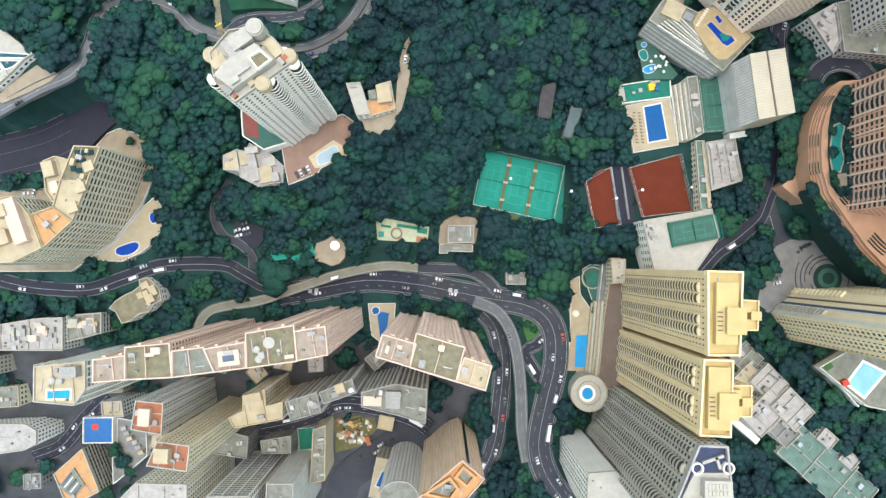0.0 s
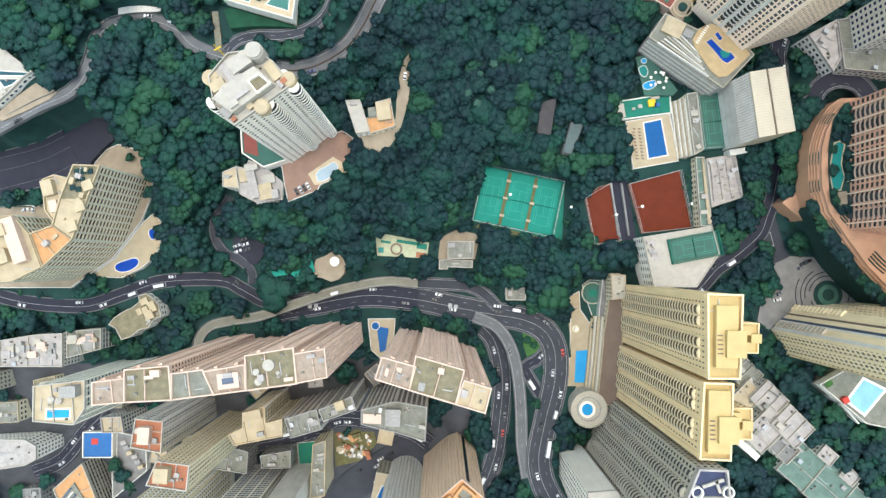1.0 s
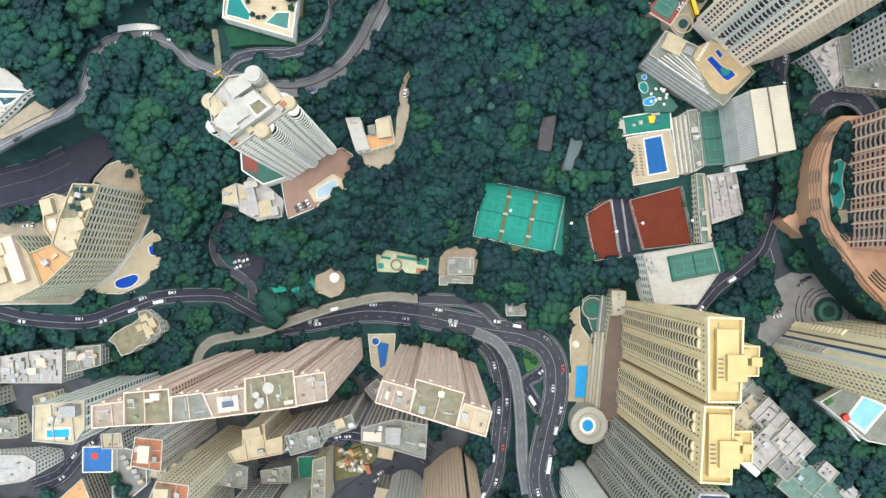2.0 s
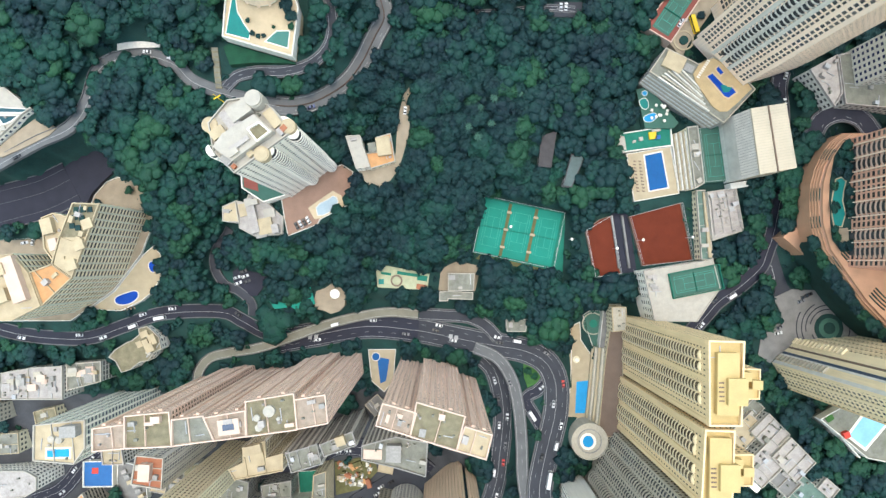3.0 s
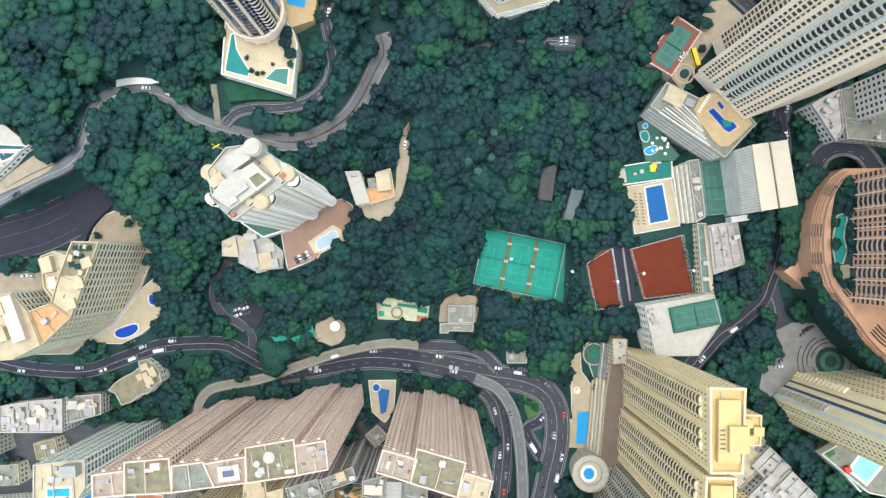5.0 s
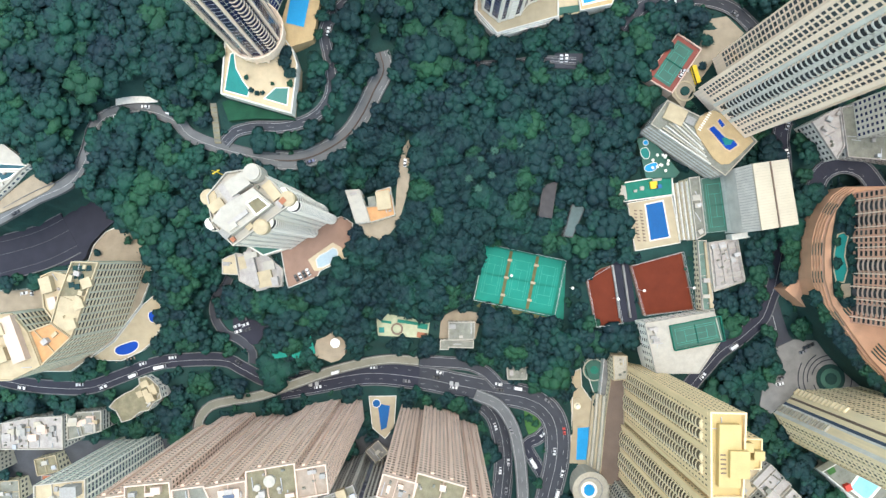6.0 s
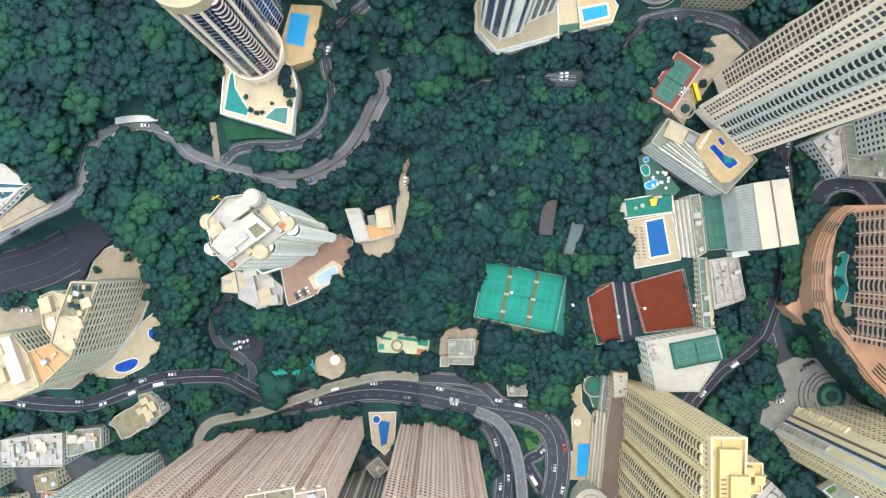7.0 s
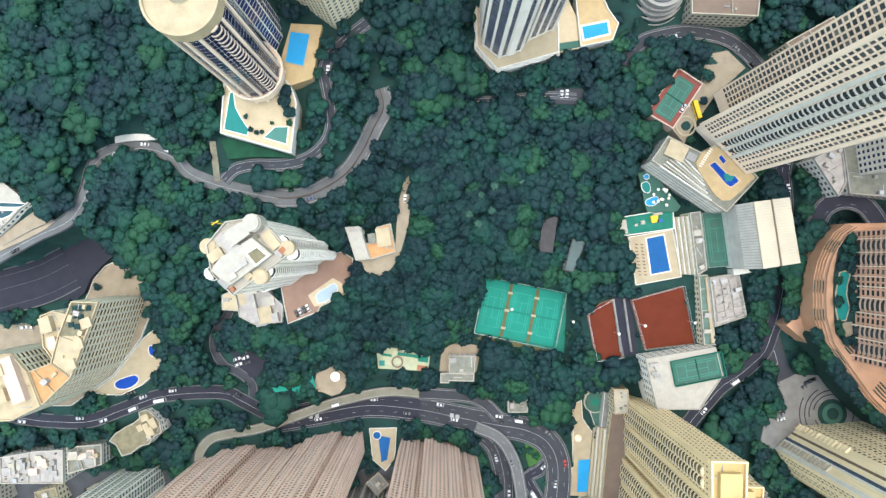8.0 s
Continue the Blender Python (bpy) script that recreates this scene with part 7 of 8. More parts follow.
apron = Builder()
apron.prism(ccw([(-176, 148.6), (-153, 150.2), (-152, 153.6), (-166, 154), (-176, 152)]), 38, 45.3)
setting("road_apron", apron, M["offwhite"], "pale concrete slab beside a hillside road", "apron")
fence("road_balustrade", "white concrete balustrade along a hillside road bend", [(-190, 141), (-179, 147.6), (-166, 149.4), (-155, 149.8)], 44.4, 1.3, "white", 2.2, False)
FOOTPRINTS.append([(-176, 148.6), (-153, 150.2), (-152, 153.6), (-176, 152)])

ST = thing("garden_steps", (-120.5, 127, 45), "mossy concrete garden steps climbing from the road", "steps")
for k in range(24):
    tread = Builder()
    tread.cuboid(-120.3 - 0.02 * k, 127.4 + 0.86 * k, 42, 3.4, 0.9, 3.6 + 0.2 * k, 0)
    part("tread", tread, M["ramp" if k % 3 else "mossroof"], ST)
FOOTPRINTS.append(rect(-120.5, 137.5, 4.4, 22))

infill()

# ---- vehicles ----
def vehicle(kind, paint, label, category):
    """A car, van or bus: body with rounded shoulders, glazed cabin, wheels and lamps; nose to +x, on z = 0."""
    length, width, height = {"car": (4.5, 1.8, 1.45), "van": (5.2, 1.95, 2.2), "bus": (11.0, 2.5, 3.4), "minibus": (7.0, 2.1, 2.7)}[kind]
    root = thing(category.replace(" ", "_"), (0, 0, 0), label, category)
    belt = 0.62 if kind == "car" else 0.5
    body = Builder()

    def shell(b, x0, x1, w0, w1, z0, z1, front=0.0, rear=0.0):
        pts = [(x0, -w0), (x1, -w0), (x1, w0), (x0, w0)]
        top = [(x0 + rear, -w1), (x1 - front, -w1), (x1 - front, w1), (x0 + rear, w1)]
        b.add([(*p, z0) for p in pts] + [(*p, z1) for p in top], [(3, 2, 1, 0), (4, 5, 6, 7), (0, 1, 5, 4), (1, 2, 6, 5), (2, 3, 7, 6), (3, 0, 4, 7)])
    l, w = length / 2, width / 2
    shell(body, -l, l, w * 0.97, w, 0.25, height * belt * 0.75)
    shell(body, -l, l, w, w * 0.94, height * belt * 0.75, height * belt, 0.12, 0.1)
    part("body", body, paint, root)
    cab, roof = Builder(), Builder()
    if kind == "car":
        shell(cab, -l * 0.82, l * 0.42, w * 0.9, w * 0.74, height * belt, height * 0.95, 0.75, 0.6)
        shell(roof, -l * 0.52, l * 0.08, w * 0.75, w * 0.7, height * 0.945, height, 0.1, 0.1)
    else:
        shell(cab, -l * 0.99, l * 0.97, w * 0.94, w * 0.9, height * belt, height * 0.86, 0.25, 0.03)
        shell(roof, -l * 0.99, l * 0.9, w * 0.95, w * 0.88, height * 0.86, height, 0.2, 0.1)
    part("cabin_glass", cab, M["carglass"], root, "dark tinted glass")
    part("roof", roof, paint, root)
    for sx in (-0.62, 0.62):
        for sy in (-1, 1):
            wheel = Builder()
            r = 0.33 if kind == "car" else 0.42
            ring = [(r * math.cos(2 * math.pi * k / 10), r * math.sin(2 * math.pi * k / 10)) for k in range(10)]
            wheel.add([(sx * l + a, sy * (w - 0.12) - 0.11, r + c) for a, c in ring] + [(sx * l + a, sy * (w - 0.12) + 0.11, r + c) for a, c in ring],
                      [tuple(range(10)), tuple(range(19, 9, -1))] + [(i, i + 10, (i + 1) % 10 + 10, (i + 1) % 10) for i in range(10)])
            part("wheel", wheel, M["tyre"], root)
    return root


PAINTS = [mat("car_paint_" + n, c, 0.3, 0.05, spec=0.6) for n, c in (("white", (0.66, 0.66, 0.66)), ("silver", (0.5, 0.51, 0.52)), ("black", (0.02, 0.02, 0.022)), ("red", (0.5, 0.03, 0.02)), ("navy", (0.03, 0.05, 0.15)), ("grey", (0.15, 0.15, 0.16)))]
MODELS = [vehicle("car", PAINTS[0], "white saloon car on the road", "car"), vehicle("car", PAINTS[1], "silver saloon car on the road", "car"), vehicle("car", PAINTS[2], "black saloon car on the road", "car"),
          vehicle("car", PAINTS[3], "red taxi with pale roof on the road", "car"), vehicle("car", PAINTS[4], "dark blue saloon car on the road", "car"), vehicle("car", PAINTS[5], "dark grey saloon car on the road", "car"),
          vehicle("van", PAINTS[0], "white delivery van on the road", "van"), vehicle("minibus", PAINTS[0], "white minibus on the road", "minibus"), vehicle("bus", M["yellowp"], "yellow coach parked on a forecourt", "bus"), vehicle("bus", PAINTS[0], "white coach on the road", "bus")]
USED = set()


def place_vehicle(n, x, y, z, heading):
    m = pose(x, y, z, 0, 0, heading)
    if n not in USED:
        USED.add(n)
        MODELS[n].matrix_basis = m
        return MODELS[n]
    return copy_thing(MODELS[n], m)


LINES = {r[0]: line + np.array([0, 0, 0.012 * k]) for k, (r, line) in enumerate(ROAD_LINES)}


def drive(road, f, off, n, flip=False):
    """A vehicle on a road at a fraction of its length and a distance from its middle."""
    line = LINES[road]
    seg = np.linalg.norm(np.diff(line[:, :2], axis=0), axis=1)
    s = np.concatenate([[0], np.cumsum(seg)])
    at = f * s[-1]
    p = np.array([np.interp(at, s, line[:, k]) for k in range(3)])
    d = np.array([np.interp(min(at + 2, s[-1]), s, line[:, k]) for k in range(2)]) - np.array([np.interp(max(at - 2, 0), s, line[:, k]) for k in range(2)])
    d /= np.linalg.norm(d)
    place_vehicle(n, p[0] + d[1] * off, p[1] - d[0] * off, p[2] + 0.02, math.degrees(math.atan2(d[1], d[0])) + (180 if flip else 0))


for row in [("hillside_road", 0.12, 2.2, 0, 0), ("hillside_road", 0.3, -2.2, 1, 1), ("hillside_road", 0.37, 2.2, 0, 0), ("hillside_road", 0.47, 2.2, 6, 0), ("hillside_road", 0.56, 2.4, 7, 0), ("hillside_road", 0.6, -2.2, 0, 1),
            ("hillside_road", 0.8, -2.0, 2, 1), ("hillside_road", 0.92, 2.0, 6, 0), ("hillside_road", 0.51, -2.4, 1, 1),
            ("main_road", 0.08, 3.6, 0, 0), ("main_road", 0.2, -3.6, 1, 1), ("main_road", 0.27, 3.4, 5, 0), ("main_road", 0.33, -1.9, 2, 1), ("main_road", 0.335, -5.4, 0, 1), ("main_road", 0.37, 2.0, 0, 0), ("main_road", 0.46, -5.4, 0, 1),
            ("main_road", 0.465, -2.0, 2, 1), ("main_road", 0.5, -4.6, 6, 1), ("main_road", 0.56, -4.4, 5, 1), ("main_road", 0.62, -4.4, 3, 1), ("main_road", 0.66, 2.0, 1, 0), ("main_road", 0.7, -4.6, 0, 1), ("main_road", 0.74, -4.6, 6, 1),
            ("main_road", 0.77, 2.4, 2, 0), ("main_road", 0.81, -4.6, 9, 1), ("main_road", 0.87, 2.2, 0, 0), ("main_road", 0.93, -4.6, 1, 1), ("main_road", 0.955, 2.0, 0, 0), ("main_road", 0.975, -4.4, 6, 1),
            ("lower_road", 0.12, 2.4, 1, 0), ("lower_road", 0.2, 2.4, 2, 0), ("lower_road", 0.29, -2.6, 0, 1), ("lower_road", 0.33, 2.4, 0, 0), ("lower_road", 0.42, -2.8, 5, 1), ("lower_road", 0.5, -2.8, 3, 1), ("lower_road", 0.55, 2.6, 6, 0),
            ("lower_road", 0.66, -2.6, 0, 1), ("lower_road", 0.76, 2.4, 9, 0), ("flyover", 0.3, 1.8, 5, 0), ("ramp", 0.66, 1.4, 6, 0), ("loop_road", 0.1, 0, 1, 0), ("loop_road", 0.75, 1.2, 7, 0),
            ("upper_road", 0.1, 2.0, 2, 0), ("upper_road", 0.52, 1.7, 0, 0), ("upper_road", 0.6, -1.7, 0, 1), ("upper_road", 0.67, -1.8, 6, 1), ("upper_road_bend", 0.2, 2.4, 4, 0), ("tower_drive", 0.75, 1.8, 0, 0),
            ("north_east_road", 0.3, 2.0, 0, 0), ("north_east_road", 0.64, 2.2, 5, 0), ("north_east_road", 0.76, 2.4, 2, 0), ("north_east_road", 0.8, 2.4, 0, 0),
            ("club_road", 0.16, 2.0, 0, 0), ("club_road", 0.3, -2.0, 2, 1), ("club_road", 0.38, 2.0, 6, 0), ("court_road", 0.5, 2.4, 0, 0), ("court_road", 0.8, 2.2, 1, 0), ("market_street", 0.3, -2.4, 6, 0), ("market_street", 0.55, 2.8, 0, 0),
            ("market_street", 0.6, 2.8, 0, 0), ("market_street", 0.74, 0, 0, 0), ("market_street", 0.93, 1, 9, 0), ("south_street", 0.3, 2, 1, 0), ("south_street", 0.55, -2, 0, 1), ("south_street", 0.75, 2, 0, 0), ("back_street", 0.22, -4, 0, 0), ("back_street", 0.28, -7, 5, 1), ("back_street", 0.36, -5, 2, 0), ("back_street", 0.46, 3, 0, 1), ("back_street", 0.52, -6, 1, 0), ("back_street", 0.6, 6, 2, 0), ("market_street", 0.4, -3, 5, 1), ("market_street", 0.48, 2.8, 2, 0), ("market_street", 0.82, -2.4, 0, 1), ("back_street", 0.3, 5, 2, 0), ("back_street", 0.4, 6, 0, 0)]:
    drive(row[0], row[1], row[2], row[3], bool(row[4]))
for n, x, y, z, a in [(8, 146.5, 166, 32.25, 105), (0, 139, 166.5, 32.25, 60), (1, 141, 168.5, 32.25, 5), (2, -121, 20, 1.02, 20), (0, -122.2, 23.2, 1.02, 20), (2, -123.2, 26.2, 1.02, 20), (0, -126.5, 19, 1.02, 20), (1, -127.4, 22.4, 1.02, 20), (0, -104, 18.5, 1.9, 40),
                      (2, 213, 8.5, 23.05, 20), (5, 211, 6, 23.05, 20), (2, 215.5, 9.8, 23.05, 20), (5, 192, -10, 23.05, 20), (0, 197, -12.5, 23.05, 10), (5, 198, -9, 23.05, 30), (2, -83.2, 52.6, 26.05, 118), (1, -80.9, 53.7, 26.05, 118), (2, -78.7, 54.8, 26.05, 118), (0, -76.5, 55.9, 26.05, 118),
                      (0, -19.4, 117.5, 33.05, 84), (1, 69.5, 174.6, 36.85, 85), (0, 72.4, 174.8, 36.85, 85), (0, -252, 45, 11.05, 10), (0, -247, 45.5, 11.05, 80), (2, -238, 46, 11.05, 80)]:
    place_vehicle(n, x, y, z, a)


# ---- trees ----
def crown_data(rnd, radius, height, lobes, leaves):
    """A lumpy dome of overlapping boughs under a skin of leaf sprays: vertices, faces and how many faces are boughs."""
    v, f = [], []
    g = (1 + 5 ** 0.5) / 2
    ico = np.array([(-1, g, 0), (1, g, 0), (-1, -g, 0), (1, -g, 0), (0, -1, g), (0, 1, g), (0, -1, -g), (0, 1, -g), (g, 0, -1), (g, 0, 1), (-g, 0, -1), (-g, 0, 1)]) / math.hypot(1, g)
    tri = [(0, 11, 5), (0, 5, 1), (0, 1, 7), (0, 7, 10), (0, 10, 11), (1, 5, 9), (5, 11, 4), (11, 10, 2), (10, 7, 6), (7, 1, 8), (3, 9, 4), (3, 4, 2), (3, 2, 6), (3, 6, 8), (3, 8, 9), (4, 9, 5), (2, 4, 11), (6, 2, 10), (8, 6, 7), (9, 8, 1)]
    centres = []
    lean = rnd.uniform(0, 2 * math.pi)
    for k in range(lobes):
        a, d = k * 2.4 + rnd.uniform(-0.5, 0.5), radius * 0.72 * math.sqrt((k + 0.5 * rnd.random()) / lobes)
        d *= 1 + 0.16 * math.cos(a - lean)
        r = radius * rnd.uniform(0.36, 0.58)
        c = np.array([d * math.cos(a), d * math.sin(a), height * (0.76 - 0.26 * (d / radius) ** 2 + rnd.uniform(-0.03, 0.03))])
        centres.append((c, r))
        n = len(v)
        for p in ico:
            v.append(tuple(c + p * r * np.array([1, 1, 0.4]) * rnd.uniform(0.76, 1.24)))
        f += [tuple(i + n for i in t) for t in tri]
    boughs = len(f)
    for k in range(leaves):
        c, r = centres[rnd.randrange(len(centres))]
        u = np.array([rnd.gauss(0, 1), rnd.gauss(0, 1), abs(rnd.gauss(0.5, 0.7))])
        u /= np.linalg.norm(u)
        p = c + u * r * np.array([1, 1, 0.43]) * rnd.uniform(0.92, 1.16)
        s = rnd.uniform(0.35, 0.85)
        t = np.array([rnd.gauss(0, 1), rnd.gauss(0, 1), rnd.gauss(0, 0.35)])
        t = t / np.linalg.norm(t) * s
        w = np.cross(u + 0.25 * t, t)
        w = w / (np.linalg.norm(w) + 1e-6) * s * 0.7
        n = len(v)
        v += [tuple(p - t), tuple(p + w * 0.9), tuple(p + t), tuple(p - w)]
        f.append((n, n + 1, n + 2, n + 3))
    return v, f, boughs


def tree_model(seed, leaf):
    rnd = random.Random(seed)
    radius, height = rnd.uniform(4.8, 7.0), rnd.uniform(6.5, 9)
    trunk = Builder()
    trunk.tube(0, 0, -1.5, height * 0.6, 0.35, 0.16, 7)
    for k in range(4):
        a = rnd.uniform(0, 2 * math.pi)
        p0, p1 = Vector((0, 0, height * rnd.uniform(0.3, 0.5))), Vector((radius * 0.55 * math.cos(a), radius * 0.55 * math.sin(a), height * rnd.uniform(0.6, 0.75)))
        d = p1 - p0
        side = d.cross(Vector((0, 0, 1))).normalized() * 0.09
        trunk.box((p0 + p1) / 2, d / 2, side, side.cross(d).normalized() * 0.09)
    b = Builder()
    b.v, b.f, boughs = crown_data(rnd, radius, height, 13, 320)
    root = tagged(new("tree", trunk.mesh("trunk", M["bark"])), "broadleaf tree with dense green crown on the hillside", "tree", "hillside trees")
    crown = new("crown", b.mesh("crown", M[leaf]))
    crown.data.polygons.foreach_set("use_smooth", np.arange(len(b.f)) < boughs)
    crown.parent = root
    return root


FOOTPRINTS.append([(-103.5 + 9.5 * math.cos(k * 0.524), -3.2 + 9.5 * math.sin(k * 0.524)) for k in range(12)])  # kept free under the banyan
FOOTPRINTS.append([(205, 41), (251.5, -17.4), (250, -19.6), (224, 5.6), (203.4, 38)])

LEAVES = ["leaf", "leaf", "leaf_b", "leaf", "leaf_b", "leaf_y", "leaf", "leaf_b"]
TREES = [tree_model(500 + k, leaf) for k, leaf in enumerate(LEAVES)]


def spots():
    """Places for trees: a jittered grid over the hillside, away from roads, terraces and buildings."""
    rnd = np.random.RandomState(4)
    step = 6.2
    gx, gy = np.meshgrid(np.arange(-326, 330, step), np.arange(-196, 272, step))
    x, y = gx.ravel() + rnd.uniform(-2.3, 2.3, gx.size), gy.ravel() + rnd.uniform(-2.3, 2.3, gx.size)
    keep = rnd.uniform(size=x.size) < 0.93
    gap = np.full(x.size, 99.0)
    for poly in FOOTPRINTS + [t[4] for t in TERRACES]:
        gap = np.minimum(gap, signed(poly, x, y) - 1.6)
    for road, line in ROAD_LINES:
        gap = np.minimum(gap, road_gap(line, x, y)[0] - road[2] / 2 - (2.4 if road[0] in ("ramp", "club_road", "hillside_road") else 0.0))
    city = signed(CITY, x, y)
    keep &= gap > 1.3
    keep &= (city > 1) | (rnd.uniform(size=x.size) < 0.14)
    return x[keep], y[keep], np.clip(gap[keep], 0, 8)


def plant_forest():
    rnd = random.Random(77)
    xs, ys, gaps = spots()
    zs = ground(xs, ys)
    order = np.argsort(np.hypot(xs - 0.6, (ys - 60) * 0.8))
    near, far = order[:280], order[280:]
    for n, i in enumerate(near):
        s = min(rnd.triangular(0.66, 1.6, 1.05) * (0.72 + 0.045 * gaps[i]), (gaps[i] + 3.2) / 6.0)
        m = Matrix.Translation((xs[i], ys[i], zs[i])) @ Matrix.Rotation(rnd.uniform(0, 6.28), 4, "Z")
        k = rnd.randrange(len(TREES))
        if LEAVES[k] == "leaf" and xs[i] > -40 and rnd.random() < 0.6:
            k = (2, 4, 7)[rnd.randrange(3)]  # more bluish, darker crowns east of x = -40
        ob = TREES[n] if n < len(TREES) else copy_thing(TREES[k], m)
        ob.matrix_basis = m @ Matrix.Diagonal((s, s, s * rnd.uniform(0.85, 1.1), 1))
    variants = [crown_data(random.Random(900 + k), rnd.uniform(4.8, 7.0), rnd.uniform(6.2, 8.6), 8, 75) for k in range(10)]
    arrays = [(np.array(v), f, k) for v, f, k in variants]
    heaps = {}
    for i in far:
        key = rnd.choice(["leaf"] * 10 + ["leaf_b"] * 5 + ["leaf_y"] * 3)
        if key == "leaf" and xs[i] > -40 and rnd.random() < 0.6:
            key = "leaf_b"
        v, f, boughs = arrays[rnd.randrange(len(arrays))]
        s, a = min(rnd.triangular(0.66, 1.6, 1.05) * (0.72 + 0.045 * gaps[i]), (gaps[i] + 3.2) / 6.0), rnd.uniform(0, 6.28)
        c, sn = math.cos(a) * s, math.sin(a) * s
        w = np.column_stack([xs[i] + v[:, 0] * c - v[:, 1] * sn, ys[i] + v[:, 0] * sn + v[:, 1] * c, zs[i] + v[:, 2] * s])
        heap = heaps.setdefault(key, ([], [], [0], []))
        heap[0].append(w)
        n = heap[2][0]
        heap[1].extend([tuple(j + n for j in face) for face in f])
        heap[3].append(np.arange(len(f)) < boughs)
        heap[2][0] += len(w)
    bush = [(np.array(v), f, n) for v, f, n in (crown_data(random.Random(960 + k), 2.3, 2.4, 3, 12) for k in range(5))]
    r2 = np.random.RandomState(8)
    bx, by = r2.uniform(-320, 320, 3600), r2.uniform(-190, 265, 3600)
    gap = np.full(bx.size, 99.0)
    for poly in FOOTPRINTS + [t[4] for t in TERRACES]:
        gap = np.minimum(gap, signed(poly, bx, by))
    for road, line in ROAD_LINES:
        gap = np.minimum(gap, road_gap(line, bx, by)[0] - road[2] / 2)
    ok = (gap > 0.9) & ((signed(CITY, bx, by) > 0) | (r2.uniform(size=bx.size) < 0.04))
    bx, by = bx[ok], by[ok]
    bz = ground(bx, by)
    for i in range(len(bx)):
        v, f, boughs = bush[rnd.randrange(5)]
        s, a = rnd.uniform(0.7, 1.6), rnd.uniform(0, 6.28)
        c, sn = math.cos(a) * s, math.sin(a) * s
        heap = heaps[rnd.choice(("leaf", "leaf_b", "leaf_y", "leaf"))]
        heap[0].append(np.column_stack([bx[i] + v[:, 0] * c - v[:, 1] * sn, by[i] + v[:, 0] * sn + v[:, 1] * c, bz[i] + v[:, 2] * s - 0.5]))
        n = heap[2][0]
        heap[1].extend([tuple(j + n for j in face) for face in f])
        heap[3].append(np.arange(len(f)) < boughs)
        heap[2][0] += len(v)
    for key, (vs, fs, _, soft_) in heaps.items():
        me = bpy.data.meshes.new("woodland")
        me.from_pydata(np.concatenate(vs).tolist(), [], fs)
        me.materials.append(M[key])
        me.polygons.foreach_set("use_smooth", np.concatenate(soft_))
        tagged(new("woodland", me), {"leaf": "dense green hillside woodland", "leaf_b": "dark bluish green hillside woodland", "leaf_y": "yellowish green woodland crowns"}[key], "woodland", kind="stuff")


plant_forest()


def palm_model():
    rnd = random.Random(31)
    trunk = Builder()
    trunk.tube(0, 0, -8, 11, 0.24, 0.14, 7)
    root = tagged(new("palm_tree", trunk.mesh("trunk", M["bark"])), "palm with star-shaped pale green fronds among the trees", "palm tree", "hillside palms")
    for k in range(12):
        a = 2 * math.pi * k / 12 + rnd.uniform(-0.15, 0.15)
        frond = Builder()
        pts = [(r, 11.2 + 0.9 * math.sin(r * 0.75) - 0.05 * r * r) for r in (0.1, 1.0, 2.0, 3.0, 3.8)]
        wide = (0.1, 0.42, 0.5, 0.36, 0.05)
        v = []
        for (r, z), w in zip(pts, wide):
            for s in (-1, 1):
                v.append((r * math.cos(a) - s * w * math.sin(a), r * math.sin(a) + s * w * math.cos(a), z - 0.12))
            v.append((r * math.cos(a), r * math.sin(a), z + 0.08))
        f = []
        for i in range(4):
            o, n = 3 * i, 3 * i + 3
            f += [(o, n, n + 2, o + 2), (o + 2, n + 2, n + 1, o + 1)]
        frond.add(v, f)
        leaf = new("frond", frond.mesh("frond", M["leaf_p"]))
        leaf.parent = root
    return root


palm = palm_model()
rnd = random.Random(12)
for k, (x, y) in enumerate([(24, 118), (31, 112), (36, 121), (28, 127), (39, 109), (33, 131), (20, 109), (44, 117), (47, 128), (26, 101), (38, 99), (60, 128), (9, 147)]):
    m = pose(x + rnd.uniform(-4, 4), y + rnd.uniform(-4, 4), float(ground(x, y)) + rnd.uniform(0.5, 2.0), 0, 0, rnd.uniform(0, 360)) @ Matrix.Scale(rnd.uniform(0.62, 0.8), 4)
    if k == 0:
        palm.matrix_basis = m
    else:
        copy_thing(palm, m).matrix_basis = m

big = copy_thing(TREES[0], pose(-103.5, -3.2, 0))
big.matrix_basis = pose(-103.5, -3.2, float(ground(-103.5, -3.2)), 0, 0, 40) @ Matrix.Diagonal((2.1, 2.1, 1.5, 1))
tagged(big, "very large dark spreading banyan over the road", "tree")

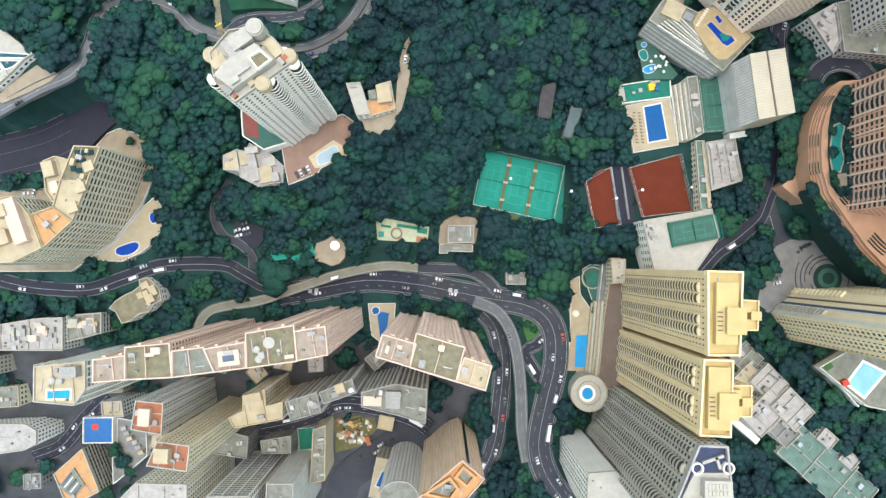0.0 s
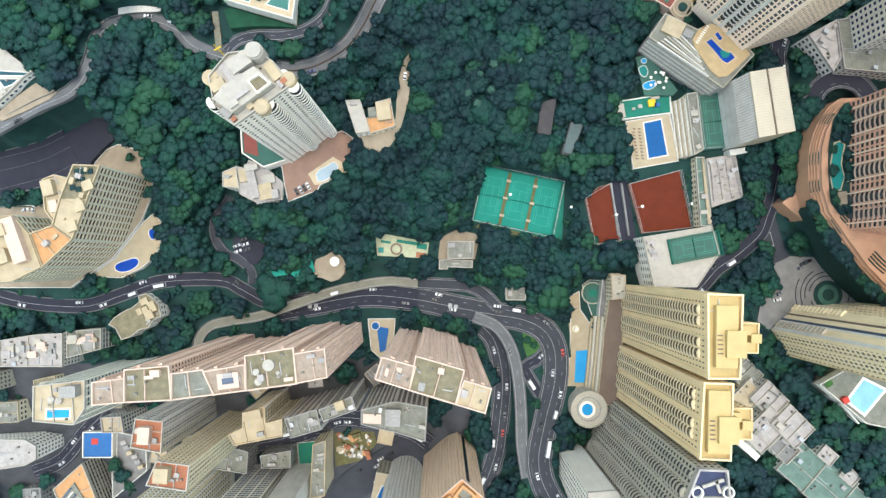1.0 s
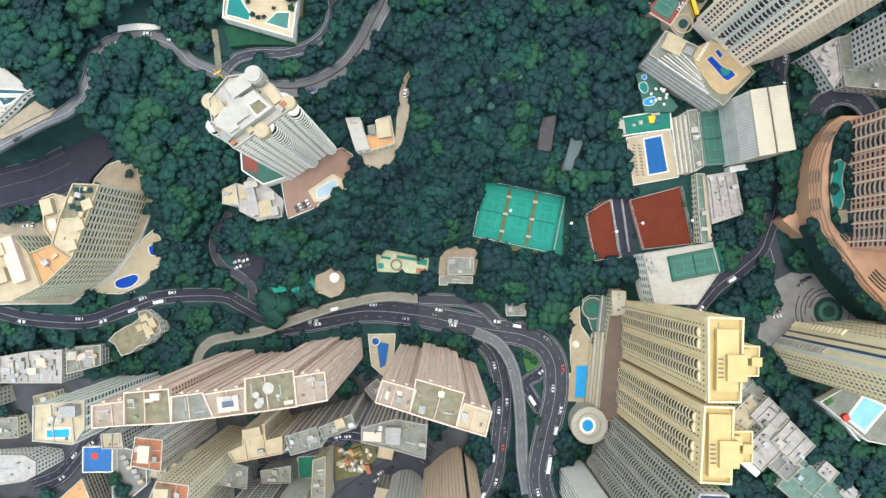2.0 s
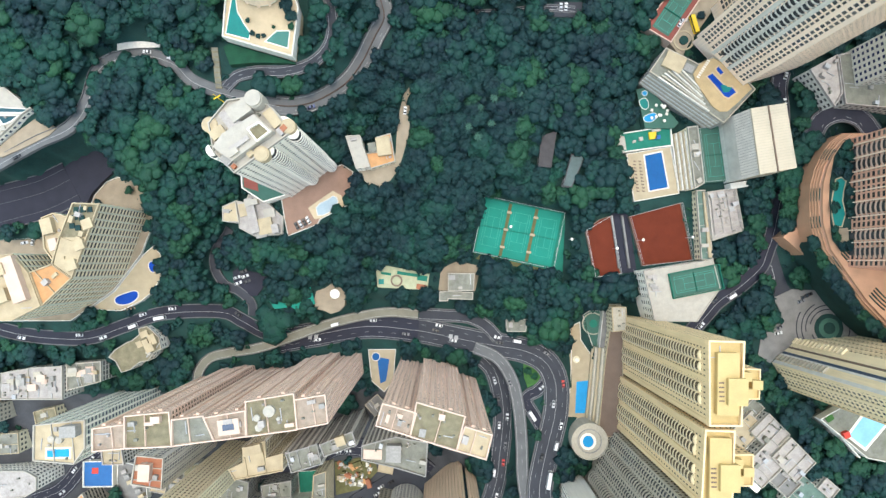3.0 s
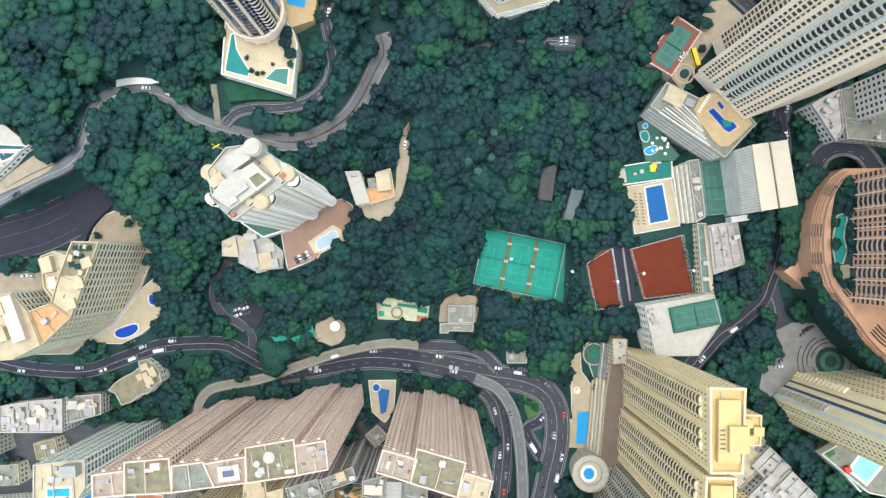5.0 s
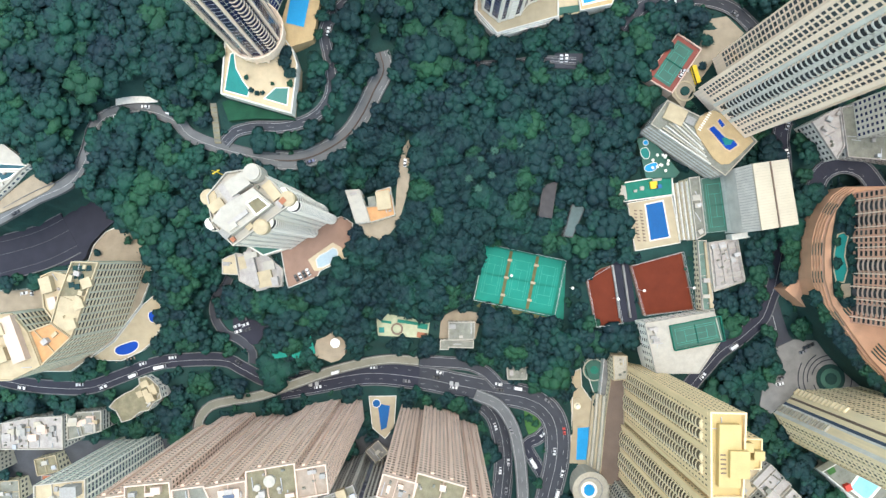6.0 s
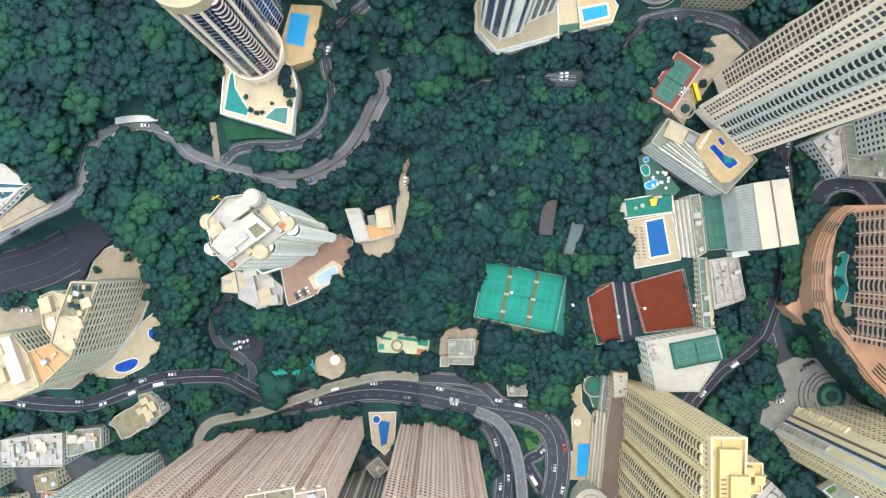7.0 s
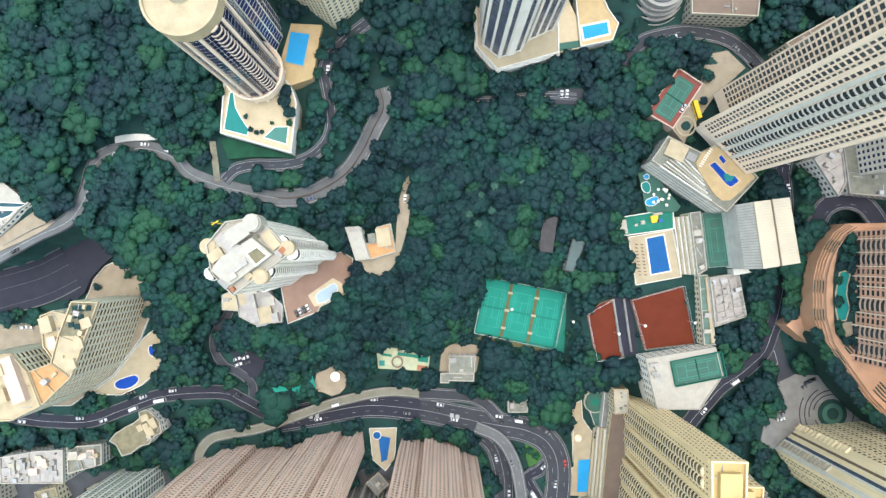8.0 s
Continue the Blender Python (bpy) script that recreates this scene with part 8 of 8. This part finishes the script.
for k, (x, y) in enumerate([(216.6, 91), (214, 86.5), (217.8, 85), (213, 81), (217, 79), (211.5, 77), (216.5, 75), (209.4, 69.5), (208.9, 58), (209, 46), (217.8, 66), (217.6, 60), (218, 54), (213, 37.4), (217.2, 37.5), (209.6, 42.5)]):
    t_ = copy_thing(TREES[(k * 3) % 8], pose(x, y, 52.1, 0, 0, 50 * k))
    t_.matrix_basis = pose(x, y, 52.1, 0, 0, 50 * k) @ Matrix.Diagonal((0.45, 0.45, 0.45, 1))
for x, y, z_, s in ((199, 84, 29, 1.15), (198, 76, 29, 1.2), (197.5, 67, 29, 1.25), (197.5, 58, 29, 1.15), (198, 51, 28, 0.9), (204, 91, 31, 1.1), (210, 97, 33, 1.0), (204.4, 38.6, 42, 0.75), (206.8, 33, 42, 0.85), (209.6, 28.4, 42, 0.8), (213, 23.2, 42, 0.9), (216.2, 18.6, 42, 0.8), (219.4, 14, 42, 0.9), (222.6, 9.4, 42, 0.8), (226.2, 4.8, 42, 0.85), (230.2, 0.2, 42, 0.8), (234.4, -4.2, 42, 0.85), (239.2, -8.6, 42, 0.8), (244.4, -13, 42, 0.9), (249.6, -17.6, 42, 0.8), (-97.4, 151.6, 57.4, 0.24), (-94.5, 150.2, 57.4, 0.22), (-91.5, 150.4, 57.4, 0.2), (-99.8, 158.5, 57.4, 0.2), (-79.5, 166, 57.4, 0.6), (-76.6, 160, 57.4, 0.55), (-79, 171.5, 57.4, 0.55), (-77, 155, 57.4, 0.36), (-86.5, 155, 57.4, 0.2), (-107.6, 176, 57.4, 0.4), (-60, 190, 56, 0.55), (-62, 181, 56, 0.55), (-188, 75.6, 11, 0.5), (-207, 69, 11, 0.34), (-224, -126, -38, 0.9), (-219, -133, -38, 0.8), (-215, -140, -38, 0.7), (153, 185, 32, 0.55), (151, 171, 32, 0.4), (143, 149, 32, 0.45)):
    t_ = copy_thing(TREES[(0, 2, 5)[int(abs(x)) % 3]], pose(x, y, z_, 0, 0, 70 * x))
    t_.matrix_basis = pose(x, y, z_, 0, 0, 70 * x) @ Matrix.Diagonal((s, s, s, 1))
for x, y, s in ((55, -38.5, 0.5), (58.5, -42, 0.45), (209, 15.4, 0.6)):
    t_ = copy_thing(TREES[5], pose(x, y, float(ground(x, y)), 0, 0, 70 * x))
    t_.matrix_basis = pose(x, y, float(ground(x, y)), 0, 0, 70 * x) @ Matrix.Diagonal((s, s, s, 1))
